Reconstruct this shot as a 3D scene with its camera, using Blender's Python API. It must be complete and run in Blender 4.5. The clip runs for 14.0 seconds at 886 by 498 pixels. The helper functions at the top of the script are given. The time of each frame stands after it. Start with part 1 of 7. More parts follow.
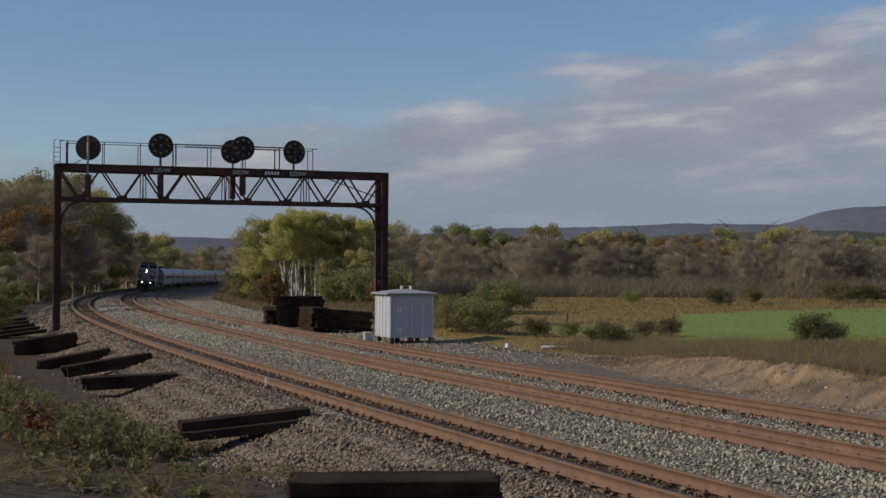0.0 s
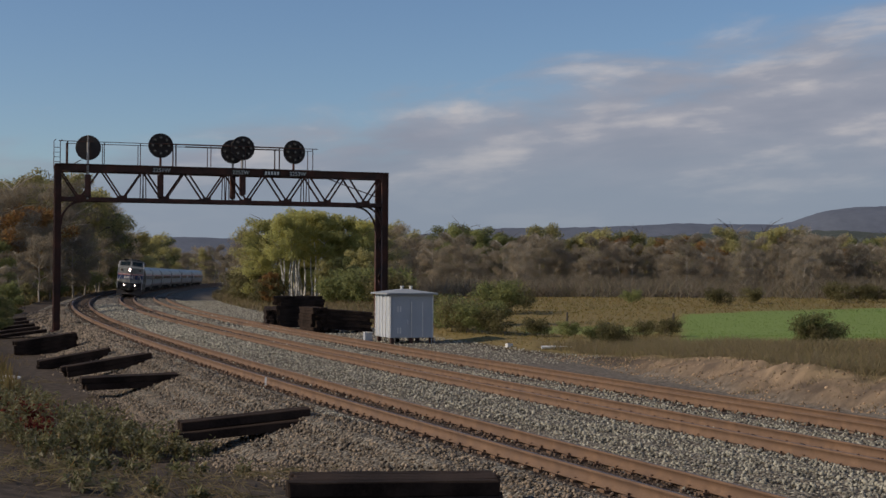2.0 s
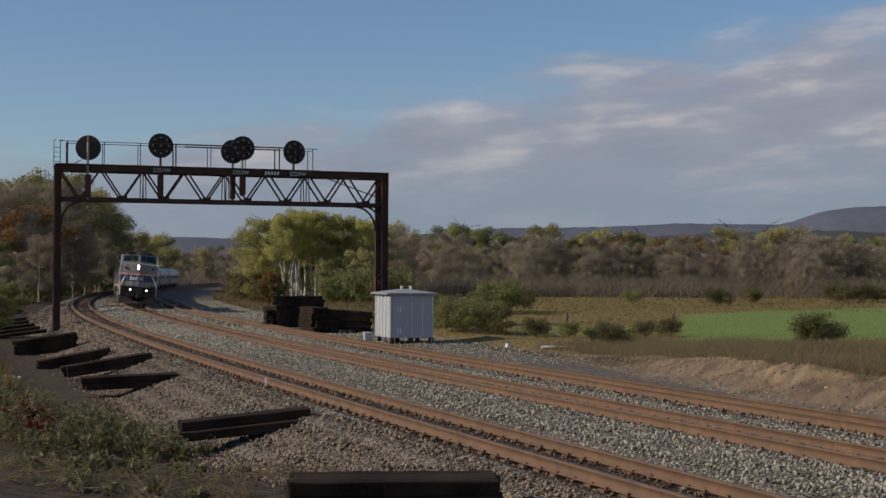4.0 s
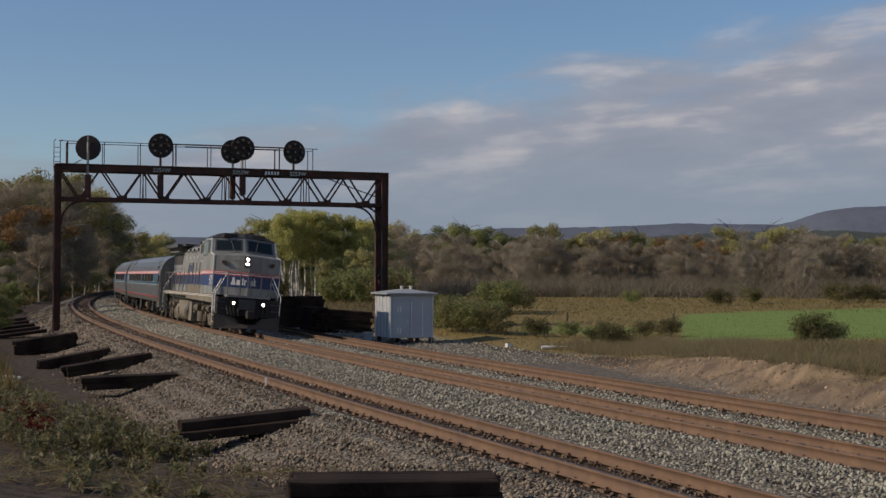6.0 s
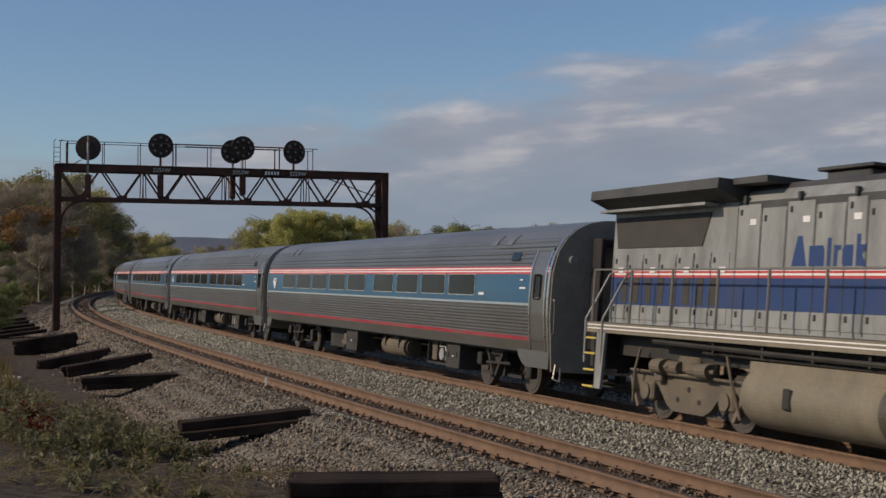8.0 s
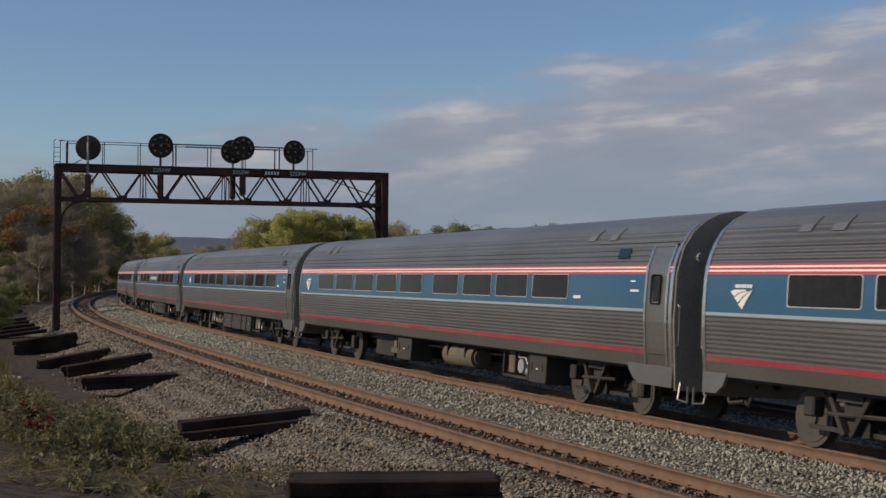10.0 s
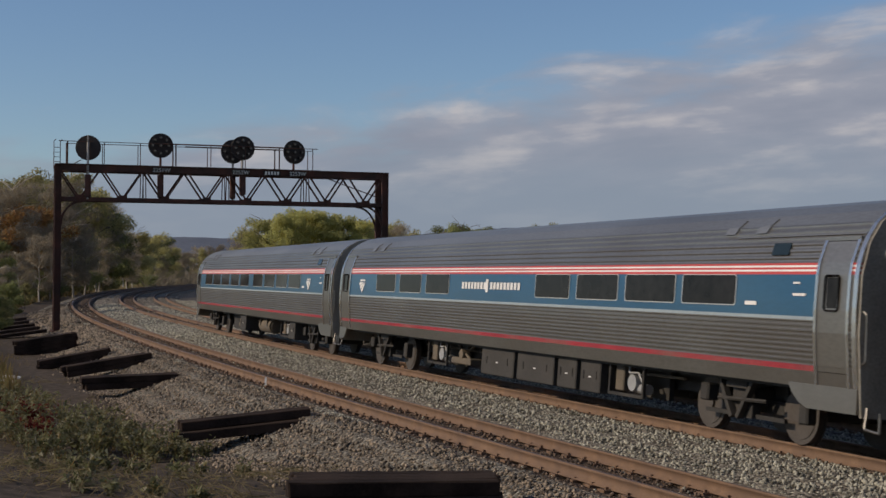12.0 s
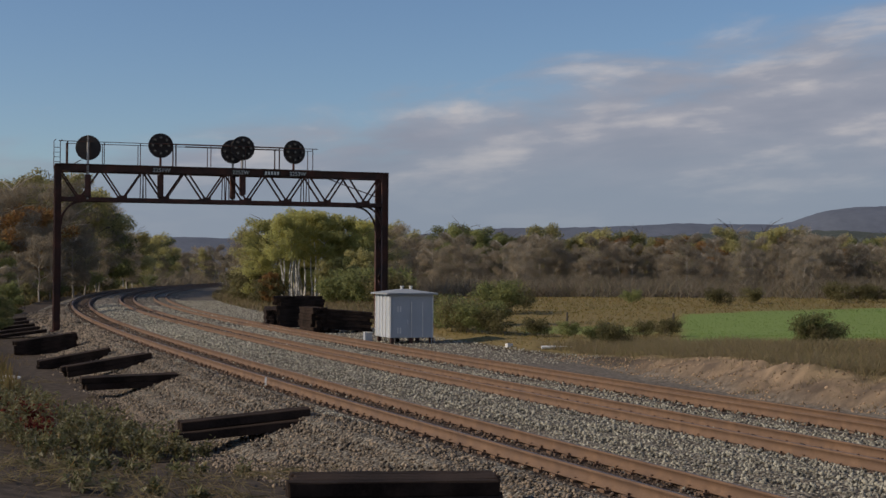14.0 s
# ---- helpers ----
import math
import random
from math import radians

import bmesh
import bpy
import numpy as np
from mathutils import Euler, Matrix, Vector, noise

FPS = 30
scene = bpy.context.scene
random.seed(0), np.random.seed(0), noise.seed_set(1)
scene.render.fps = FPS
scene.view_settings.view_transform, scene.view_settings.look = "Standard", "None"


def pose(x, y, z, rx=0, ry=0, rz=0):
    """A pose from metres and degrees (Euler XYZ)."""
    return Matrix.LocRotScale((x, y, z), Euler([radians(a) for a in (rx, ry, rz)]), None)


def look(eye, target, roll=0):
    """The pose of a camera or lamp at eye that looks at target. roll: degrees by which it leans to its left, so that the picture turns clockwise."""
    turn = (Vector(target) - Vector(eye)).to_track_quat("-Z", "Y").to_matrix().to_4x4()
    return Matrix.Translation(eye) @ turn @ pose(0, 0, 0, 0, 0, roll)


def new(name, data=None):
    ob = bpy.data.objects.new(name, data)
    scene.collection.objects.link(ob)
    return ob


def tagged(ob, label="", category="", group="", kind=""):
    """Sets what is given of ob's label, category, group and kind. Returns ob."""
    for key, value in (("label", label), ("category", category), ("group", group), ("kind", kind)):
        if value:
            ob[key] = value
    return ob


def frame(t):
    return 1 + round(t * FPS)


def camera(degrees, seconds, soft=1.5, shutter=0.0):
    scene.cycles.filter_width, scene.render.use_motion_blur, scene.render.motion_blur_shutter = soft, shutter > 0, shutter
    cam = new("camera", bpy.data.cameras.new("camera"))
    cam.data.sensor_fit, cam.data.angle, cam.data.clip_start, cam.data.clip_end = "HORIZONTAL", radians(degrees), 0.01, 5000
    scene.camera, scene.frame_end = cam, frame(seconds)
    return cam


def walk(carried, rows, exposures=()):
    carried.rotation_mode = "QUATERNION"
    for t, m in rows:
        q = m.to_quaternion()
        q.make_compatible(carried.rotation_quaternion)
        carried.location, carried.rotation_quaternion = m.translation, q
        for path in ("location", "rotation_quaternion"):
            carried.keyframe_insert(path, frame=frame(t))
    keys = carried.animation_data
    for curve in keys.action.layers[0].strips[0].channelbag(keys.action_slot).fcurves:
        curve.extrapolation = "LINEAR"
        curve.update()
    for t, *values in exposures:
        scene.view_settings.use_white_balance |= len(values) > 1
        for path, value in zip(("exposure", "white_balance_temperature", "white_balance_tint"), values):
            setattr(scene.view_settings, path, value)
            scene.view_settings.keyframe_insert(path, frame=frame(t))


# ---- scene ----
EXPOSURE = 0.08
cam = camera(35.52, 14.0, soft=1.5, shutter=0.05)
EYE = Vector((0.0, 0.0, 2.679))
VIEW = look(EYE, (0.0, 100.0, 2.679 + 100 * math.tan(0.01964)), 0.31)
walk(cam, [(0.0, VIEW), (14.0, VIEW)], [(0.0, EXPOSURE, 6650, 13), (14.0, EXPOSURE, 6650, 13)])

# ---- sky and sun ----
SUN_TO = Vector((-1.0, -0.25, 0.62)).normalized()
SUN_EL = math.asin(SUN_TO.z)
SUN_AZ = math.atan2(SUN_TO.x, SUN_TO.y)


def make_world():
    world = bpy.data.worlds.new("sky")
    scene.world = world
    world.use_nodes = True
    nt = world.node_tree
    n, l = nt.nodes, nt.links
    n.clear()
    out = n.new("ShaderNodeOutputWorld")
    bg = n.new("ShaderNodeBackground")
    bg.inputs["Strength"].default_value = 0.088
    sky = n.new("ShaderNodeTexSky")
    sky.sky_type = "NISHITA"
    sky.sun_disc = False
    sky.sun_elevation = SUN_EL
    sky.sun_rotation = SUN_AZ
    sky.dust_density = 0.5
    sky.ozone_density = 5.0
    tc = n.new("ShaderNodeTexCoord")
    sep = n.new("ShaderNodeSeparateXYZ")
    l.new(tc.outputs["Generated"], sep.inputs[0])

    def mth(op, a, b=0.0, c=None):
        m = n.new("ShaderNodeMath")
        m.operation = op
        for i, v in enumerate((a, b) if c is None else (a, b, c)):
            if isinstance(v, (int, float)):
                m.inputs[i].default_value = v
            else:
                l.new(v, m.inputs[i])
        return m.outputs[0]

    # a stratus deck seen flat-on: long streaks that thicken towards the horizon
    az = mth("ARCTAN2", sep.outputs[0], sep.outputs[1])
    el = mth("ARCSINE", sep.outputs[2])
    comb = n.new("ShaderNodeCombineXYZ")
    l.new(mth("MULTIPLY", az, 8.5), comb.inputs[0])
    tilt = mth("ADD", el, mth("MULTIPLY", az, -0.06))
    l.new(mth("MULTIPLY_ADD", tilt, 30.0, 7.3), comb.inputs[1])
    n1 = n.new("ShaderNodeTexNoise")
    n1.inputs["Scale"].default_value = 1.0
    n1.inputs["Detail"].default_value = 6
    n1.inputs["Roughness"].default_value = 0.55
    n1.inputs["Distortion"].default_value = 0.35
    l.new(comb.outputs[0], n1.inputs["Vector"])
    comb2 = n.new("ShaderNodeCombineXYZ")
    l.new(mth("MULTIPLY", az, 11.0), comb2.inputs[0])
    l.new(mth("MULTIPLY_ADD", tilt, 44.0, 4.1), comb2.inputs[1])
    n2 = n.new("ShaderNodeTexNoise")
    n2.inputs["Scale"].default_value = 1.0
    n2.inputs["Detail"].default_value = 5
    l.new(comb2.outputs[0], n2.inputs["Vector"])
    # the deck's upper edge climbs from west to east
    edge = mth("MULTIPLY_ADD", az, 0.17, 0.128)
    inside = mth("MULTIPLY", mth("SUBTRACT", edge, el), 34.0)
    cover = mth("ADD", inside, mth("MULTIPLY_ADD", n1.outputs[0], 4.0, -1.8))
    ramp = n.new("ShaderNodeMapRange")
    ramp.interpolation_type = "SMOOTHSTEP"
    ramp.inputs["From Min"].default_value = -0.5
    ramp.inputs["From Max"].default_value = 1.3
    ramp.inputs["To Max"].default_value = 0.95
    l.new(cover, ramp.inputs["Value"])
    # light tops, grey undersides
    lum = n.new("ShaderNodeValToRGB")
    e = lum.color_ramp.elements
    e[0].position, e[0].color = 0.40, (2.75, 3.05, 3.75, 1)
    e[1].position, e[1].color = 0.62, (5.2, 5.1, 5.25, 1)
    mid = lum.color_ramp.elements.new(0.51)
    mid.color = (3.2, 3.45, 4.1, 1)
    l.new(mth("MULTIPLY_ADD", n2.outputs[0], 0.62, mth("MULTIPLY", n1.outputs[0], 0.38)), lum.inputs[0])
    mix = n.new("ShaderNodeMix")
    mix.data_type = "RGBA"
    l.new(ramp.outputs[0], mix.inputs[0])
    l.new(sky.outputs[0], mix.inputs[6])
    # the deck thins into blue-grey distance low down
    low = n.new("ShaderNodeMapRange")
    low.interpolation_type = "SMOOTHSTEP"
    low.inputs["From Min"].default_value, low.inputs["From Max"].default_value = 0.115, 0.05
    low.inputs["To Max"].default_value = 0.88
    l.new(mth("ADD", el, mth("MULTIPLY_ADD", n1.outputs[0], 0.06, -0.03)), low.inputs["Value"])
    far = n.new("ShaderNodeMix")
    far.data_type = "RGBA"
    l.new(low.outputs[0], far.inputs[0])
    l.new(lum.outputs[0], far.inputs[6])
    far.inputs[7].default_value = (2.45, 3.05, 3.85, 1)
    l.new(far.outputs[2], mix.inputs[7])
    l.new(mix.outputs[2], bg.inputs["Color"])
    l.new(bg.outputs[0], out.inputs[0])


make_world()
sun_data = bpy.data.lights.new("sun", "SUN")
sun_data.energy, sun_data.angle, sun_data.color = 3.2, radians(0.6), (1.0, 0.86, 0.66)
sun = new("sun", sun_data)
sun.matrix_world = look(SUN_TO * 100, (0, 0, 0))


# ---- materials ----
def mat(name, color, rough=0.7, metal=0.0, scale=6.0, vary=0.25, fine=60.0, bump=0.15, dirt=None, dirt_amount=0.0,
        dirt_scale=1.2, island=0.0, objvary=0.0, spec=None, stretch=(1, 1, 1), bump_dist=0.01):
    """Two scales of tone, fine relief, and an optional stain colour."""
    m = bpy.data.materials.new(name)
    m.use_nodes = True
    nt = m.node_tree
    n, l = nt.nodes, nt.links
    bs = n["Principled BSDF"]
    bs.inputs["Roughness"].default_value = rough
    bs.inputs["Metallic"].default_value = metal
    if spec is not None:
        bs.inputs["Specular IOR Level"].default_value = spec
    tc = n.new("ShaderNodeTexCoord")
    mp = n.new("ShaderNodeMapping")
    mp.inputs["Scale"].default_value = stretch
    l.new(tc.outputs["Object"], mp.inputs[0])
    big = n.new("ShaderNodeTexNoise")
    big.inputs["Scale"].default_value = scale
    big.inputs["Detail"].default_value = 4
    sml = n.new("ShaderNodeTexNoise")
    sml.inputs["Scale"].default_value = fine
    sml.inputs["Detail"].default_value = 3
    l.new(mp.outputs[0], big.inputs["Vector"])
    l.new(mp.outputs[0], sml.inputs["Vector"])
    add = n.new("ShaderNodeMath")
    add.operation = "ADD"
    l.new(big.outputs[0], add.inputs[0])
    l.new(sml.outputs[0], add.inputs[1])
    last = add.outputs[0]
    lo, hi = 0.65, 1.35
    gain = n.new("ShaderNodeMapRange")
    gain.inputs["From Min"].default_value, gain.inputs["From Max"].default_value = lo, hi
    gain.inputs["To Min"].default_value, gain.inputs["To Max"].default_value = 1 - vary, 1 + vary
    l.new(last, gain.inputs["Value"])
    val = gain.outputs[0]
    for socket, amount in ((("Random Per Island", island)), (("Random", objvary))):
        if amount:
            src = n.new("ShaderNodeNewGeometry" if socket == "Random Per Island" else "ShaderNodeObjectInfo")
            r = n.new("ShaderNodeMapRange")
            r.inputs["To Min"].default_value, r.inputs["To Max"].default_value = 1 - amount, 1 + amount
            l.new(src.outputs[socket], r.inputs["Value"])
            mu = n.new("ShaderNodeMath")
            mu.operation = "MULTIPLY"
            l.new(val, mu.inputs[0])
            l.new(r.outputs[0], mu.inputs[1])
            val = mu.outputs[0]
    vec = n.new("ShaderNodeVectorMath")
    vec.operation = "SCALE"
    vec.inputs[0].default_value = color
    l.new(val, vec.inputs["Scale"])
    col = vec.outputs[0]
    if dirt:
        dn = n.new("ShaderNodeTexNoise")
        dn.inputs["Scale"].default_value = dirt_scale
        dn.inputs["Detail"].default_value = 6
        l.new(mp.outputs[0], dn.inputs["Vector"])
        dr = n.new("ShaderNodeMapRange")
        dr.inputs["From Min"].default_value, dr.inputs["From Max"].default_value = 0.42, 0.66
        dr.inputs["To Max"].default_value = dirt_amount
        l.new(dn.outputs[0], dr.inputs["Value"])
        mx = n.new("ShaderNodeMix")
        mx.data_type = "RGBA"
        l.new(dr.outputs[0], mx.inputs[0])
        l.new(col, mx.inputs[6])
        mx.inputs[7].default_value = (*dirt, 1)
        col = mx.outputs[2]
    l.new(col, bs.inputs["Base Color"])
    if bump:
        b = n.new("ShaderNodeBump")
        b.inputs["Strength"].default_value = bump
        b.inputs["Distance"].default_value = bump_dist
        l.new(last, b.inputs["Height"])
        l.new(b.outputs[0], bs.inputs["Normal"])
    return m


def leaf_mat(name, stops, rough=0.75):
    """Leaves or blades: one tone each, picked from a ramp; light passes through a little."""
    m = bpy.data.materials.new(name)
    m.use_nodes = True
    n, l = m.node_tree.nodes, m.node_tree.links
    bs = n["Principled BSDF"]
    bs.inputs["Roughness"].default_value = rough
    bs.inputs["Specular IOR Level"].default_value = 0.2
    geo = n.new("ShaderNodeNewGeometry")
    ramp = n.new("ShaderNodeValToRGB")
    el = ramp.color_ramp.elements
    for i, c in enumerate(stops):
        p = i / (len(stops) - 1)
        if i == 0:
            el[0].position, el[0].color = 0, (*c, 1)
        elif i == len(stops) - 1:
            el[-1].position, el[-1].color = 1, (*c, 1)
        else:
            el.new(p).color = (*c, 1)
    l.new(geo.outputs["Random Per Island"], ramp.inputs[0])
    info = n.new("ShaderNodeObjectInfo")
    r = n.new("ShaderNodeMapRange")
    r.inputs["To Min"].default_value, r.inputs["To Max"].default_value = 0.72, 1.3
    l.new(info.outputs["Random"], r.inputs["Value"])
    vec = n.new("ShaderNodeVectorMath")
    vec.operation = "SCALE"
    l.new(ramp.outputs[0], vec.inputs[0])
    l.new(r.outputs[0], vec.inputs["Scale"])
    l.new(vec.outputs[0], bs.inputs["Base Color"])
    tr = n.new("ShaderNodeBsdfTranslucent")
    l.new(vec.outputs[0], tr.inputs["Color"])
    mix = n.new("ShaderNodeMixShader")
    mix.inputs[0].default_value = 0.5
    l.new(bs.outputs[0], mix.inputs[1])
    l.new(tr.outputs[0], mix.inputs[2])
    l.new(mix.outputs[0], n["Material Output"].inputs[0])
    return m


def glow_mat(name, color, strength):
    m = bpy.data.materials.new(name)
    m.use_nodes = True
    bs = m.node_tree.nodes["Principled BSDF"]
    bs.inputs["Base Color"].default_value = (*color, 1)
    bs.inputs["Emission Color"].default_value = (*color, 1)
    bs.inputs["Emission Strength"].default_value = strength
    return m


M_RUST = mat("rusty_rail_steel", (0.140, 0.082, 0.048), 0.85, 0.0, 5, 0.3, 50, 0.2, (0.10, 0.06, 0.04), 0.7, 2.0)
M_RAILTOP = mat("worn_rail_head", (0.15, 0.115, 0.10), 0.5, 0.5, 4, 0.2, 60, 0.05)
M_TIE = mat("creosoted_wood", (0.045, 0.032, 0.024), 0.85, 0, 3, 0.4, 40, 0.5, (0.10, 0.08, 0.06), 0.5, 3, objvary=0.35, stretch=(1, 1, 1))
M_OLDTIE = mat("weathered_creosoted_wood", (0.024, 0.017, 0.014), 1.0, 0, 3, 0.45, 30, 0.6, (0.052, 0.036, 0.028), 0.5, 2.5, objvary=0.3, spec=0.1)


def ballast_mat(name, dark, light, brown, size):
    """Crushed stone: each stone a tone of its own, deep joints, brown dust in patches."""
    m = bpy.data.materials.new(name)
    m.use_nodes = True
    n, l = m.node_tree.nodes, m.node_tree.links
    bs = n["Principled BSDF"]
    bs.inputs["Roughness"].default_value = 0.95
    bs.inputs["Specular IOR Level"].default_value = 0.15
    tc = n.new("ShaderNodeTexCoord")
    cell = n.new("ShaderNodeTexVoronoi")
    cell.inputs["Scale"].default_value = 1 / size
    l.new(tc.outputs["Object"], cell.inputs["Vector"])
    sep = n.new("ShaderNodeSeparateColor")
    l.new(cell.outputs["Color"], sep.inputs[0])
    tone = n.new("ShaderNodeValToRGB")
    e = tone.color_ramp.elements
    e[0].position, e[0].color = 0.0, (*dark, 1)
    e[1].position, e[1].color = 1.0, (*[min(1, c * 1.5) for c in light], 1)
    e.new(0.7).color = (*light, 1)
    l.new(sep.outputs[0], tone.inputs[0])
    dust = n.new("ShaderNodeTexNoise")
    dust.inputs["Scale"].default_value = 0.6
    dust.inputs["Detail"].default_value = 5
    l.new(tc.outputs["Object"], dust.inputs["Vector"])
    patch = n.new("ShaderNodeMapRange")
    patch.inputs["From Min"].default_value, patch.inputs["From Max"].default_value = 0.42, 0.68
    patch.inputs["To Max"].default_value = 0.55
    l.new(dust.outputs[0], patch.inputs["Value"])
    mx = n.new("ShaderNodeMix")
    mx.data_type = "RGBA"
    l.new(patch.outputs[0], mx.inputs[0])
    l.new(tone.outputs[0], mx.inputs[6])
    mx.inputs[7].default_value = (*brown, 1)
    l.new(mx.outputs[2], bs.inputs["Base Color"])
    b = n.new("ShaderNodeBump")
    b.invert = True
    b.inputs["Strength"].default_value = 1.0
    b.inputs["Distance"].default_value = 0.05
    l.new(cell.outputs["Distance"], b.inputs["Height"])
    l.new(b.outputs[0], bs.inputs["Normal"])
    return m


M_BALLAST = ballast_mat("crushed_stone_bed", (0.035, 0.030, 0.025), (0.19, 0.172, 0.142), (0.10, 0.08, 0.06), 0.06)
M_BALLAST_RUST = ballast_mat("rust_stained_stone_bed", (0.024, 0.018, 0.014), (0.105, 0.074, 0.052), (0.060, 0.040, 0.028), 0.06)
M_CLOD = mat("crumbled_tan_earth", (0.25, 0.18, 0.12), 1.0, 0, 3, 0.25, 40, 0.3, island=0.5, spec=0.1)
M_STONE = mat("grey_ballast_stone", (0.245, 0.232, 0.186), 0.9, 0, 3, 0.2, 40, 0.2, island=0.62)
M_STONE_C = mat("rust_stained_ballast_stone", (0.092, 0.063, 0.044), 0.95, 0, 3, 0.2, 40, 0.2, island=0.7)
M_STONE_B = mat("brown_ballast_stone", (0.165, 0.130, 0.095), 0.9, 0, 3, 0.2, 40, 0.2, island=0.85)
M_STEEL_DARK = mat("rust_brown_structural_steel", (0.050, 0.026, 0.021), 0.8, 0.1, 2.5, 0.4, 30, 0.2, (0.115, 0.042, 0.028), 0.75, 0.8)
M_BLACK = mat("matt_black_paint", (0.016, 0.014, 0.014), 0.7, 0, 4, 0.3, 40, 0.1, (0.035, 0.02, 0.016), 0.6, 2.0)
M_GALV = mat("weathered_galvanised_steel", (0.30, 0.30, 0.30), 0.6, 0.4, 4, 0.2, 40, 0.1)
M_WHITE = mat("faded_white_paint", (0.62, 0.62, 0.60), 0.6, 0, 5, 0.15, 50, 0.05)
M_SHED = mat("pale_blue_grey_painted_steel", (0.36, 0.39, 0.43), 0.55, 0, 1.2, 0.10, 30, 0.05, (0.40, 0.42, 0.45), 0.5, 1.5)
M_SHEDROOF = mat("pale_grey_roof_sheet", (0.27, 0.29, 0.31), 0.6, 0, 1.5, 0.12, 30, 0.05)
M_LENS = mat("signal_lens_glass", (0.16, 0.15, 0.13), 0.15, 0, 5, 0.1, 30, 0)
M_BARK = mat("brown_bark", (0.085, 0.07, 0.055), 0.9, 0, 3, 0.35, 20, 0.6)
M_GREYBARK = mat("pale_grey_bark", (0.38, 0.345, 0.30), 0.9, 0, 3, 0.3, 20, 0.4)
M_BIRCH = mat("white_birch_bark", (0.62, 0.60, 0.55), 0.8, 0, 2, 0.2, 12, 0.2, (0.06, 0.05, 0.04), 0.8, 2.5)
M_TWIG = leaf_mat("bare_grey_brown_twigs", [(0.218, 0.192, 0.146), (0.300, 0.268, 0.205), (0.285, 0.225, 0.158), (0.365, 0.328, 0.252)])
M_BRUSH = leaf_mat("dark_grey_brown_brush", [(0.200, 0.172, 0.130), (0.270, 0.235, 0.180), (0.230, 0.182, 0.130), (0.205, 0.195, 0.120)])
M_DULLWEED = leaf_mat("dull_brown_olive_weeds", [(0.152, 0.125, 0.073), (0.215, 0.166, 0.103), (0.164, 0.149, 0.067), (0.253, 0.197, 0.121)])
M_LEAF_OLIVE = leaf_mat("olive_leaves", [(0.275, 0.266, 0.118), (0.350, 0.330, 0.150), (0.405, 0.362, 0.170), (0.305, 0.296, 0.132)])
M_LEAF_DARK = leaf_mat("dark_green_leaves", [(0.151, 0.178, 0.075), (0.205, 0.225, 0.092), (0.259, 0.259, 0.102)])
M_LEAF_YELLOW = leaf_mat("yellow_green_birch_leaves", [(0.340, 0.342, 0.125), (0.430, 0.420, 0.155), (0.475, 0.445, 0.175), (0.375, 0.372, 0.140)])
M_LEAF_BUSH = leaf_mat("dull_olive_bush_leaves", [(0.115, 0.112, 0.048), (0.160, 0.150, 0.066), (0.190, 0.165, 0.080), (0.135, 0.120, 0.060)])
M_LEAF_RUST = leaf_mat("russet_autumn_leaves", [(0.214, 0.110, 0.046), (0.303, 0.165, 0.060), (0.178, 0.132, 0.060)])
# The two palest stops paint sunlit highlights onto single weed leaves.
M_LEAF_WEED = leaf_mat("weed_leaves_painted_glints", [(0.090, 0.100, 0.040), (0.160, 0.165, 0.075), (0.200, 0.180, 0.095), (0.070, 0.070, 0.034), (0.310, 0.300, 0.180), (0.120, 0.125, 0.055), (0.400, 0.360, 0.250)])
M_LEAF_RED = leaf_mat("red_creeper_leaves", [(0.070, 0.014, 0.011), (0.126, 0.024, 0.018)])
M_DRY = leaf_mat("dry_grass", [(0.173, 0.124, 0.054), (0.274, 0.193, 0.084), (0.216, 0.179, 0.066), (0.144, 0.117, 0.048)])
M_MEADOW = leaf_mat("meadow_grass", [(0.178, 0.163, 0.051), (0.259, 0.206, 0.072), (0.304, 0.206, 0.080), (0.142, 0.147, 0.045)])
M_CROP = leaf_mat("green_crop", [(0.148, 0.224, 0.058), (0.18, 0.265, 0.072), (0.207, 0.28, 0.086)])


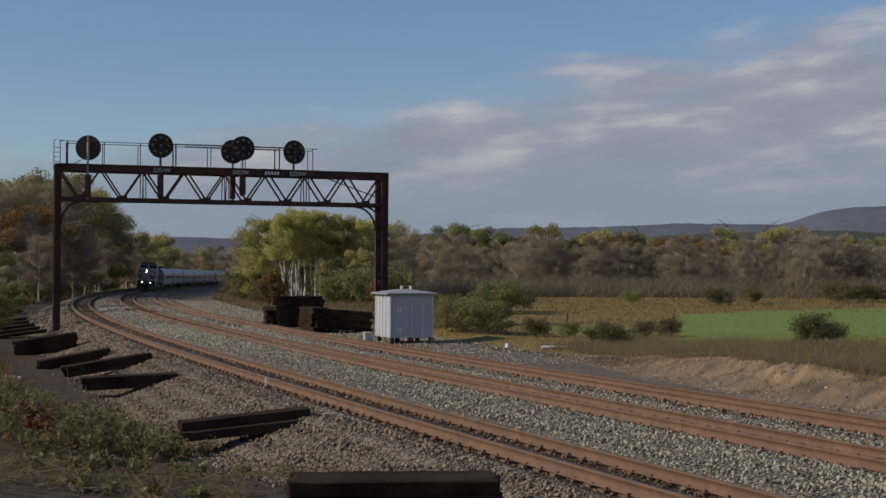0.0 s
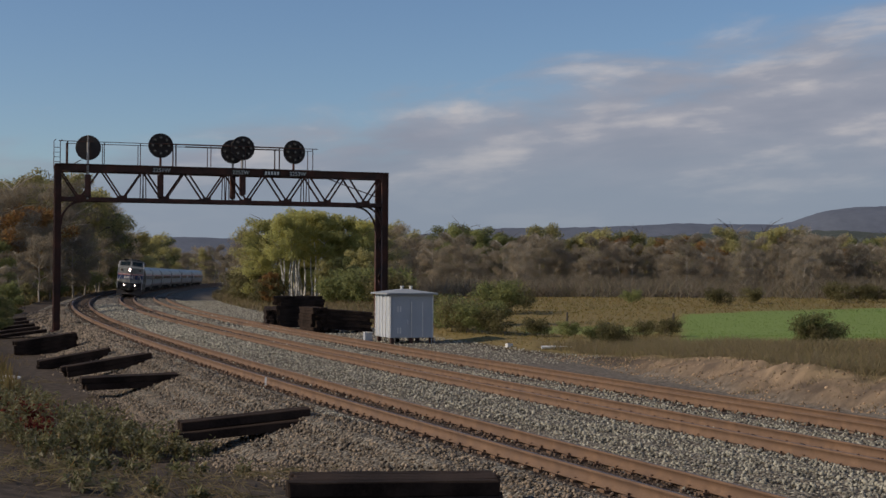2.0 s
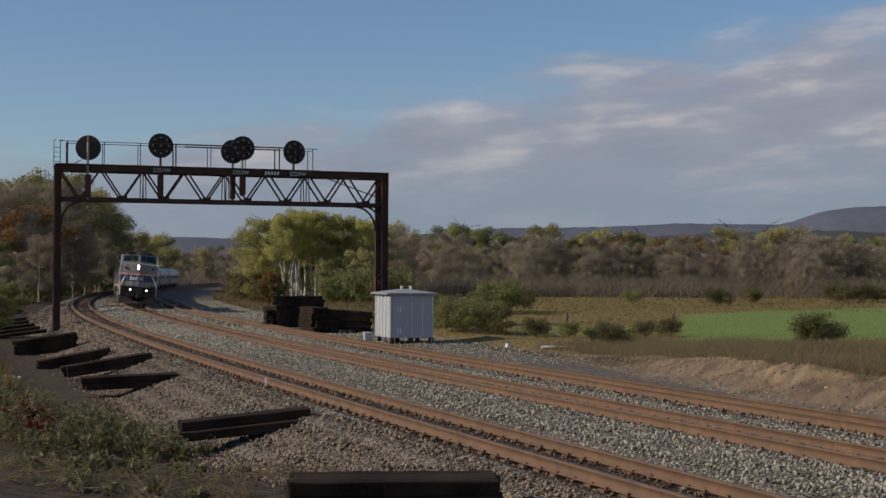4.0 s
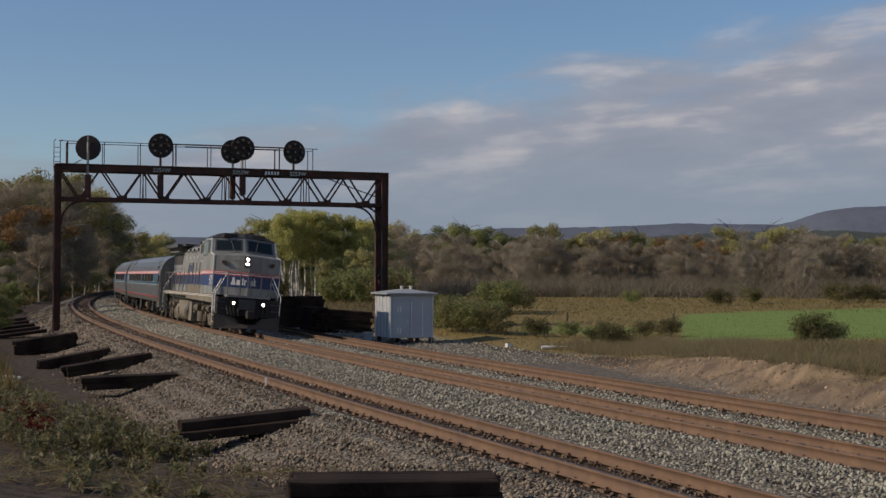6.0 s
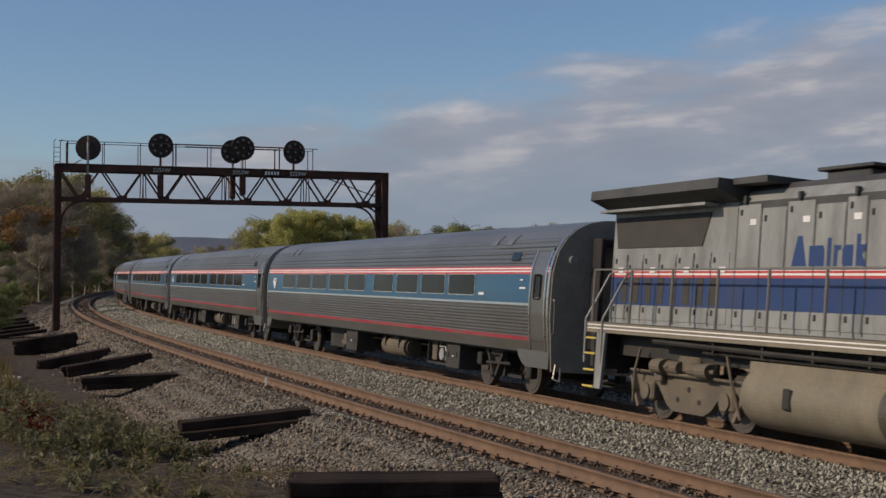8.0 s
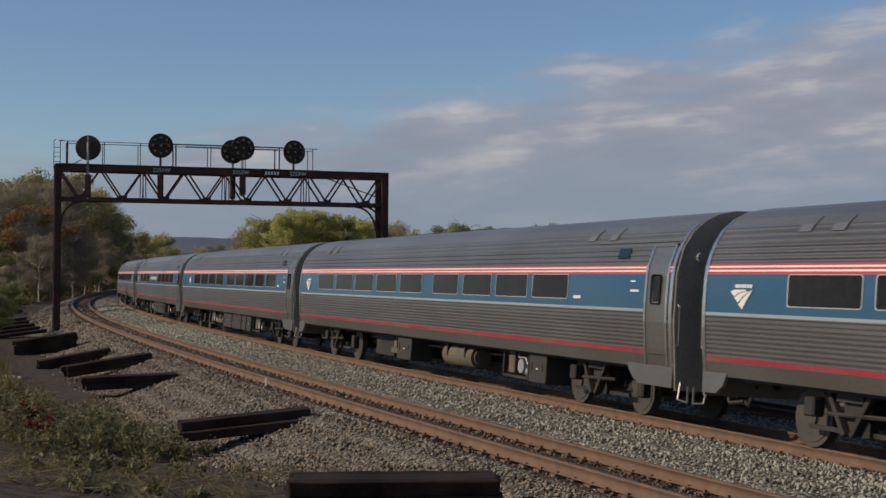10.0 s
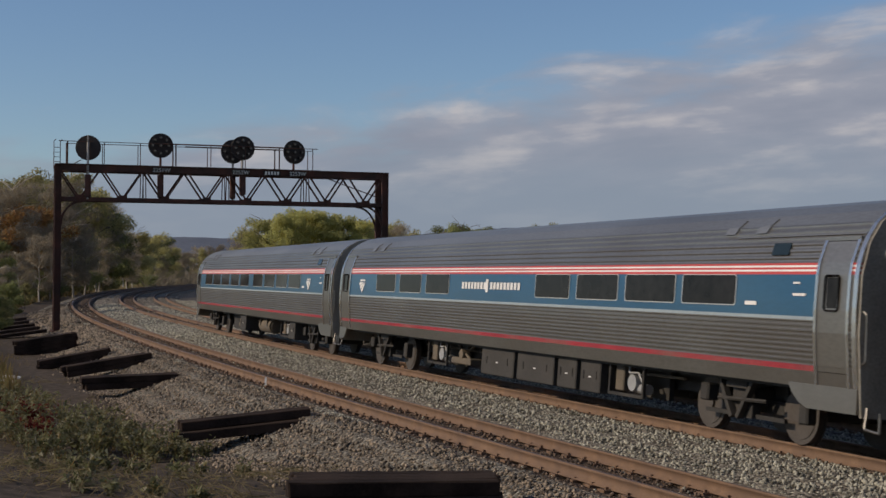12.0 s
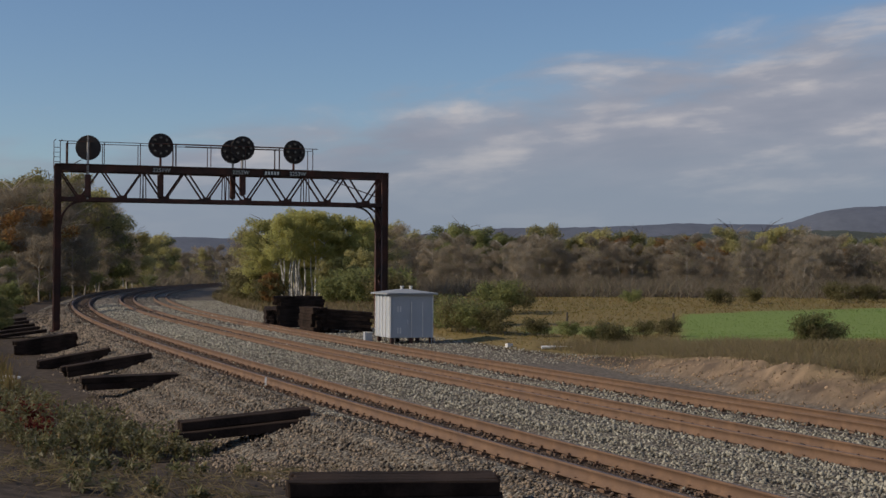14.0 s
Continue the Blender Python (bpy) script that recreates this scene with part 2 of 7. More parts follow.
def ground_mat():
    """Dirt, sand, meadow and crop by where they lie; tone from noise."""
    m = bpy.data.materials.new("ground_soil_and_meadow")
    m.use_nodes = True
    n, l = m.node_tree.nodes, m.node_tree.links
    bs = n["Principled BSDF"]
    bs.inputs["Roughness"].default_value = 0.95
    bs.inputs["Specular IOR Level"].default_value = 0.1
    at = n.new("ShaderNodeAttribute")
    at.attribute_name = "soil"
    sep = n.new("ShaderNodeSeparateColor")
    l.new(at.outputs["Color"], sep.inputs[0])
    tc = n.new("ShaderNodeTexCoord")

    def nz(sc, det=5):
        x = n.new("ShaderNodeTexNoise")
        x.inputs["Scale"].default_value = sc
        x.inputs["Detail"].default_value = det
        l.new(tc.outputs["Object"], x.inputs["Vector"])
        return x.outputs[0]

    def ramp(fac, a, b, lo=0.35, hi=0.65):
        r = n.new("ShaderNodeValToRGB")
        r.color_ramp.elements[0].position, r.color_ramp.elements[0].color = lo, (*a, 1)
        r.color_ramp.elements[1].position, r.color_ramp.elements[1].color = hi, (*b, 1)
        l.new(fac, r.inputs[0])
        return r.outputs[0]

    def mix(fac, a, b):
        x = n.new("ShaderNodeMix")
        x.data_type = "RGBA"
        l.new(fac, x.inputs[0])
        l.new(a, x.inputs[6])
        l.new(b, x.inputs[7])
        return x.outputs[2]

    big, fine = nz(0.12), nz(3.5, 8)
    dirt = ramp(fine, (0.040, 0.032, 0.025), (0.098, 0.076, 0.058))
    grass = mix(big, ramp(fine, (0.125, 0.108, 0.044), (0.205, 0.170, 0.068)), ramp(fine, (0.170, 0.128, 0.056), (0.260, 0.185, 0.086)))
    sand = ramp(nz(1.6, 10), (0.135, 0.102, 0.076), (0.345, 0.25, 0.165), 0.38, 0.66)
    crop = ramp(fine, (0.148, 0.212, 0.060), (0.190, 0.256, 0.080))
    gravel = ramp(nz(7.0, 8), (0.080, 0.069, 0.057), (0.19, 0.166, 0.138))
    col = mix(at.outputs["Alpha"], dirt, gravel)
    col = mix(sep.outputs[0], col, grass)
    col = mix(sep.outputs[1], col, sand)
    col = mix(sep.outputs[2], col, crop)
    l.new(col, bs.inputs["Base Color"])
    b = n.new("ShaderNodeBump")
    b.inputs["Strength"].default_value = 0.55
    b.inputs["Distance"].default_value = 0.04
    l.new(nz(11.0, 4), b.inputs["Height"])
    l.new(b.outputs[0], bs.inputs["Normal"])
    return m


M_GROUND = ground_mat()


# ---- building blocks ----
def finish(bm, name, material, smooth=False):
    me = bpy.data.meshes.new(name)
    bmesh.ops.recalc_face_normals(bm, faces=bm.faces)
    bm.to_mesh(me)
    bm.free()
    for m in (material if isinstance(material, (list, tuple)) else [material]):
        me.materials.append(m)
    if smooth:
        for p in me.polygons:
            p.use_smooth = True
    return me


def part(name, bm, material, parent, label="", smooth=False):
    ob = new(name, finish(bm, name, material, smooth))
    ob.parent = parent
    if label:
        ob["label"] = label
    return ob


def box(bm, x0, x1, y0, y1, z0, z1, bevel=0.0, m=None):
    vs = [bm.verts.new((x, y, z)) for z in (z0, z1) for y in (y0, y1) for x in (x0, x1)]
    fs = [bm.faces.new([vs[i] for i in f]) for f in ((0, 2, 3, 1), (4, 5, 7, 6), (0, 1, 5, 4), (2, 6, 7, 3), (0, 4, 6, 2), (1, 3, 7, 5))]
    if bevel:
        es = list({e for f in fs for e in f.edges})
        res = bmesh.ops.bevel(bm, geom=es, offset=bevel, segments=1, affect="EDGES")
        vs = list({v for f in res["faces"] for v in f.verts} | {v for v in vs if v.is_valid})
    if m is not None:
        for v in vs:
            v.co = m @ v.co
    return vs


def rod(bm, a, b, r=0.02, sides=6, r2=None):
    a, b = Vector(a), Vector(b)
    d = b - a
    q = d.to_track_quat("Z", "Y").to_matrix()
    r2 = r if r2 is None else r2
    rings = []
    for c, rr in ((a, r), (b, r2)):
        rings.append([bm.verts.new(c + q @ Vector((rr * math.cos(t), rr * math.sin(t), 0))) for t in [2 * math.pi * i / sides for i in range(sides)]])
    for i in range(sides):
        j = (i + 1) % sides
        bm.faces.new((rings[0][i], rings[0][j], rings[1][j], rings[1][i]))
    bm.faces.new(rings[0][::-1])
    bm.faces.new(rings[1])


def pipe(bm, pts, r=0.02, sides=6):
    for a, b in zip(pts, pts[1:]):
        rod(bm, a, b, r, sides)


def beam(bm, a, b, w, h, up=(0, 0, 1)):
    """A square bar from a to b, w across and h along up."""
    a, b, up = Vector(a), Vector(b), Vector(up)
    d = (b - a).normalized()
    x = d.cross(up)
    if x.length < 1e-4:
        x = Vector((1, 0, 0))
    x = x.normalized() * w / 2
    y = x.cross(d).normalized() * h / 2
    rings = [[bm.verts.new(c + sx * x + sy * y) for sx, sy in ((-1, -1), (1, -1), (1, 1), (-1, 1))] for c in (a, b)]
    for i in range(4):
        j = (i + 1) % 4
        bm.faces.new((rings[0][i], rings[0][j], rings[1][j], rings[1][i]))
    bm.faces.new(rings[0][::-1])
    bm.faces.new(rings[1])


def prism(bm, outline, axis, lo, hi, mats=None):
    """An outline of two coordinates swept along axis (0 x, 1 y, 2 z) from lo to hi."""
    def at(p, t):
        c = list(p)
        c.insert(axis, t)
        return c
    a = [bm.verts.new(at(p, lo)) for p in outline]
    b = [bm.verts.new(at(p, hi)) for p in outline]
    k = len(outline)
    for i in range(k):
        j = (i + 1) % k
        f = bm.faces.new((a[i], a[j], b[j], b[i]))
        if mats:
            f.material_index = mats[i]
    bm.faces.new(a[::-1])
    bm.faces.new(b)


def disc(bm, c, axis, r, depth, sides=24):
    c, axis = Vector(c), Vector(axis).normalized()
    rod(bm, c - axis * depth / 2, c + axis * depth / 2, r, sides)


def thing(name, label, category, m=None, group="", kind=""):
    ob = new(name)
    ob.empty_display_size = 0.2
    if m is not None:
        ob.matrix_world = m
    return tagged(ob, label, category, group, kind)


def cloud_mesh(name, verts, faces, material):
    me = bpy.data.meshes.new(name)
    verts = np.asarray(verts, np.float32)
    faces = np.asarray(faces, np.int32)
    k = faces.shape[1]
    me.vertices.add(len(verts))
    me.vertices.foreach_set("co", verts.ravel())
    me.loops.add(faces.size)
    me.loops.foreach_set("vertex_index", faces.ravel())
    me.polygons.add(len(faces))
    me.polygons.foreach_set("loop_start", np.arange(0, faces.size, k, dtype=np.int32))
    me.update(calc_edges=True)
    me.validate()
    me.materials.append(material)
    return me


def leaves(centres, size, rng, flat=0.0, aspect=1.0):
    """Small quads at the centres, turned at random; returns verts and faces."""
    n = len(centres)
    a = rng.normal(size=(n, 3))
    a[:, 2] *= 1 - flat
    a /= np.linalg.norm(a, axis=1)[:, None]
    b = rng.normal(size=(n, 3))
    b -= (b * a).sum(1)[:, None] * a
    b /= np.linalg.norm(b, axis=1)[:, None]
    s = (size * rng.uniform(0.6, 1.4, n))[:, None]
    a, b = a * s, b * s * aspect
    v = np.stack([centres - a, centres - b, centres + a, centres + b], 1).reshape(-1, 3)
    return v, np.arange(4 * n).reshape(n, 4)


def leaf_tris(centres, facing, size, rng, loose=0.7, slim=0.8):
    """Pointed leaves, a triangle each, turned roughly outwards."""
    n = len(centres)
    nrm = facing + rng.normal(size=(n, 3)) * loose
    nrm /= np.linalg.norm(nrm, axis=1)[:, None] + 1e-6
    a = np.cross(nrm, rng.normal(size=(n, 3)))
    a /= np.linalg.norm(a, axis=1)[:, None] + 1e-6
    b = np.cross(nrm, a)
    k = (size * rng.uniform(0.55, 1.45, n))[:, None]
    a, b = a * k, b * k * slim
    v = np.stack([centres - a - b * 0.6, centres + a * 0.2 - b, centres + a + b], 1).reshape(-1, 3)
    return v, np.arange(3 * n).reshape(n, 3)


def blades(roots, height, width, rng, lean=0.35):
    """Upright tapered blades, a triangle each."""
    n = len(roots)
    t = rng.uniform(0, 2 * np.pi, n)
    w = width * rng.uniform(0.6, 1.4, n)
    h = height * rng.uniform(0.5, 1.3, n)
    side = np.stack([np.cos(t) * w, np.sin(t) * w, np.zeros(n)], 1)
    tip = np.stack([rng.normal(size=n) * lean * h, rng.normal(size=n) * lean * h, h], 1)
    v = np.stack([roots - side, roots + side, roots + tip], 1).reshape(-1, 3)
    return v, np.arange(3 * n).reshape(n, 3)


# ---- the line of the railway ----
S_GRID = np.linspace(-260.0, 700.0, 9601)
curv = 0.000826 + 4.255e-6 * np.clip(S_GRID, 0, 200) - 6.867e-6 * np.clip(S_GRID - 100, 0, 150)
HEAD = np.concatenate([[0], np.cumsum((curv[1:] + curv[:-1]) / 2 * 0.1)])
HEAD += -0.38742 - np.interp(0, S_GRID, HEAD)
LINE_X = np.concatenate([[0], np.cumsum((np.sin(HEAD[1:]) + np.sin(HEAD[:-1])) / 2 * 0.1)])
LINE_Y = np.concatenate([[0], np.cumsum((np.cos(HEAD[1:]) + np.cos(HEAD[:-1])) / 2 * 0.1)])
LINE_X += 10.509 - np.interp(0, S_GRID, LINE_X)
LINE_Y += 11.894 - np.interp(0, S_GRID, LINE_Y)
CANT = 0.0746
TRACKS = (("near", 4.533, 0.02), ("middle", 0.0, 0.0), ("far", -3.865, -0.12))


def on_line(s, d=0.0):
    """World x and y at s metres along the middle track and d metres to its camera side."""
    h = np.interp(s, S_GRID, HEAD)
    return np.interp(s, S_GRID, LINE_X) - np.cos(h) * d, np.interp(s, S_GRID, LINE_Y) + np.sin(h) * d


def heading(s):
    return float(np.interp(s, S_GRID, HEAD))


def along(x, y):
    """The inverse of on_line."""
    x, y = np.asarray(x, float), np.asarray(y, float)
    s = np.clip((y - 11.9) * 1.03, -85, 690)
    for _ in range(12):
        h = np.interp(s, S_GRID, HEAD)
        ex, ey = x - np.interp(s, S_GRID, LINE_X), y - np.interp(s, S_GRID, LINE_Y)
        s = np.clip(s + 0.8 * (ex * np.sin(h) + ey * np.cos(h)), -88, 698)
    h = np.interp(s, S_GRID, HEAD)
    ex, ey = x - np.interp(s, S_GRID, LINE_X), y - np.interp(s, S_GRID, LINE_Y)
    return s, -ex * np.cos(h) + ey * np.sin(h)


def smooth(a, b, x):
    t = np.clip((x - a) / (b - a), 0, 1)
    return t * t * (3 - 2 * t)


def wavy(x, y):
    return (np.sin(x * 0.9 + 1.3 * np.sin(y * 0.5)) * np.cos(y * 0.7 + 0.8 * np.sin(x * 0.33)) + 0.5 * np.sin(x * 2.3 + y * 1.7)) / 1.5


def bank_foot(s):
    return -7.6 - 2.4 * smooth(22, 46, s) - 0.14 * np.sin(s * 0.7) - 0.02 * np.sin(s * 1.9)


def ground_z(x, y):
    s, d = along(x, y)
    z = np.where(d > 0, -0.88, -0.62) * np.ones(np.shape(s))
    # camera side
    z = z + 0.66 * smooth(22, 9, s) * smooth(5.5, 7, d)
    z = z + 0.09 * np.clip(d - 10.2, 0, 9) * smooth(5.5, 7, d) + 0.05 * wavy(x, y) * smooth(7.5, 9, d)
    z = z + 0.35 * smooth(11, 14, d) * smooth(0, 40, s)
    # far side: service track, cut bank, fields
    far = smooth(-5.5, -6.2, d)
    z = z + far * 0.2 * smooth(-10.5, -13.5, d)
    foot = bank_foot(s)
    rise = 0.80 * smooth(47, 27, s)
    face = smooth(foot + 0.2, foot - 0.5, d) * smooth(foot - 2.4, foot - 1.4, d)
    rill = wavy(x * 2.1 + 3, y * 1.7) + 0.6 * wavy(x * 5.3, y * 4.1 + 2)
    z = z + far * rise * smooth(foot + 0.35 * wavy(x * 1.3, y), foot - 1.5, d) * (1 + 0.07 * np.sin(s * 1.1))
    z = z + far * rise * face * 0.17 * rill
    z = z + far * (0.55 - rise * 0.75) * smooth(-11, -22, d) * smooth(60, 40, s)
    z = z + far * 0.5 * smooth(60, 90, s) * smooth(-12, -30, d)
    z = z + far * 0.05 * wavy(x * 0.6, y * 0.6) * smooth(-10, -14, d)
    return z


def make_ground():
    radii = np.concatenate([[0.02], np.linspace(1.5, 12, 12), np.arange(12.5, 60, 0.23), np.arange(60, 110, 0.5), np.geomspace(111, 4800, 70)])
    fan = np.radians(np.concatenate([np.linspace(-180, -23, 50), np.arange(-22.5, 22.6, 0.22), np.linspace(23, 179, 49)]))
    rr, aa = np.meshgrid(radii, fan, indexing="ij")
    x, y = rr * np.sin(aa) + 0.4, rr * np.cos(aa)
    z = ground_z(x, y)
    nr, na = rr.shape
    v = np.stack([x, y, z], -1).reshape(-1, 3)
    i, j = np.meshgrid(np.arange(nr - 1), np.arange(na), indexing="ij")
    k = (j + 1) % na
    f = np.stack([i * na + j, i * na + k, (i + 1) * na + k, (i + 1) * na + j], -1).reshape(-1, 4)
    me = cloud_mesh("ground", v, f[:, ::-1], M_GROUND)
    for p in me.polygons:
        p.use_smooth = True
    s, d = along(v[:, 0], v[:, 1])
    w = wavy(v[:, 0] * 0.5, v[:, 1] * 0.5)
    foot = bank_foot(s)
    grass = np.where(d < 0, smooth(foot - 1.0, foot - 1.9, d + 0.25 * w) * (s < 56) + smooth(-10.5, -12.5, d + 0.8 * w) * (s >= 56),
                     0.85 * smooth(10.5, 13.5, d + w) * smooth(16, 34, s))
    sand = (d < 0) * smooth(foot - 0.1, foot - 0.9, d + 0.25 * w) * smooth(foot - 2.6, foot - 1.5, d) * smooth(37, 31, s + 2 * w) * (0.7 + 0.3 * w)
    crop = (d < 0) * smooth(-0.6, 0.6, v[:, 0] + 0.3 * w - 17.2 - 0.174 * (v[:, 1] - 100)) * smooth(55, 58, v[:, 1] + 0.5 * w) * smooth(1.5, -1.5, v[:, 1] + w - 100 - (v[:, 0] - 17.2))
    crop = np.maximum(crop, (d < 0) * smooth(4.0, 5.0, v[:, 0]) * smooth(74, 76, v[:, 1]) * smooth(85, 83, v[:, 1]) * smooth(13, 11, v[:, 0]) * 0.5)
    at = me.color_attributes.new("soil", "FLOAT_COLOR", "POINT")
    at.data.foreach_set("color", np.stack([grass, np.clip(sand, 0, 1), crop, ((d < 0) & (d > -14)) * smooth(bank_foot(s) - 0.9, bank_foot(s) - 0.2, d + 0.3 * w) * (s < 56) + ((d < 0) & (d > -14) & (s >= 56))], 1).astype(np.float32).ravel())
    tagged(new("ground", me), "dirt and meadow ground beside the railway", "ground", kind="structure")


make_ground()


def sweep(name, profile, s0, s1, step, material, d0=0.0, z0=0.0, cant=True, close=False, smooth_shade=False):
    """A cross-section of (offset, height) pairs swept along the line, tilted with the cant."""
    ss = np.arange(s0, s1 + step / 2, step)
    prof = np.array(profile)
    c, sn = (math.cos(CANT), math.sin(CANT)) if cant else (1, 0)
    off = prof[:, 0] * c - prof[:, 1] * sn
    up = prof[:, 0] * sn + prof[:, 1] * c
    h = np.interp(ss, S_GRID, HEAD)
    x0, y0 = np.interp(ss, S_GRID, LINE_X), np.interp(ss, S_GRID, LINE_Y)
    x = x0[:, None] - np.cos(h)[:, None] * (d0 + off)[None]
    y = y0[:, None] + np.sin(h)[:, None] * (d0 + off)[None]
    z = np.broadcast_to(z0 + up, x.shape)
    v = np.stack([x, y, z], -1).reshape(-1, 3)
    k = len(prof)
    i, j = np.meshgrid(np.arange(len(ss) - 1), np.arange(k if close else k - 1), indexing="ij")
    j2 = (j + 1) % k
    f = np.stack([i * k + j, i * k + j2, (i + 1) * k + j2, (i + 1) * k + j], -1).reshape(-1, 4)
    me = cloud_mesh(name, v, f, material)
    if smooth_shade:
        for p in me.polygons:
            p.use_smooth = True
    return me


RAIL_PROFILE = [(-0.075, -0.189), (0.075, -0.189), (0.075, -0.172), (0.012, -0.150), (0.012, -0.050), (0.038, -0.038), (0.038, -0.004),
                (0.028, 0.0), (-0.028, 0.0), (-0.038, -0.004), (-0.038, -0.038), (-0.012, -0.050), (-0.012, -0.150), (-0.075, -0.172)]


def bed_top(d):
    """Height of the ballast over the bed, by offset from the middle track."""
    knots = [-6.6, -5.9, -5.1, -3.0, -2.4, -1.35, 1.35, 2.6, 3.2, 5.9, 6.4, 7.2, 8.2, 8.7]
    z = [-0.62, -0.52, -0.40, -0.26, -0.30, -0.29, -0.10, -0.16, -0.28, -0.11, -0.17, -0.46, -0.80, -1.0]
    return np.interp(d, knots, z)


def make_bed():
    ds = np.concatenate([np.arange(-6.6, 8.71, 0.1)])
    prof = [(d, float(bed_top(d)) + 0.02 * math.sin(d * 9.1)) for d in ds]
    me = sweep("ballast_bed", prof, -60, 560, 0.8, M_BALLAST, cant=False, smooth_shade=True)
    v = np.empty(len(me.vertices) * 3, np.float32)
    me.vertices.foreach_get("co", v)
    v = v.reshape(-1, 3)
    v[:, 2] += 0.025 * wavy(v[:, 0] * 3, v[:, 1] * 3)
    me.vertices.foreach_set("co", v.ravel())
    me.materials.append(M_BALLAST_RUST)
    stained = [abs(d + 0.05 - 4.533) < 1.15 or abs(d + 0.05) < 0.95 for d in ds[:-1]]
    for p in me.polygons:
        if stained[p.index % len(stained)]:
            p.material_index = 1
    tagged(new("ballast_bed", me), "grey crushed-stone ballast bed under three tracks", "ballast", kind="structure")


make_bed()


def make_tracks():
    for nm, d0, z0 in TRACKS:
        tr = thing("railway_track", {"near": "railway track with rusty brown rails on dark ties", "middle": "railway track in regular use with brown rails",
                                     "far": "little-used railway track with dull brown rails"}[nm], "railway track", group="railway tracks", kind="structure")
        for side in (0.7535, -0.7535):
            ob = new("rail", sweep("rail", [(a + side, b) for a, b in RAIL_PROFILE], -60, 560, 0.8, M_RUST, d0, z0, close=True))
            ob.data.materials.append(M_RAILTOP)
            k = len(RAIL_PROFILE)
            if nm != "far":
                for p in ob.data.polygons:
                    if p.index % k == 7:
                        p.material_index = 1
            ob.parent = tr
        # ties, flush with the ballast
        bm = bmesh.new()
        box(bm, -1.3, 1.3, -0.115, 0.115, -0.40, -0.225, 0.012)
        tie_mesh = finish(bm, "tie", M_TIE)
        rng = random.Random(int(d0 * 10) + 7)
        bm = bmesh.new()
        for i in range(300):
            s = -12 + i * 0.51
            x, y = on_line(s, d0)
            h = heading(s)
            m = Matrix.Translation((x, y, z0)) @ Matrix.Rotation(-h, 4, "Z") @ Matrix.Rotation(CANT, 4, "Y") @ pose(rng.uniform(-0.05, 0.05), 0, rng.uniform(-0.006, 0.004), 0, 0, rng.uniform(-1, 1))
            o = new("tie", tie_mesh)
            o.parent = tr
            o.matrix_basis = m
            if s < 70:
                for side in (0.7535, -0.7535):
                    for g in (-1, 1):
                        box(bm, side - 0.17, side + 0.17, -0.09, 0.09, -0.23, -0.185, m=m) if g > 0 else None
                        box(bm, side + g * 0.10 - 0.022, side + g * 0.10 + 0.022, -0.05, -0.02, -0.19, -0.148, m=m)
        tagged(part("tie_plates", bm, M_RUST, tr), kind="stuff")


def hill(name, label, xs, hs, y0, deep, material, seed):
    xs, hs = np.array(xs, float), np.array(hs, float)
    gx = np.linspace(xs[0], xs[-1], 260)
    gh = np.interp(gx, xs, hs)
    ker = np.hanning(9)
    gh = np.convolve(np.pad(gh, 4, "edge"), ker / ker.sum(), "valid")
    rng = np.random.default_rng(seed)
    prof = [(-1.0, 0.0), (-0.75, 0.25), (-0.5, 0.55), (-0.25, 0.86), (0, 1.0), (0.4, 0.7), (1.0, 0.0)]
    v = []
    for k, (t, g) in enumerate(prof):
        v.append(np.stack([gx, np.full_like(gx, y0 + t * deep) + rng.normal(size=len(gx)) * deep * 0.004, gh * g + rng.normal(size=len(gx)) * 0.7 * (g > 0) - 2 * (g == 0)], 1))
    v = np.concatenate(v)
    n = len(gx)
    i, j = np.meshgrid(np.arange(len(prof) - 1), np.arange(n - 1), indexing="ij")
    f = np.stack([i * n + j, i * n + j + 1, (i + 1) * n + j + 1, (i + 1) * n + j], -1).reshape(-1, 4)
    me = cloud_mesh(name, v, f, material)
    for p in me.polygons:
        p.use_smooth = True
    tagged(new(name, me), label, "hill", kind="structure")


# The far ridge's blue-grey base colour has the distance haze painted in.
M_HILL = mat("hazed_far_hillside", (0.118, 0.135, 0.172), 1.0, 0, 0.006, 0.12, 0.05, 0.08, spec=0.0, bump_dist=8)
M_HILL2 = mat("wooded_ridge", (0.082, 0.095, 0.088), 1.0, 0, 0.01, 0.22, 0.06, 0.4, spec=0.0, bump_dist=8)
hill("far_ridge_backdrop", "long wooded mountain ridge in the distance, coloured blue-grey for haze", [-2400, -1300, -709, -560, -300, 0, 157, 353, 516, 680, 843, 985, 1023, 1088, 1170, 1281, 1500, 2400],
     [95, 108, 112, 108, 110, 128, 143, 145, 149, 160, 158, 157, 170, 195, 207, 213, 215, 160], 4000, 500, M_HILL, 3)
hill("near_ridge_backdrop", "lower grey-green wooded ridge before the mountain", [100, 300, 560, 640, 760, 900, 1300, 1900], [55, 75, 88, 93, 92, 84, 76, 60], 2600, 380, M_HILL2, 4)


def px_x(px, y):
    """World x at depth y for a column of the view."""
    return (px - 784) / 2448 * y


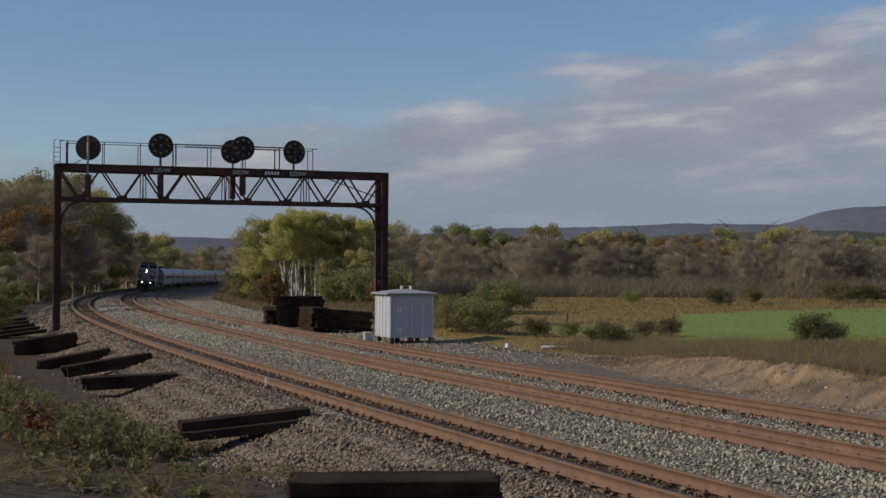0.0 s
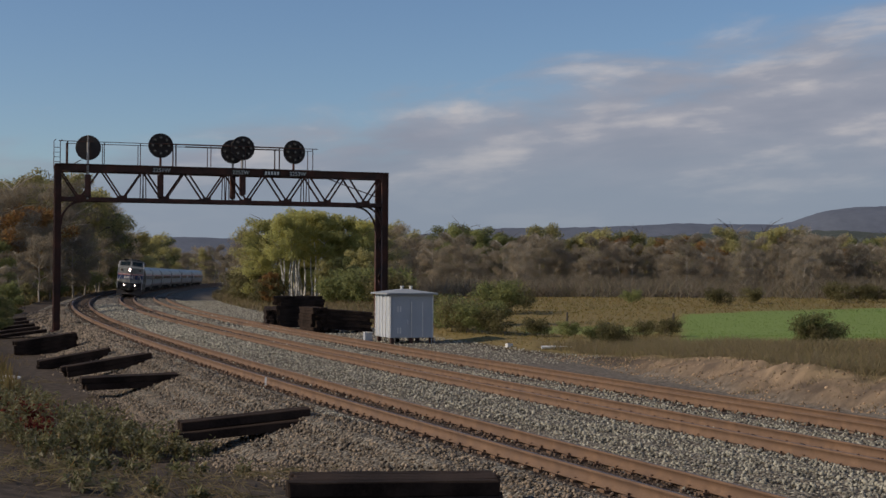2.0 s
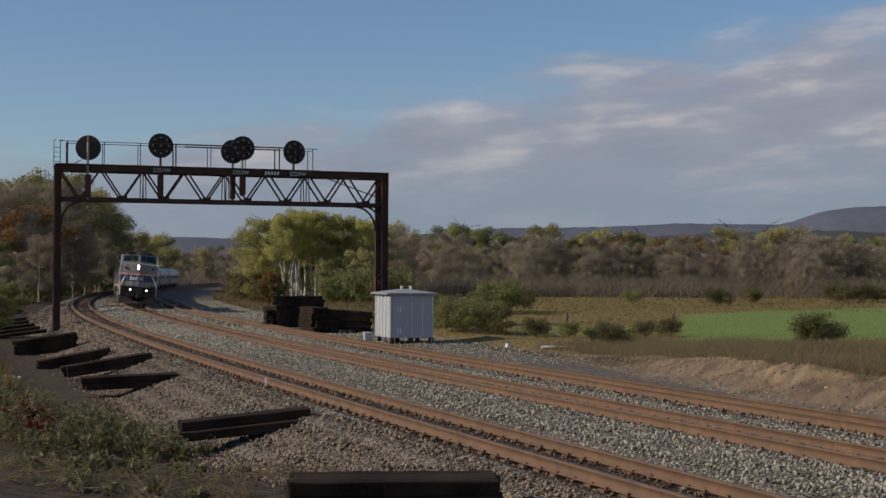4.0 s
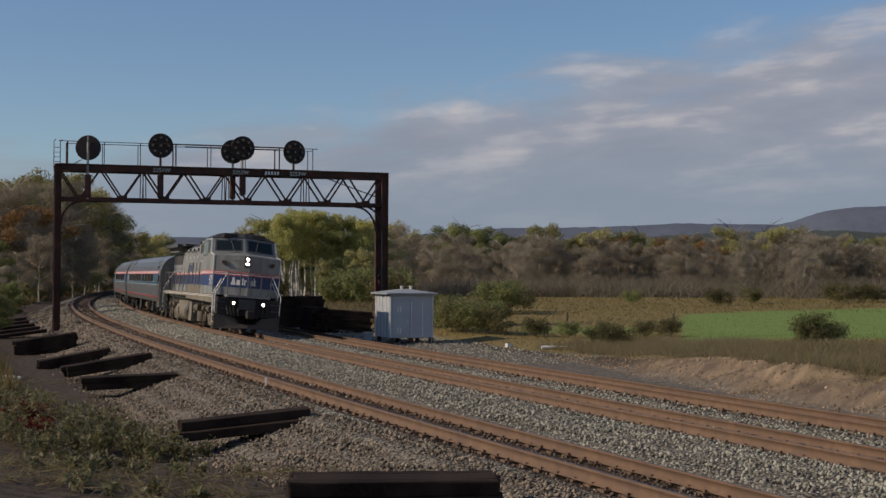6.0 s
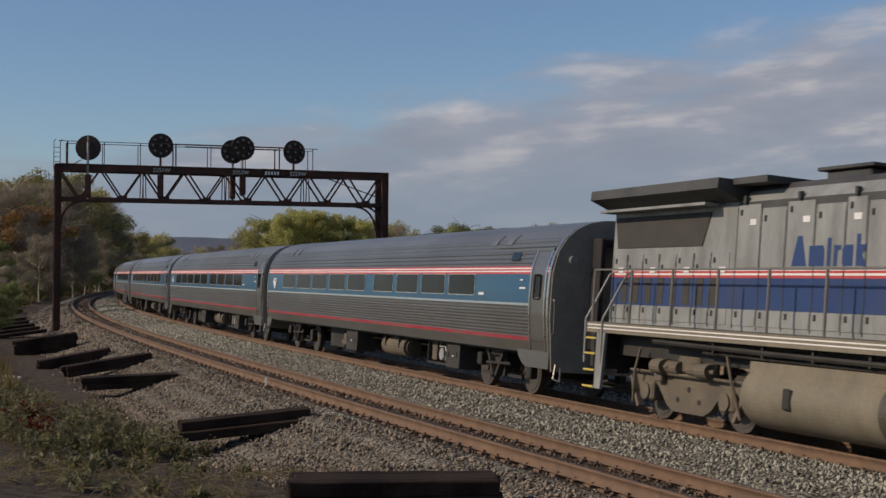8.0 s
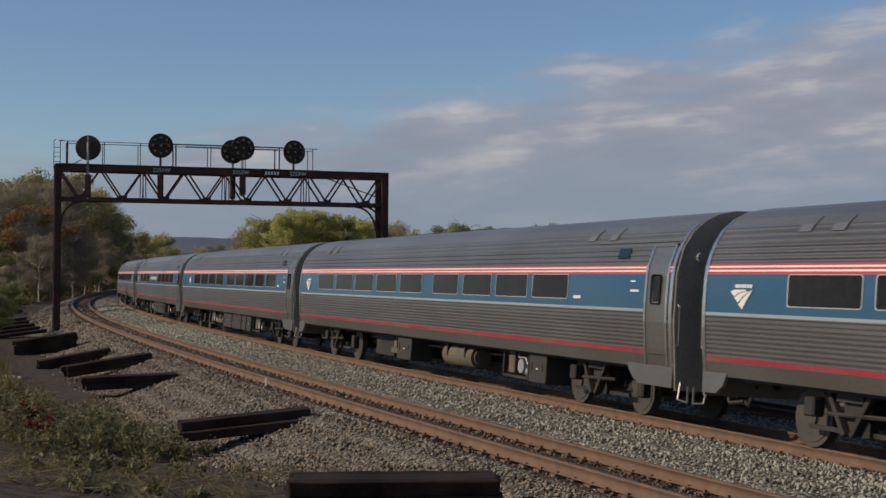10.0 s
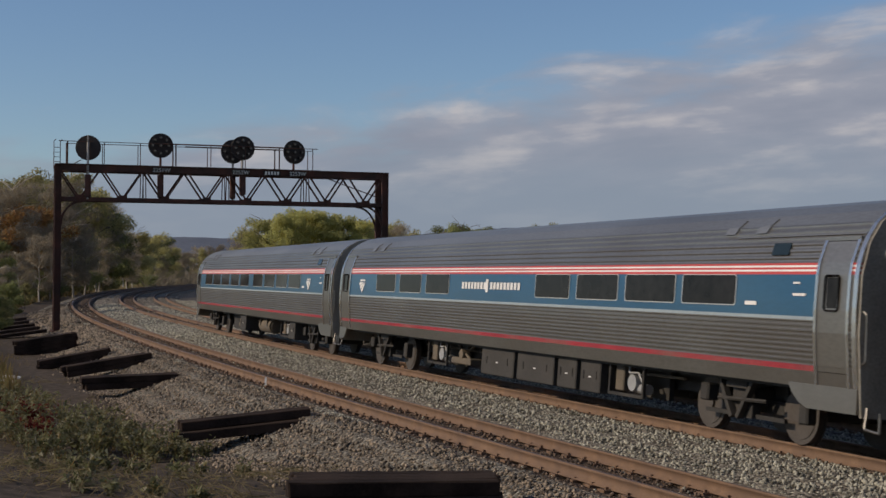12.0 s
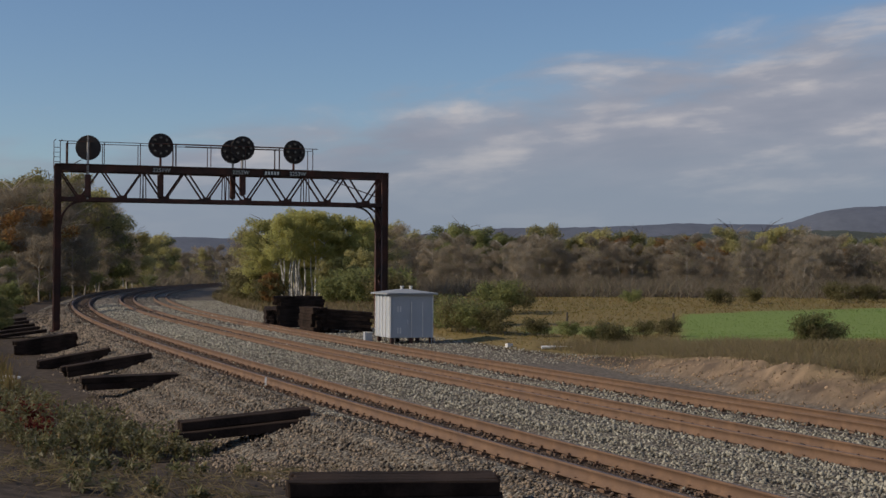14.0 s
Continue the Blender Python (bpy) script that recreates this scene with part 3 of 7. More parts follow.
# ---- signal bridge ----
def make_gantry():
    a, b = Vector((-21.82, 78.26, 0)), Vector((-3.55, 84.1, 0))
    ax = (b - a).normalized()
    m = Matrix.Translation(a) @ Matrix.Rotation(math.atan2(ax.y, ax.x), 4, "Z")
    L, W, TOP, BOT = (b - a).length, 1.55, 8.95, 7.0
    g = thing("signal_bridge", "rusty dark steel railway signal bridge spanning the tracks", "signal bridge", m)
    # posts: two legs at each end, laced
    for x0 in (0.0, L):
        for y in (0.0, W):
            bm = bmesh.new()
            box(bm, x0 - 0.17, x0 + 0.17, y - 0.015, y + 0.015, -0.9, TOP)
            for sx in (-1, 1):
                box(bm, x0 + sx * 0.17 - 0.015, x0 + sx * 0.17 + 0.015, y - 0.14, y + 0.14, -0.9, TOP)
            box(bm, x0 - 0.3, x0 + 0.3, y - 0.3, y + 0.3, -0.75, -0.52, 0.02)
            part("post", bm, M_STEEL_DARK, g)
        bm = bmesh.new()
        k = 6
        for i in range(k):
            z0, z1 = 0.3 + i * 6.6 / k, 0.3 + (i + 1) * 6.6 / k
            y0, y1 = (0, W) if i % 2 else (W, 0)
            beam(bm, (x0, y0, z0), (x0, y1, z1), 0.06, 0.06)
        part("post_lacing", bm, M_STEEL_DARK, g)
    P = L / 8
    for y in (0.0, W):
        bm = bmesh.new()
        box(bm, -0.2, L + 0.2, y - 0.02, y + 0.02, TOP - 0.36, TOP)
        box(bm, -0.2, L + 0.2, y - 0.13, y + 0.13, TOP - 0.04, TOP + 0.002)
        box(bm, -0.2, L + 0.2, y - 0.1, y + 0.1, TOP - 0.38, TOP - 0.35)
        part("top_chord", bm, M_STEEL_DARK, g)
        bm = bmesh.new()
        box(bm, 0, L, y - 0.02, y + 0.02, BOT - 0.12, BOT + 0.08)
        box(bm, 0, L, y - 0.1, y + 0.1, BOT - 0.125, BOT - 0.1)
        part("bottom_chord", bm, M_STEEL_DARK, g)
        for k in range(8):
            xm = (k + 0.5) * P
            for xt in (k * P + 0.12, (k + 1) * P - 0.12):
                bm = bmesh.new()
                beam(bm, (xt, y, TOP - 0.36), (xm + (0.06 if xt > xm else -0.06), y, BOT + 0.06), 0.09, 0.11, (0, 1, 0))
                part("diagonal", bm, M_STEEL_DARK, g)
            bm = bmesh.new()
            box(bm, xm - 0.24, xm + 0.24, y - 0.028, y + 0.028, BOT - 0.1, BOT + 0.22, 0.02)
            part("gusset", bm, M_STEEL_DARK, g)
        for k in (2, 4, 6):
            bm = bmesh.new()
            for dx in (-0.1, 0.1):
                beam(bm, (k * P + dx * 0.6, y, TOP - 0.36), (k * P + dx, y, BOT), 0.05, 0.05, (0, 1, 0))
            part("hanger", bm, M_STEEL_DARK, g)
        # curved knee braces under each end
        for x0, sx in ((0.17, 1), (L - 0.17, -1)):
            bm = bmesh.new()
            pts = [Vector((x0 + sx * 1.25 * (1 - math.cos(t)), y, BOT - 0.1 - 1.45 * (1 - math.sin(t)))) for t in [i * math.pi / 12 for i in range(7)]]
            for p, q in zip(pts, pts[1:]):
                beam(bm, p, q, 0.1, 0.1, (0, 1, 0))
            part("knee_brace", bm, M_STEEL_DARK, g)
    bars = [((k * P / 2, 0, BOT), (k * P / 2, W, BOT)) for k in range(17)]
    bars += [((k * P, 0, BOT), ((k + 1) * P, W, BOT)) for k in range(8)] + [((k * P, W, TOP - 0.3), ((k + 1) * P, 0, TOP - 0.3)) for k in range(8)]
    for p, q in bars:
        bm = bmesh.new()
        beam(bm, p, q, 0.055, 0.055)
        part("cross_brace", bm, M_STEEL_DARK, g)
    bm = bmesh.new()
    beam(bm, (6.45 * P, 0.06, TOP - 0.4), (L - 0.2, 0.06, BOT + 0.35), 0.05, 0.09, (0, 1, 0))
    part("end_brace", bm, M_STEEL_DARK, g)
    # plank walk on top with a pipe rail
    bm = bmesh.new()
    for k in range(5):
        box(bm, 0.1, 15.2, 0.28 + k * 0.2, 0.46 + k * 0.2, TOP + 0.006, TOP + 0.05)
    part("walkway", bm, M_OLDTIE, g)
    for y, n in ((0.05, 8), (W - 0.05, 8)):
        bm = bmesh.new()
        rod(bm, (0.0 if y < 1 else 0.5, y, TOP + 1.3), (15.0, y, TOP + 1.3), 0.022)
        rod(bm, (5.6 if y < 1 else 7.3, y, TOP + 1.31), (12.9, y, TOP + 1.31), 0.045)
        for k in range(n):
            x = 0.5 + k * 14.2 / (n - 1)
            rod(bm, (x, y, TOP), (x, y, TOP + 1.3), 0.024 if k % 3 else 0.04)
        part("handrail", bm, M_STEEL_DARK, g)
    bm = bmesh.new()
    for dx in (-0.25, 0.1):
        pipe(bm, [(dx, 0.0, TOP - 0.3), (dx, 0.0, TOP + 1.25), (dx + 0.12, 0.3, TOP + 1.4)], 0.022)
    for k in range(4):
        rod(bm, (-0.25, 0, TOP + 0.1 + k * 0.27), (0.1, 0, TOP + 0.1 + k * 0.27), 0.018)
    part("ladder", bm, M_STEEL_DARK, g)
    # number boards on the chord
    for x, txt in ((5.75, "2251W"), (10.35, "2252W"), (12.2, ""), (13.75, "2253W")):
        bm = bmesh.new()
        box(bm, x - 0.52, x + 0.52, -0.155, -0.135, TOP - 0.36, TOP - 0.1)
        pl = part("number_board", bm, M_BLACK, g)
        if txt:
            cu = bpy.data.curves.new("lettering", "FONT")
            cu.body, cu.size, cu.extrude, cu.align_x = txt, 0.33, 0.004, "CENTER"
            o = new("lettering_curve", cu)
            me = bpy.data.meshes.new_from_object(o)
            bpy.data.objects.remove(o)
            me.materials.append(M_WHITE)
            lt = new("lettering", me)
            lt.parent = pl
            lt.matrix_basis = pose(x, -0.162, TOP - 0.345, 90, 0, 0)
        else:
            bm = bmesh.new()
            for k in range(5):
                box(bm, x - 0.42 + k * 0.18, x - 0.3 + k * 0.18, -0.163, -0.156, TOP - 0.33, TOP - 0.13)
            part("lettering", bm, M_WHITE, pl)
    return m, TOP, BOT, W


def make_signal(m, x, y, zc, turn, label, stem_to, case=None, lit=True):
    """A round target of position lights on a pole."""
    s = thing("position_light_signal", label, "railway signal", m @ pose(x, y, zc, 0, 0, turn), group="signals on the bridge")
    bm = bmesh.new()
    disc(bm, (0, 0, 0), (0, 1, 0), 0.70, 0.03, 32)
    for k in range(32):
        t0, t1 = 2 * math.pi * k / 32, 2 * math.pi * (k + 1) / 32
        rod(bm, (0.70 * math.cos(t0), -0.01, 0.70 * math.sin(t0)), (0.70 * math.cos(t1), -0.01, 0.70 * math.sin(t1)), 0.018, 4)
    part("target", bm, M_BLACK, s)
    for ang in (None, 0, 45, 90, 135, 180, 225, 270, 315):
        if ang in (135, 315) and not lit:
            continue
        c = (0, 0) if ang is None else (0.46 * math.cos(radians(ang)), 0.46 * math.sin(radians(ang)))
        bm = bmesh.new()
        disc(bm, (c[0], -0.08, c[1]), (0, 1, 0), 0.095, 0.16, 12)
        for k in range(5):
            t = math.pi * k / 4
            t2 = math.pi * (k + 1) / 4
            if k < 4:
                rod(bm, (c[0] + 0.1 * math.cos(t), -0.25, c[1] + 0.1 * math.sin(t)), (c[0] + 0.1 * math.cos(t2), -0.25, c[1] + 0.1 * math.sin(t2)), 0.012, 4)
        lamp = part("lamp_unit", bm, M_BLACK, s)
        bm = bmesh.new()
        disc(bm, (c[0], -0.165, c[1]), (0, 1, 0), 0.062, 0.012, 12)
        part("lens", bm, M_LENS, lamp)
    bm = bmesh.new()
    rod(bm, (0, 0.1, stem_to), (0, 0.1, 0.3), 0.07, 10)
    rod(bm, (0, 0.1, 0.2), (0, 0.1, 0.72), 0.03, 8)
    part("pole", bm, M_GALV if case == "pale" else M_STEEL_DARK, s)
    if stem_to < -2:
        bm = bmesh.new()
        box(bm, -0.17, 0.17, -0.16, 0.2, stem_to + 0.05, stem_to + 1.45, 0.08)
        part("relay_case", bm, M_STEEL_DARK, s)


GM, GTOP, GBOT, GW = make_gantry()
SIG = "black round position-light signal target on the bridge"
make_signal(GM, 1.64, 0.1, 9.90, 170, SIG + ", seen from behind", -2.95, "pale")
make_signal(GM, 5.72, 0.1, 10.16, 0, SIG + ", pale lenses", -3.1)
make_signal(GM, 10.1, 1.3, 10.05, -8, SIG + ", half hidden", -2.9, "pale")
make_signal(GM, 10.5, 0.1, 10.17, 6, SIG + ", slightly turned", -2.85, "pale")
make_signal(GM, 13.62, 0.3, 10.05, 12, SIG + " on a short pole", -1.1)


# ---- equipment shed ----
def make_shed():
    a = Vector((-2.55, 67.1, -0.62))
    h = radians(19)
    s = thing("equipment_shed", "pale blue-grey steel trackside equipment shed with a low hipped roof", "shed", Matrix.Translation(a) @ Matrix.Rotation(h, 4, "Z"))
    W, D, H = 2.2, 2.5, 2.40
    bm = bmesh.new()
    box(bm, 0, W, 0, D, 0.29, H, 0.01)
    body = part("body", bm, M_SHED, s)
    for x in (0.02, 1.08, 1.66, 2.18):
        bm = bmesh.new()
        box(bm, x - 0.025, x + 0.025, -0.035, 0.0, 0.30, H - (0.35 if 1 < x < 2 else 0.05), 0.008)
        part("corner_rib", bm, M_WHITE, s)
    for k in range(5):
        bm = bmesh.new()
        box(bm, -0.035, 0.0, 0.1 + k * 0.58, 0.16 + k * 0.58, 0.30, H - 0.05, 0.008)
        part("side_rib", bm, M_WHITE, s)
    bm = bmesh.new()
    box(bm, 0.12, 1.02, -0.018, 0.0, 0.34, H - 0.18, 0.006)
    door = part("door", bm, M_SHED, s)
    for z, w in ((1.55, 0.2), (0.5, 0.16)):
        for dx in (0.0, 0.13):
            bm = bmesh.new()
            box(bm, 0.36 + dx, 0.36 + dx + 0.07, -0.026, -0.018, z, z + 0.28, 0.01)
            part("vent_slot", bm, M_WHITE, door)
    bm = bmesh.new()
    pipe(bm, [(0.88, -0.03, 0.95), (0.88, -0.07, 0.98), (0.88, -0.07, 1.12), (0.88, -0.03, 1.15)], 0.016)
    part("door_handle", bm, M_WHITE, door)
    # roof
    bm = bmesh.new()
    e, t = 0.2, 0.26
    base = [bm.verts.new(p) for p in ((-e, -e, H), (W + e, -e, H), (W + e, D + e, H), (-e, D + e, H))]
    lip = [bm.verts.new((v.co.x, v.co.y, H + 0.07)) for v in base]
    top = [bm.verts.new(p) for p in ((W * 0.42, D * 0.45, H + t), (W * 0.58, D * 0.45, H + t), (W * 0.58, D * 0.55, H + t), (W * 0.42, D * 0.55, H + t))]
    bm.faces.new(base[::-1])
    bm.faces.new(top)
    for i in range(4):
        j = (i + 1) % 4
        bm.faces.new((base[i], base[j], lip[j], lip[i]))
        bm.faces.new((lip[i], lip[j], top[j], top[i]))
    part("roof", bm, M_SHEDROOF, s)
    for dx in (-0.12, 0.35):
        bm = bmesh.new()
        disc(bm, (W * 0.5 + dx, D * 0.5, H + t + 0.05), (0, 0, 1), 0.075, 0.14, 12)
        disc(bm, (W * 0.5 + dx, D * 0.5, H + t + 0.13), (0, 0, 1), 0.1, 0.03, 12)
        part("roof_vent", bm, M_WHITE, s)
    for x in (0.15, 1.1, 2.15):
        for y in (0.15, D - 0.15):
            bm = bmesh.new()
            box(bm, x - 0.09, x + 0.09, y - 0.09, y + 0.09, -0.1, 0.29, 0.01)
            part("pier", bm, M_STEEL_DARK, s)
    bm = bmesh.new()
    pipe(bm, [(2.1, -0.08, 0.3), (2.1, -0.08, -0.2)], 0.03)
    pipe(bm, [(2.25, -0.08, 0.3), (2.25, -0.08, -0.2)], 0.03)
    part("cable_conduit", bm, M_GALV, s)
    bx = thing("junction_box", "small pale grey box on the gravel beside the shed", "utility box", Matrix.Translation((-3.75, 69.6, -0.60)) @ Matrix.Rotation(h, 4, "Z"))
    bm = bmesh.new()
    box(bm, -0.2, 0.2, -0.15, 0.15, -0.05, 0.42, 0.02)
    part("case", bm, M_SHED, bx)
    bm = bmesh.new()
    box(bm, -0.22, 0.22, -0.17, 0.17, 0.42, 0.46, 0.01)
    part("lid", bm, M_WHITE, bx)


make_shed()


# ---- ties lying about ----
def tie_piece(seed=0):
    rng = random.Random(seed)
    bm = bmesh.new()
    box(bm, -1.3, 1.3, -0.115, 0.115, 0, 0.18, 0.014)
    bmesh.ops.subdivide_edges(bm, edges=[e for e in bm.edges if e.calc_length() > 1], cuts=5)
    for v in bm.verts:
        v.co += Vector((rng.uniform(-0.02, 0.02), rng.uniform(-0.006, 0.006), rng.uniform(-0.005, 0.005)))
    return finish(bm, "tie", M_OLDTIE)


TIE_MESHES = [tie_piece(i) for i in range(5)]
tie_rng = random.Random(5)


def bundle(s, d_out, tilt, turn, cols, rows, zlift=0.0, label="bundle of dark creosoted railway ties lying on the ballast", gone=()):
    """Ties stacked side by side across the line, from d_out in towards the track."""
    x, y = on_line(s, d_out - 1.3)
    z = float(ground_z(x, y))
    zb = float(bed_top(d_out - 1.3))
    z = max(z, zb) + zlift
    m = Matrix.Translation((x, y, z)) @ Matrix.Rotation(-heading(s) + radians(turn), 4, "Z") @ Matrix.Rotation(radians(tilt), 4, "Y")
    th = thing("tie_bundle", label, "railway ties", m, group="tie bundles beside the track")
    for c in range(cols):
        for r in range(rows):
            if (c, r) in gone:
                continue
            o = new("tie", TIE_MESHES[tie_rng.randrange(5)])
            o.parent = th
            o.matrix_basis = pose(tie_rng.uniform(-0.1, 0.1), (c - (cols - 1) / 2) * 0.245, r * 0.185, 0, 0, tie_rng.uniform(-0.6, 0.6))
    return th


def lay(x, y, ztop, length, up, cols, rows, label, turn=20, gone=()):
    """A bundle by the middle of its top: the end towards the track rises by up degrees."""
    m = Matrix.Translation((x, y, ztop - rows * 0.185)) @ Matrix.Rotation(radians(turn), 4, "Z") @ Matrix.Rotation(radians(-up), 4, "Y")
    th = thing("tie_bundle", label, "railway ties", m, group="tie bundles beside the track")
    for c in range(cols):
        for r in range(rows):
            if (c, r) in gone:
                continue
            o = new("tie", TIE_MESHES[tie_rng.randrange(5)])
            o.parent = th
            o.matrix_basis = pose(tie_rng.uniform(-0.12, 0.12), 0.12 + c * 0.245, r * 0.185, 0, 0, tie_rng.uniform(-0.7, 0.7)) @ Matrix.Diagonal((length / 2.6, 1, 1, 1))


lay(-0.44, 16.6, 0.22, 2.6, -1.5, 4, 2, "bundle of brown-black creosoted railway ties on the gravel", 16)
lay(-3.85, 27.2, -0.10, 2.6, 4.6, 3, 2, "bundle of black creosoted ties, one end on the ballast slope", 20, ((0, 1),))
lay(-8.85, 39.6, -0.21, 2.75, 1.5, 3, 2, "low bundle of grey-black railway ties on the gravel")
lay(-11.05, 46.0, -0.15, 2.8, 8.8, 3, 2, "bundle of black creosoted ties sloping up the ballast")
lay(-13.8, 52.2, -0.34, 2.6, 10.0, 3, 2, "dark railway ties sloping up the ballast")
lay(-17.35, 60.9, -0.08, 2.6, 8.3, 4, 4, "stack of brown weathered railway ties beside the bridge post")
lay(-17.4, 71.0, -0.42, 2.7, 8.0, 3, 2, "dark railway ties beside the bridge post")
for k in range(5):
    bundle(72.0 + k * 5.5, 10.6 + 0.2 * k, -7.0, 4, 4, 1, 0.12, label="old railway ties discarded on the bank below the trees")


def tie_stack(x, y, turn, cols, rows, label, lean=0.0):
    z = float(ground_z(x, y))
    th = thing("tie_stack", label, "railway ties", Matrix.Translation((x, y, z)) @ Matrix.Rotation(radians(turn), 4, "Z") @ Matrix.Rotation(radians(lean), 4, "Y"), group="tie stacks beside the shed")
    for b in (-0.8, 0.8):
        o = new("bearer", TIE_MESHES[0])
        o.parent = th
        o.matrix_basis = pose(b, 0, -0.02, 0, 0, 90)
    for r in range(rows):
        for c in range(cols):
            o = new("tie", TIE_MESHES[tie_rng.randrange(5)])
            o.parent = th
            o.matrix_basis = pose(tie_rng.uniform(-0.22, 0.22), (c - (cols - 1) / 2) * 0.245, 0.17 + r * 0.188, tie_rng.uniform(-2, 2), 0, tie_rng.uniform(-2.2, 2.2))


tie_stack(-8.75, 84.2, 12, 8, 10, "tall leaning stack of black creosoted railway ties on the gravel")
tie_stack(-5.65, 80.2, 10, 8, 6, "stack of black creosoted railway ties next to the shed", 4.0)
tie_stack(-7.45, 79.9, 112, 4, 7, "narrow pile of black railway ties seen by their ends")
tie_stack(-10.5, 84.6, 100, 3, 6, "small leaning pile of black railway ties", -4.0)


def small_things():
    for x, y, n in ((-17.6, 52.5, "white block of concrete on the dirt"), (3.05, 63.7, "white chunk of stone on the gravel")):
        z = float(ground_z(x, y))
        bm = bmesh.new()
        box(bm, -0.17, 0.17, -0.12, 0.12, -0.03, 0.16, 0.04)
        rng = random.Random(int(y))
        for v in bm.verts:
            v.co += Vector([rng.uniform(-0.03, 0.03) for _ in range(3)])
        tagged(new("concrete_chunk", finish(bm, "concrete_chunk", M_WHITE)), n, "rubble").matrix_world = pose(x, y, z, 0, 0, 30)
    z = float(ground_z(5.0, 60.6))
    bm = bmesh.new()
    disc(bm, (0, 0, 0.07), (1, 0, 0), 0.07, 1.35, 10)
    tagged(new("white_pipe", finish(bm, "white_pipe", M_WHITE)), "length of white pipe lying on the gravel", "pipe").matrix_world = pose(5.0, 60.6, z, 0, 0, 8)
    for x, y in ((-14.3, 46.0), (-14.0, 44.5)):
        z = float(ground_z(x, y))
        bm = bmesh.new()
        box(bm, -0.3, 0.3, -0.14, 0.14, 0, 0.12, 0.03)
        tagged(new("concrete_slab", finish(bm, "concrete_slab", M_WHITE)), "pale broken concrete slab on the dirt", "rubble").matrix_world = pose(x, y, z - 0.02, 0, 6, 20)
    for x, y, hgt in ((2.9, 80.5, 0.85), (7.35, 82.0, 0.95), (13.65, 82.0, 0.95)):
        z = float(ground_z(x, y))
        bm = bmesh.new()
        rod(bm, (0, 0, -0.15), (0.03, 0, hgt), 0.075, 8, 0.06)
        tagged(new("fence_post", finish(bm, "fence_post", M_BARK)), "weathered grey wooden fence post in the meadow", "fence post", "fence posts").matrix_world = pose(x, y, z)
    # short steel stake by the tie stack
    x, y = on_line(51.0, 10.9)
    bm = bmesh.new()
    rod(bm, (0, 0, -0.2), (0, 0, 0.95), 0.06, 8)
    tagged(new("steel_stake", finish(bm, "steel_stake", M_STEEL_DARK)), "dark steel stake in the dirt", "post").matrix_world = pose(x, y, float(ground_z(x, y)))
    # white trackside marker
    x, y = on_line(26.9, 5.45)
    bm = bmesh.new()
    box(bm, -0.025, 0.025, -0.01, 0.01, -0.25, 0.07)
    tagged(new("rail_marker", finish(bm, "rail_marker", M_WHITE)), "small white marker beside the rail", "marker").matrix_world = pose(x, y, 0.03)
    for x, y, h in ((px_x(432, 330), 330.0, 0.9), (px_x(408, 250), 250.0, 0.45)):
        bm = bmesh.new()
        box(bm, -0.22, 0.22, -0.2, 0.2, -0.3, h, 0.04)
        tagged(new("signal_cabinet", finish(bm, "signal_cabinet", M_WHITE)), "small white cabinet far along the line", "utility box").matrix_world = pose(x, y, float(ground_z(x, y)))


small_things()


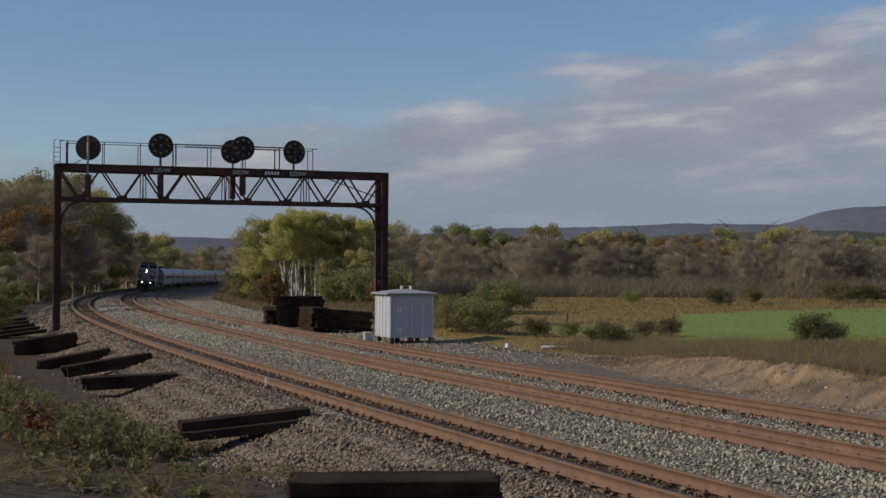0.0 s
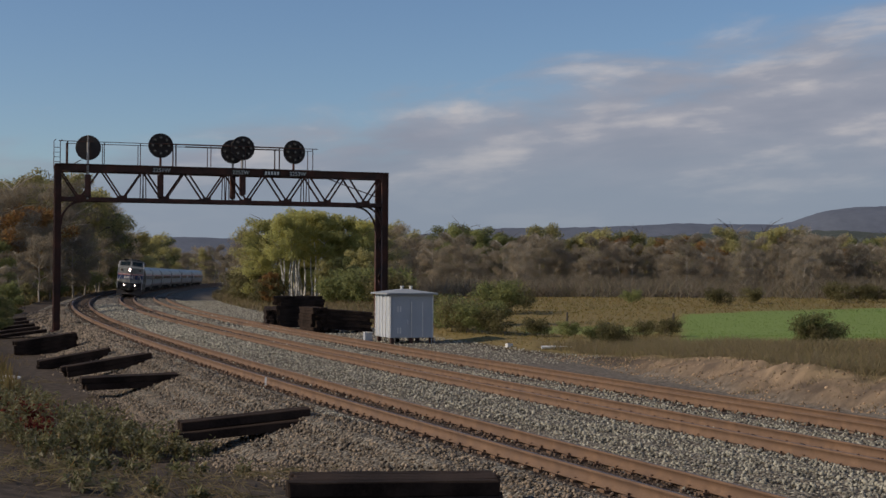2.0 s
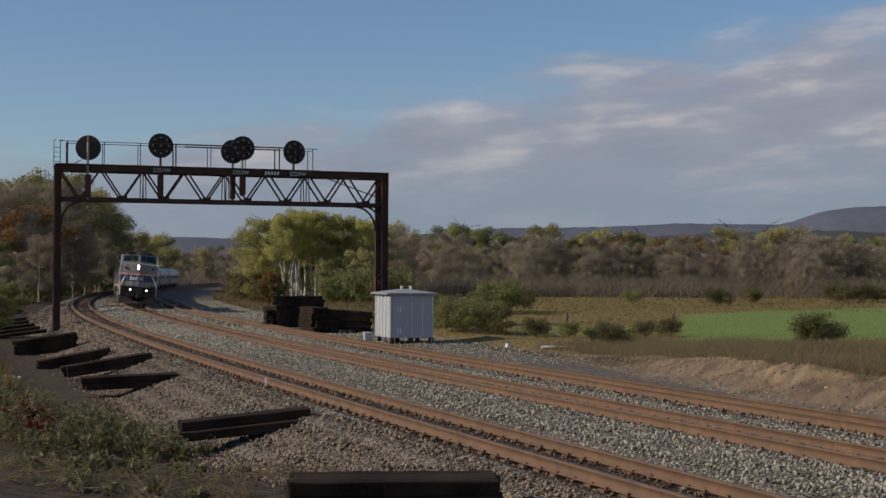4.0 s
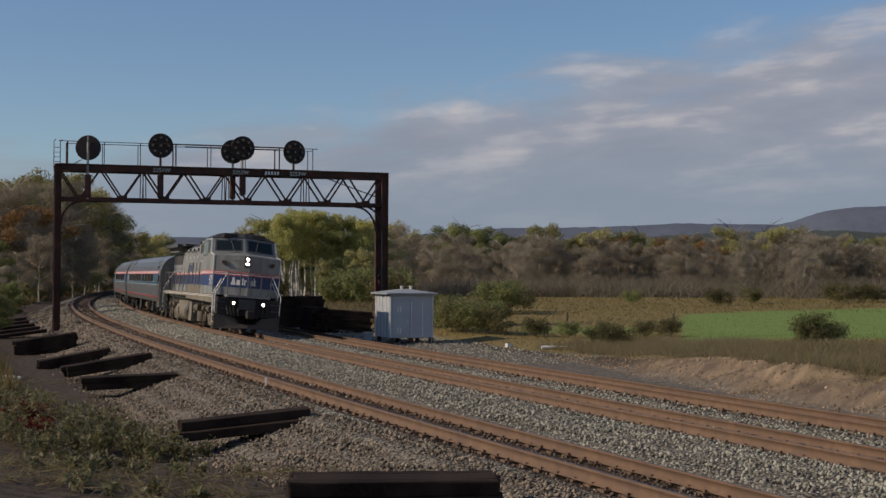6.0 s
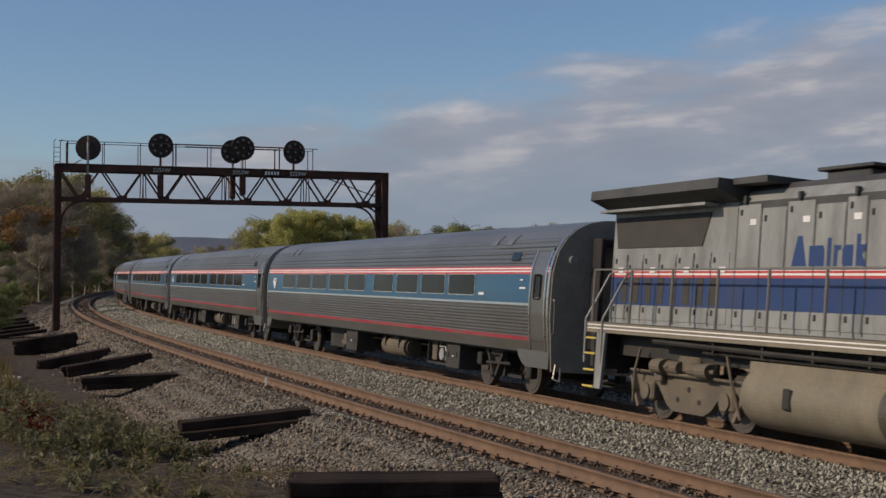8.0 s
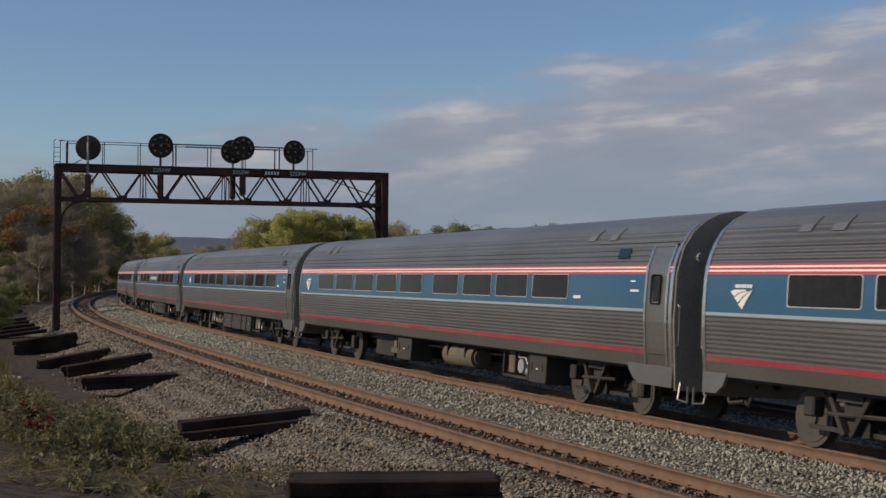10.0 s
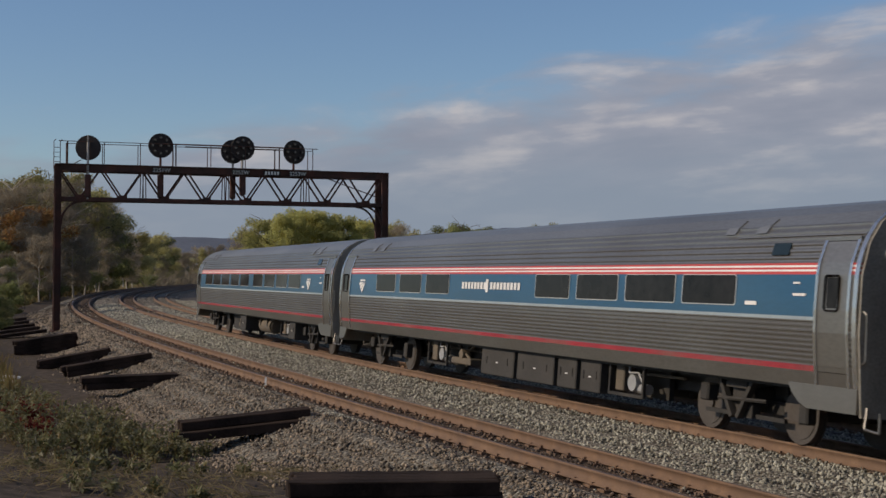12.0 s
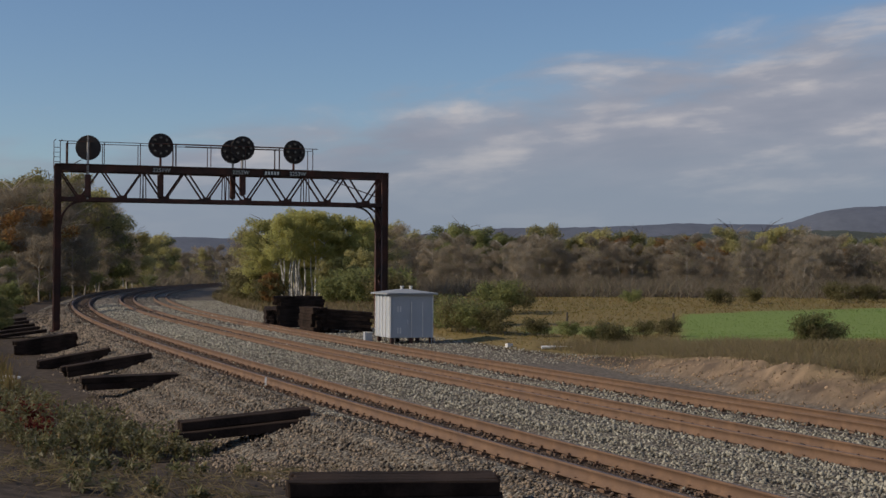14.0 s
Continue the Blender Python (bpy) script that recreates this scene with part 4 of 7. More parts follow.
# ---- trees ----
def tree_meshes(name, height, spread, leaf_material, bark, seed, n_leaf=2600, leaf=0.16, base=0.25, trunks=1, bare=0.0, columnar=1.0):
    """Trunk with limbs, and a crown of leaf clumps round the limb ends with gaps between."""
    rng = np.random.default_rng(seed)
    bm = bmesh.new()
    tips = []
    for t in range(trunks):
        ox, oy = (rng.normal(size=2) * spread * 0.28) if trunks > 1 else (0.0, 0.0)
        hgt = height * rng.uniform(0.78, 0.95)
        lean = rng.normal(size=2) * 0.05 * hgt
        p0 = Vector((ox, oy, -0.3))
        r0 = height * 0.016 / (1 if trunks == 1 else 1.3)
        last = p0
        for k in range(1, 6):
            f = k / 5
            nx = Vector((ox + lean[0] * f + rng.normal() * 0.12, oy + lean[1] * f + rng.normal() * 0.12, hgt * f))
            rod(bm, last, nx, r0 * (1 - (k - 1) / 5.6), 7, r0 * (1 - k / 5.6))
            if f >= base:
                for _ in range(5 if trunks == 1 else 3):
                    az = rng.uniform(0, 2 * math.pi)
                    ln = spread * rng.uniform(0.45, 1.0) * (1.15 - 0.75 * abs(f - 0.5)) * columnar
                    if trunks > 1:
                        ln *= 0.55
                    end = nx + Vector((math.cos(az) * ln, math.sin(az) * ln, ln * rng.uniform(0.15, 0.9)))
                    mid = nx.lerp(end, 0.5) + Vector((0, 0, ln * 0.08))
                    rod(bm, nx, mid, r0 * 0.38 * (1.1 - f * 0.6), 5, r0 * 0.25)
                    rod(bm, mid, end, r0 * 0.25, 4, r0 * 0.08)
                    tips += [tuple(end), tuple(mid.lerp(end, 0.6)), tuple(mid)]
            last = nx
        tips.append(tuple(last))
    tips = np.array(tips)
    top = tips[:, 2].max()
    tips[:, 2] *= height / top * 0.97
    size = spread * 0.27
    pick = tips[rng.integers(0, len(tips), n_leaf)]
    dirn = rng.normal(size=(n_leaf, 3))
    dirn /= np.linalg.norm(dirn, axis=1)[:, None]
    rad = rng.uniform(0.25, 1.0, n_leaf)[:, None] ** 0.6
    c = pick + dirn * rad * size * np.array([1.0, 1.0, 0.75])
    keep = c[:, 2] > height * base * 0.5
    c = c[keep]
    if bare:
        v, f = leaf_tris(c, np.zeros_like(c), leaf, rng, 1.0, bare)
    else:
        out = (c - pick[keep]) / size + np.array([0, 0, 0.25])
        v, f = leaf_tris(c, out, leaf, rng, 0.55)
    return finish(bm, "trunk", bark), cloud_mesh("crown", v, f, leaf_material)


def plant(meshes, x, y, label, category="tree", group="", turn=0.0, scale=1.0, z=None, name="tree", crown="crown"):
    th = thing(name, label, category, None, group)
    th.matrix_world = pose(x, y, float(ground_z(x, y)) if z is None else z, 0, 0, turn) @ Matrix.Scale(scale, 4)
    for nm, me in (("trunk", meshes[0]), (crown, meshes[1])):
        o = new(nm, me)
        o.parent = th
    return th


def make_trees():
    olive = [tree_meshes("olive", 11, 4.2, M_LEAF_OLIVE, M_BARK, 11 + i, 10000, 0.15, 0.10) for i in range(3)]
    dark = [tree_meshes("dark", 10, 4.0, M_LEAF_DARK, M_BARK, 21 + i, 10000, 0.15, 0.08) for i in range(3)]
    rust = [tree_meshes("rust", 8, 3.0, M_LEAF_RUST, M_BARK, 31, 8000, 0.12, 0.15)]
    bare = [tree_meshes("bare", 11, 3.6, M_TWIG, M_GREYBARK, 41 + i, 6500, 0.40, 0.12, bare=0.075) for i in range(4)]
    birch = [tree_meshes("birch", 12, 3.4, M_LEAF_YELLOW, M_BIRCH, 51 + i, 15000, 0.11, 0.42, trunks=5) for i in range(2)]
    gold = [tree_meshes("gold", 11, 3.6, M_LEAF_YELLOW, M_BARK, 71 + i, 13000, 0.115, 0.15) for i in range(2)]
    bush = [tree_meshes("bush", 2.2, 2.0, M_LEAF_BUSH, M_BARK, 61, 3600, 0.085, 0.02), tree_meshes("bush", 2.2, 2.0, M_LEAF_DARK, M_BARK, 62, 3600, 0.085, 0.02)]
    rng = random.Random(9)
    L_OL, L_DK, L_RU, L_BA = ("broadleaf tree turning olive green in autumn", "dense dark green tree beside the line", "tree with russet orange autumn leaves", "leafless grey-brown tree at the wood's edge")
    # wood on the outer side of the curve
    def stand(kind, px, depth, high, group):
        lab = {id(olive): L_OL, id(dark): L_DK, id(rust): L_RU, id(bare): L_BA}[id(kind)]
        tall = {id(olive): 11, id(dark): 10, id(rust): 8, id(bare): 11}[id(kind)]
        plant(kind[rng.randrange(len(kind))], px_x(px, depth), depth, lab, group=group, turn=rng.uniform(0, 360), scale=high / tall)

    for px, depth, high, kind in ((-30, 190, 16.0, bare), (10, 200, 17.2, olive), (20, 180, 14.5, bare), (-8, 178, 13.5, bare), (35, 215, 15.0, bare), (62, 225, 19.0, olive), (25, 185, 12.5, rust), (62, 195, 12.0, rust), (-25, 125, 6.0, dark), (0, 135, 5.5, bare), (10, 165, 8.0, bare), (-10, 165, 10.0, rust), (75, 210, 13.0, bare), (40, 240, 18.0, olive),
                                  (88, 235, 19.0, olive), (104, 225, 14.0, bare), (90, 190, 10.0, bare), (70, 172, 8.5, bare), (120, 240, 18.0, olive), (140, 255, 18.3, olive), (152, 270, 18.0, olive), (100, 215, 11.0, olive), (155, 265, 18.0, olive), (166, 280, 18.0, dark), (180, 295, 15.0, dark),
                                  (130, 205, 9.0, bare), (150, 230, 9.0, bare), (175, 250, 10.0, bare), (205, 300, 12.0, olive), (225, 320, 12.5, olive), (245, 345, 13.0, olive), (268, 370, 13.8, olive), (288, 395, 13.0, dark), (305, 410, 11.0, olive),
                                  (260, 350, 8.0, olive), (285, 372, 8.0, bare), (235, 310, 8.0, bare), (318, 440, 9.5, bare), (45, 140, 2.6, olive), (22, 112, 2.2, dark), (2, 86, 2.4, olive), (-14, 74, 2.8, dark), (8, 98, 3.0, dark), (60, 175, 4.0, dark), (-10, 104, 4.0, bare)):
        stand(kind, px, depth, high, "trees outside the curve")
    # trees across the end of the view
    for k in range(16):
        y = 430 + rng.uniform(0, 60)
        x = px_x(300 + k * 11 + rng.uniform(-4, 4), y)
        plant((bare + olive)[rng.randrange(7)], x, y, "tree in the far wood at the bend of the line", group="far trees at the bend", turn=rng.uniform(0, 360), scale=rng.uniform(0.8, 1.2))
    # low scrub along the foot of the outer wood
    for k in range(36):
        s = 95 + k * 7.2 + rng.uniform(-2, 2)
        x, y = on_line(s, 10.5 + rng.uniform(0, 4.0) + 3 * (s < 130))
        plant((bush + bush + [bare[k % 4]])[rng.randrange(5)], x, y, "low autumn scrub along the foot of the wood", "bush", "scrub outside the curve", rng.uniform(0, 360), (rng.uniform(0.9, 1.7) if k % 5 else 0.3) * (0.5 if s < 175 else 1.0), name="bush")
    # birches and scrub inside the curve
    BI = "clump of white-stemmed birches with yellow-green leaves"
    for px, y, kind, sc, lab in ((475, 152, gold, 0.84, L_OL), (510, 146, birch, 0.80, BI), (548, 148, birch, 0.83, BI), (530, 165, birch, 0.9, BI), (575, 150, gold, 0.86, L_OL), (600, 150, gold, 0.84, L_OL), (632, 150, gold, 0.80, L_OL),
                                 (655, 160, olive, 0.82, L_OL), (640, 146, olive, 0.5, L_OL), (612, 140, dark, 0.46, L_DK), (585, 141, olive, 0.4, L_OL), (690, 165, bare, 0.78, L_BA), (452, 165, olive, 0.78, L_OL), (440, 195, bare, 0.85, L_BA),
                                 (462, 148, gold, 0.55, L_OL), (482, 139, rust, 0.42, L_RU), (665, 150, olive, 0.6, L_OL), (672, 175, olive, 0.85, L_OL), (556, 168, gold, 0.95, L_OL), (490, 168, gold, 0.88, L_OL), (512, 172, olive, 0.5, L_OL), (532, 175, olive, 0.55, L_OL), (550, 176, dark, 0.5, L_DK)):
        plant(kind[rng.randrange(len(kind))], px_x(px, y), y, lab, "tree", "trees inside the curve", turn=rng.uniform(0, 360), scale=sc)
    for px, y, kind, sc in ((450, 150, 0, 1.5), (428, 172, 0, 1.5), (640, 136, 1, 1.5), (595, 134, 1, 1.2), (470, 140, 0, 1.2), (620, 133, 1, 1.2), (440, 160, 0, 1.4), (660, 128, 1, 1.5), (700, 120, 0, 1.3), (685, 130, 1, 1.5)):
        plant(bush[kind], px_x(px, y), y, "olive scrub beside the line" if kind == 0 else "dark green scrub beside the line", "bush", "scrub inside the curve", rng.uniform(0, 360), sc, name="bush")
    # long wood behind the meadow: bare edge in front, leafy crowns behind
    for k in range(68):
        y = 205 + rng.uniform(-10, 18) + 6 * math.sin(k)
        x = px_x(640 + k * 15.9 + rng.uniform(-8, 8), y)
        plant(bare[rng.randrange(4)], x, y, L_BA, group="trees of the wood behind the meadow", turn=rng.uniform(0, 360), scale=rng.uniform(0.55, 0.82))
    for k in range(56):
        y = 238 + rng.uniform(-6, 22)
        px = 620 + k * 18.8 + rng.uniform(-8, 8)
        tall = 1.0 + 0.12 * (740 < px < 880)
        kind = rng.choice([olive, olive, dark, dark, bare, olive, rust])
        if 740 < px < 870:
            kind = dark
        lab = {id(olive): L_OL, id(gold): L_OL, id(dark): L_DK, id(rust): L_RU, id(bare): L_BA}[id(kind)]
        plant(kind[rng.randrange(len(kind))], px_x(px, y), y, lab, group="trees of the wood behind the meadow", turn=rng.uniform(0, 360), scale=tall * rng.uniform(0.86, 1.06) * (1.15 if kind is rust else 1))
    # bushes in the meadow
    for px, y, kind, sc in ((1440, 50.5, 1, 0.52), (1432, 50.0, 0, 0.34), (885, 100, 1, 1.05), (905, 104, 0, 0.95), (800, 78, 1, 0.8), (825, 76, 0, 0.8), (850, 74, 1, 0.75), (880, 73, 0, 0.62), (1485, 150, 0, 0.95), (1520, 146, 0, 0.85), (1552, 150, 0, 0.8), (1090, 60, 0, 0.40), (1060, 62, 1, 0.36),
                            (1180, 70, 0, 0.40), (775, 82, 1, 0.85), (1275, 130, 0, 0.7), (1120, 135, 1, 0.6), (1465, 52, 0, 0.36), (1330, 140, 0, 0.7), (1080, 66, 0, 0.36), (950, 72, 0, 0.42), (1005, 70, 1, 0.36), (1140, 68, 0, 0.36)):
        plant(bush[kind], px_x(px, y), y, "olive green bush in the rough meadow" if kind == 0 else "dark green bush in the rough meadow", "bush", "bushes in the meadow", rng.uniform(0, 360), sc, name="bush")


def scatter(name, label, n, xr, yr, keep, height, width, material, seed, lean=0.35, category="grass"):
    rng = np.random.default_rng(seed)
    t = rng.uniform(0, 1, n)
    y = yr[0] * (yr[1] / yr[0]) ** t
    x = (xr[0] + (xr[1] - xr[0]) * rng.uniform(0, 1, n)) * y
    s, d = along(x, y)
    k = keep(x, y, s, d, rng)
    x, y = x[k], y[k]
    z = ground_z(x, y)
    v, f = blades(np.stack([x, y, z - 0.02], 1), height * np.clip((y / 70) ** 0.3, 0.8, 1.6), width * np.clip(y / 60, 0.6, 3.0), rng, lean)
    tagged(new(name, cloud_mesh(name, v, f, material)), label, category, kind="stuff")


def is_crop(x, y):
    return ((x > 17.2 + 0.174 * (y - 100)) & (y > 57) & (y < 100 + (x - 17.2))) | ((x > 0.06 * y) & (y > 75) & (y < 84) & (x < 0.15 * y))


def make_grass():
    patch = lambda x, y: wavy(x * 0.35, y * 0.35)
    meadow = lambda x, y, s, d, r: (d < np.where(s < 54, bank_foot(s) - 1.5 - 5.5 * (s < 50), -12.0)) & ~is_crop(x, y)
    scatter("meadow_grass", "rough olive and tan meadow grass", 46000, (-0.14, 0.36), (34, 215), lambda x, y, s, d, r: meadow(x, y, s, d, r) & (patch(x, y) + r.uniform(-0.8, 0.8, len(x)) > -0.2), 0.13, 0.03, M_MEADOW, 1, 0.9)
    scatter("dry_meadow_grass", "dry tan grass in the meadow", 34000, (-0.14, 0.36), (34, 215), lambda x, y, s, d, r: meadow(x, y, s, d, r) & (patch(x, y) + r.uniform(-0.8, 0.8, len(x)) < 0.1), 0.14, 0.028, M_DRY, 2, 0.9)
    scatter("green_crop", "bright green crop in the field", 26000, (0.04, 0.36), (56, 118), lambda x, y, s, d, r: (d < -10) & is_crop(x, y), 0.05, 0.035, M_CROP, 3)
    scatter("bank_weeds", "tan weeds along the foot of the wood", 30000, (-0.36, -0.12), (40, 260), lambda x, y, s, d, r: (d > 10.8) & (d < 22), 0.5, 0.035, M_DRY, 4)
    scatter("line_side_grass", "olive grass inside the curve", 30000, (-0.17, 0.0), (90, 260), lambda x, y, s, d, r: (d < -11) & (d > -40), 0.45, 0.04, M_DULLWEED, 6)
    scatter("woodland_edge_brush", "grey-brown brush along the edge of the wood", 42000, (-0.07, 0.36), (176, 232), lambda x, y, s, d, r: (d < -12) & (r.uniform(0, 1, len(x)) < 0.5 + 0.5 * wavy(x * 0.12, y * 0.1)), 1.9, 0.022, M_BRUSH, 14, 0.7, "brush")
    scatter("far_bend_brush", "olive brush far along the line", 14000, (-0.215, -0.135), (320, 470), lambda x, y, s, d, r: (d > 10) | (d < -9), 2.4, 0.03, M_BRUSH, 16, 0.6, "brush")
    scatter("tall_bank_weeds", "tall brown-olive weeds on top of the sandy bank", 80000, (0.02, 0.36), (36, 62), lambda x, y, s, d, r: (d < bank_foot(s) - 1.7) & (d > bank_foot(s) - 7.5) & (s < 58) & ~is_crop(x, y), 0.4, 0.013, M_DULLWEED, 15, 0.7, "weeds")
    scatter("bank_tufts", "sparse dry tufts on the sandy bank", 26000, (0.1, 0.36), (30, 62), lambda x, y, s, d, r: (d < bank_foot(s) - 0.1) & (d > bank_foot(s) - 1.9) & (s < 58) & (wavy(x * 2.3, y * 2.9) + r.uniform(-0.3, 0.3, len(x)) > 0.42 - 0.5 * smooth(bank_foot(s) - 1.0, bank_foot(s) - 1.9, d)), 0.24, 0.012, M_DULLWEED, 17, 0.8, "weeds")
    # weeds near the camera: branching stems with leaves along them
    rng = np.random.default_rng(8)
    spots = ((-9.6, 31, 0.9, 1.2, 0.85, 26), (-8.5, 29, 0.8, 1.0, 0.95, 30), (-7.6, 28.2, 0.7, 0.8, 0.9, 26), (-7.9, 26.6, 0.7, 0.7, 0.75, 20), (-6.7, 27.2, 0.6, 0.7, 0.75, 20), (-6.0, 26.6, 0.5, 0.6, 0.65, 18), (-5.5, 25.8, 0.5, 0.5, 0.55, 16),
             (-5.0, 25.2, 0.5, 0.4, 0.42, 10), (-4.75, 26.2, 0.35, 0.2, 0.42, 7), (-4.3, 26.1, 0.25, 0.15, 0.36, 5), (-10.6, 34, 1.0, 1.4, 0.6, 20), (-12.4, 38, 1.3, 1.8, 0.5, 18), (-6.9, 24.6, 0.5, 0.5, 0.55, 10),
             (-5.2, 22.6, 0.6, 0.4, 0.3, 10), (-3.9, 21.2, 0.7, 0.4, 0.26, 10), (-5.6, 20.6, 0.5, 0.4, 0.32, 8), (-3.2, 17.6, 0.6, 0.3, 0.24, 8), (-4.6, 17.6, 0.5, 0.3, 0.3, 7))
    pts, reds, stalk = [], [], []
    for cx, cy, wx, wy, hh, plants in spots:
        for _ in range(int(plants * 0.5)):
            px_, py_ = cx + rng.normal() * wx * 0.7, cy + rng.normal() * wy * 0.7
            gz = float(ground_z(px_, py_))
            red = min(math.hypot(px_ + 8.4, py_ - 28.6), math.hypot(px_ + 7.5, py_ - 26.4)) < 0.42
            for _ in range(rng.integers(4, 8)):
                h = hh * rng.uniform(0.45, 1.15)
                az = rng.uniform(0, 2 * np.pi)
                out = h * rng.uniform(0.15, 0.75)
                n = int(9 + 22 * h)
                f = rng.uniform(0.12, 1.0, n) ** 0.75
                c = np.stack([px_ + np.cos(az) * out * f ** 1.5, py_ + np.sin(az) * out * f ** 1.5, gz + h * f - 0.15 * h * f ** 3], 1) + rng.normal(size=(n, 3)) * 0.05
                (reds if red else pts).append(c)
                stalk.append(((px_, py_, gz - 0.03), (px_ + math.cos(az) * out * 0.5, py_ + math.sin(az) * out * 0.5, gz + h * 0.62), (px_ + math.cos(az) * out, py_ + math.sin(az) * out, gz + h * 0.86)))
    for nm, lab, pp, mt, sz in (("weeds", "leafy green weeds and brambles on the dirt bank", pts, M_LEAF_WEED, 0.045), ("red_creeper", "red-leaved creeper among the weeds", reds, M_LEAF_RED, 0.05)):
        c = np.concatenate(pp)
        v, f = leaf_tris(c, np.tile([0.0, -0.1, 0.55], (len(c), 1)), sz, rng, 0.5, 0.75)
        tagged(new(nm, cloud_mesh(nm, v, f, mt)), lab, "weeds", kind="stuff")
    bm = bmesh.new()
    for path in stalk:
        pipe(bm, path, 0.006, 3)
    tagged(new("weed_stems", finish(bm, "weed_stems", M_DRY)), "thin dry stems of the weeds", "weeds", kind="stuff")
    # flattened dry brush
    pp = []
    for cx, cy, wx, wy in ((-3.3, 19.9, 1.1, 0.7), (-4.8, 20.6, 1.0, 0.6), (-5.9, 20.2, 0.6, 0.5), (-2.6, 21.3, 0.7, 0.6), (-13.6, 44, 1.2, 2.0), (-2.9, 18.3, 0.9, 0.6), (-4.1, 18.6, 0.9, 0.7), (-5.2, 18.2, 0.8, 0.6), (-3.4, 17.2, 1.0, 0.5), (-6.3, 21.0, 0.7, 0.8)):
        n = 150
        x, y = cx + rng.normal(size=n) * wx * 0.6, cy + rng.normal(size=n) * wy * 0.6
        lump = 0.5 + 0.5 * wavy(x * 3.1, y * 3.1)
        pp.append(np.stack([x, y, ground_z(x, y) + 0.02 + 0.2 * lump * rng.uniform(0, 1, n)], 1)[lump > 0.3])
    v, f = leaves(np.concatenate(pp), 0.2, rng, 0.6, 0.035)
    tagged(new("dry_brush", cloud_mesh("dry_brush", v, f, M_DULLWEED)), "flattened dry brush and stalks on the dirt", "brush", kind="stuff")
    n = 5000
    ss, dd = rng.uniform(4, 60, n), 9.8 + np.abs(rng.normal(size=n)) * 2.6
    x, y = on_line(ss, dd)
    k = wavy(x * 0.8, y * 0.8) + rng.uniform(-0.4, 0.4, n) > 0.45
    v, f = blades(np.stack([x, y, ground_z(x, y)], 1)[k], 0.14, 0.008, rng, 0.9)
    tagged(new("trampled_grass", cloud_mesh("trampled_grass", v, f, M_DRY)), "thin trampled dry grass on the dirt", "grass", kind="stuff")


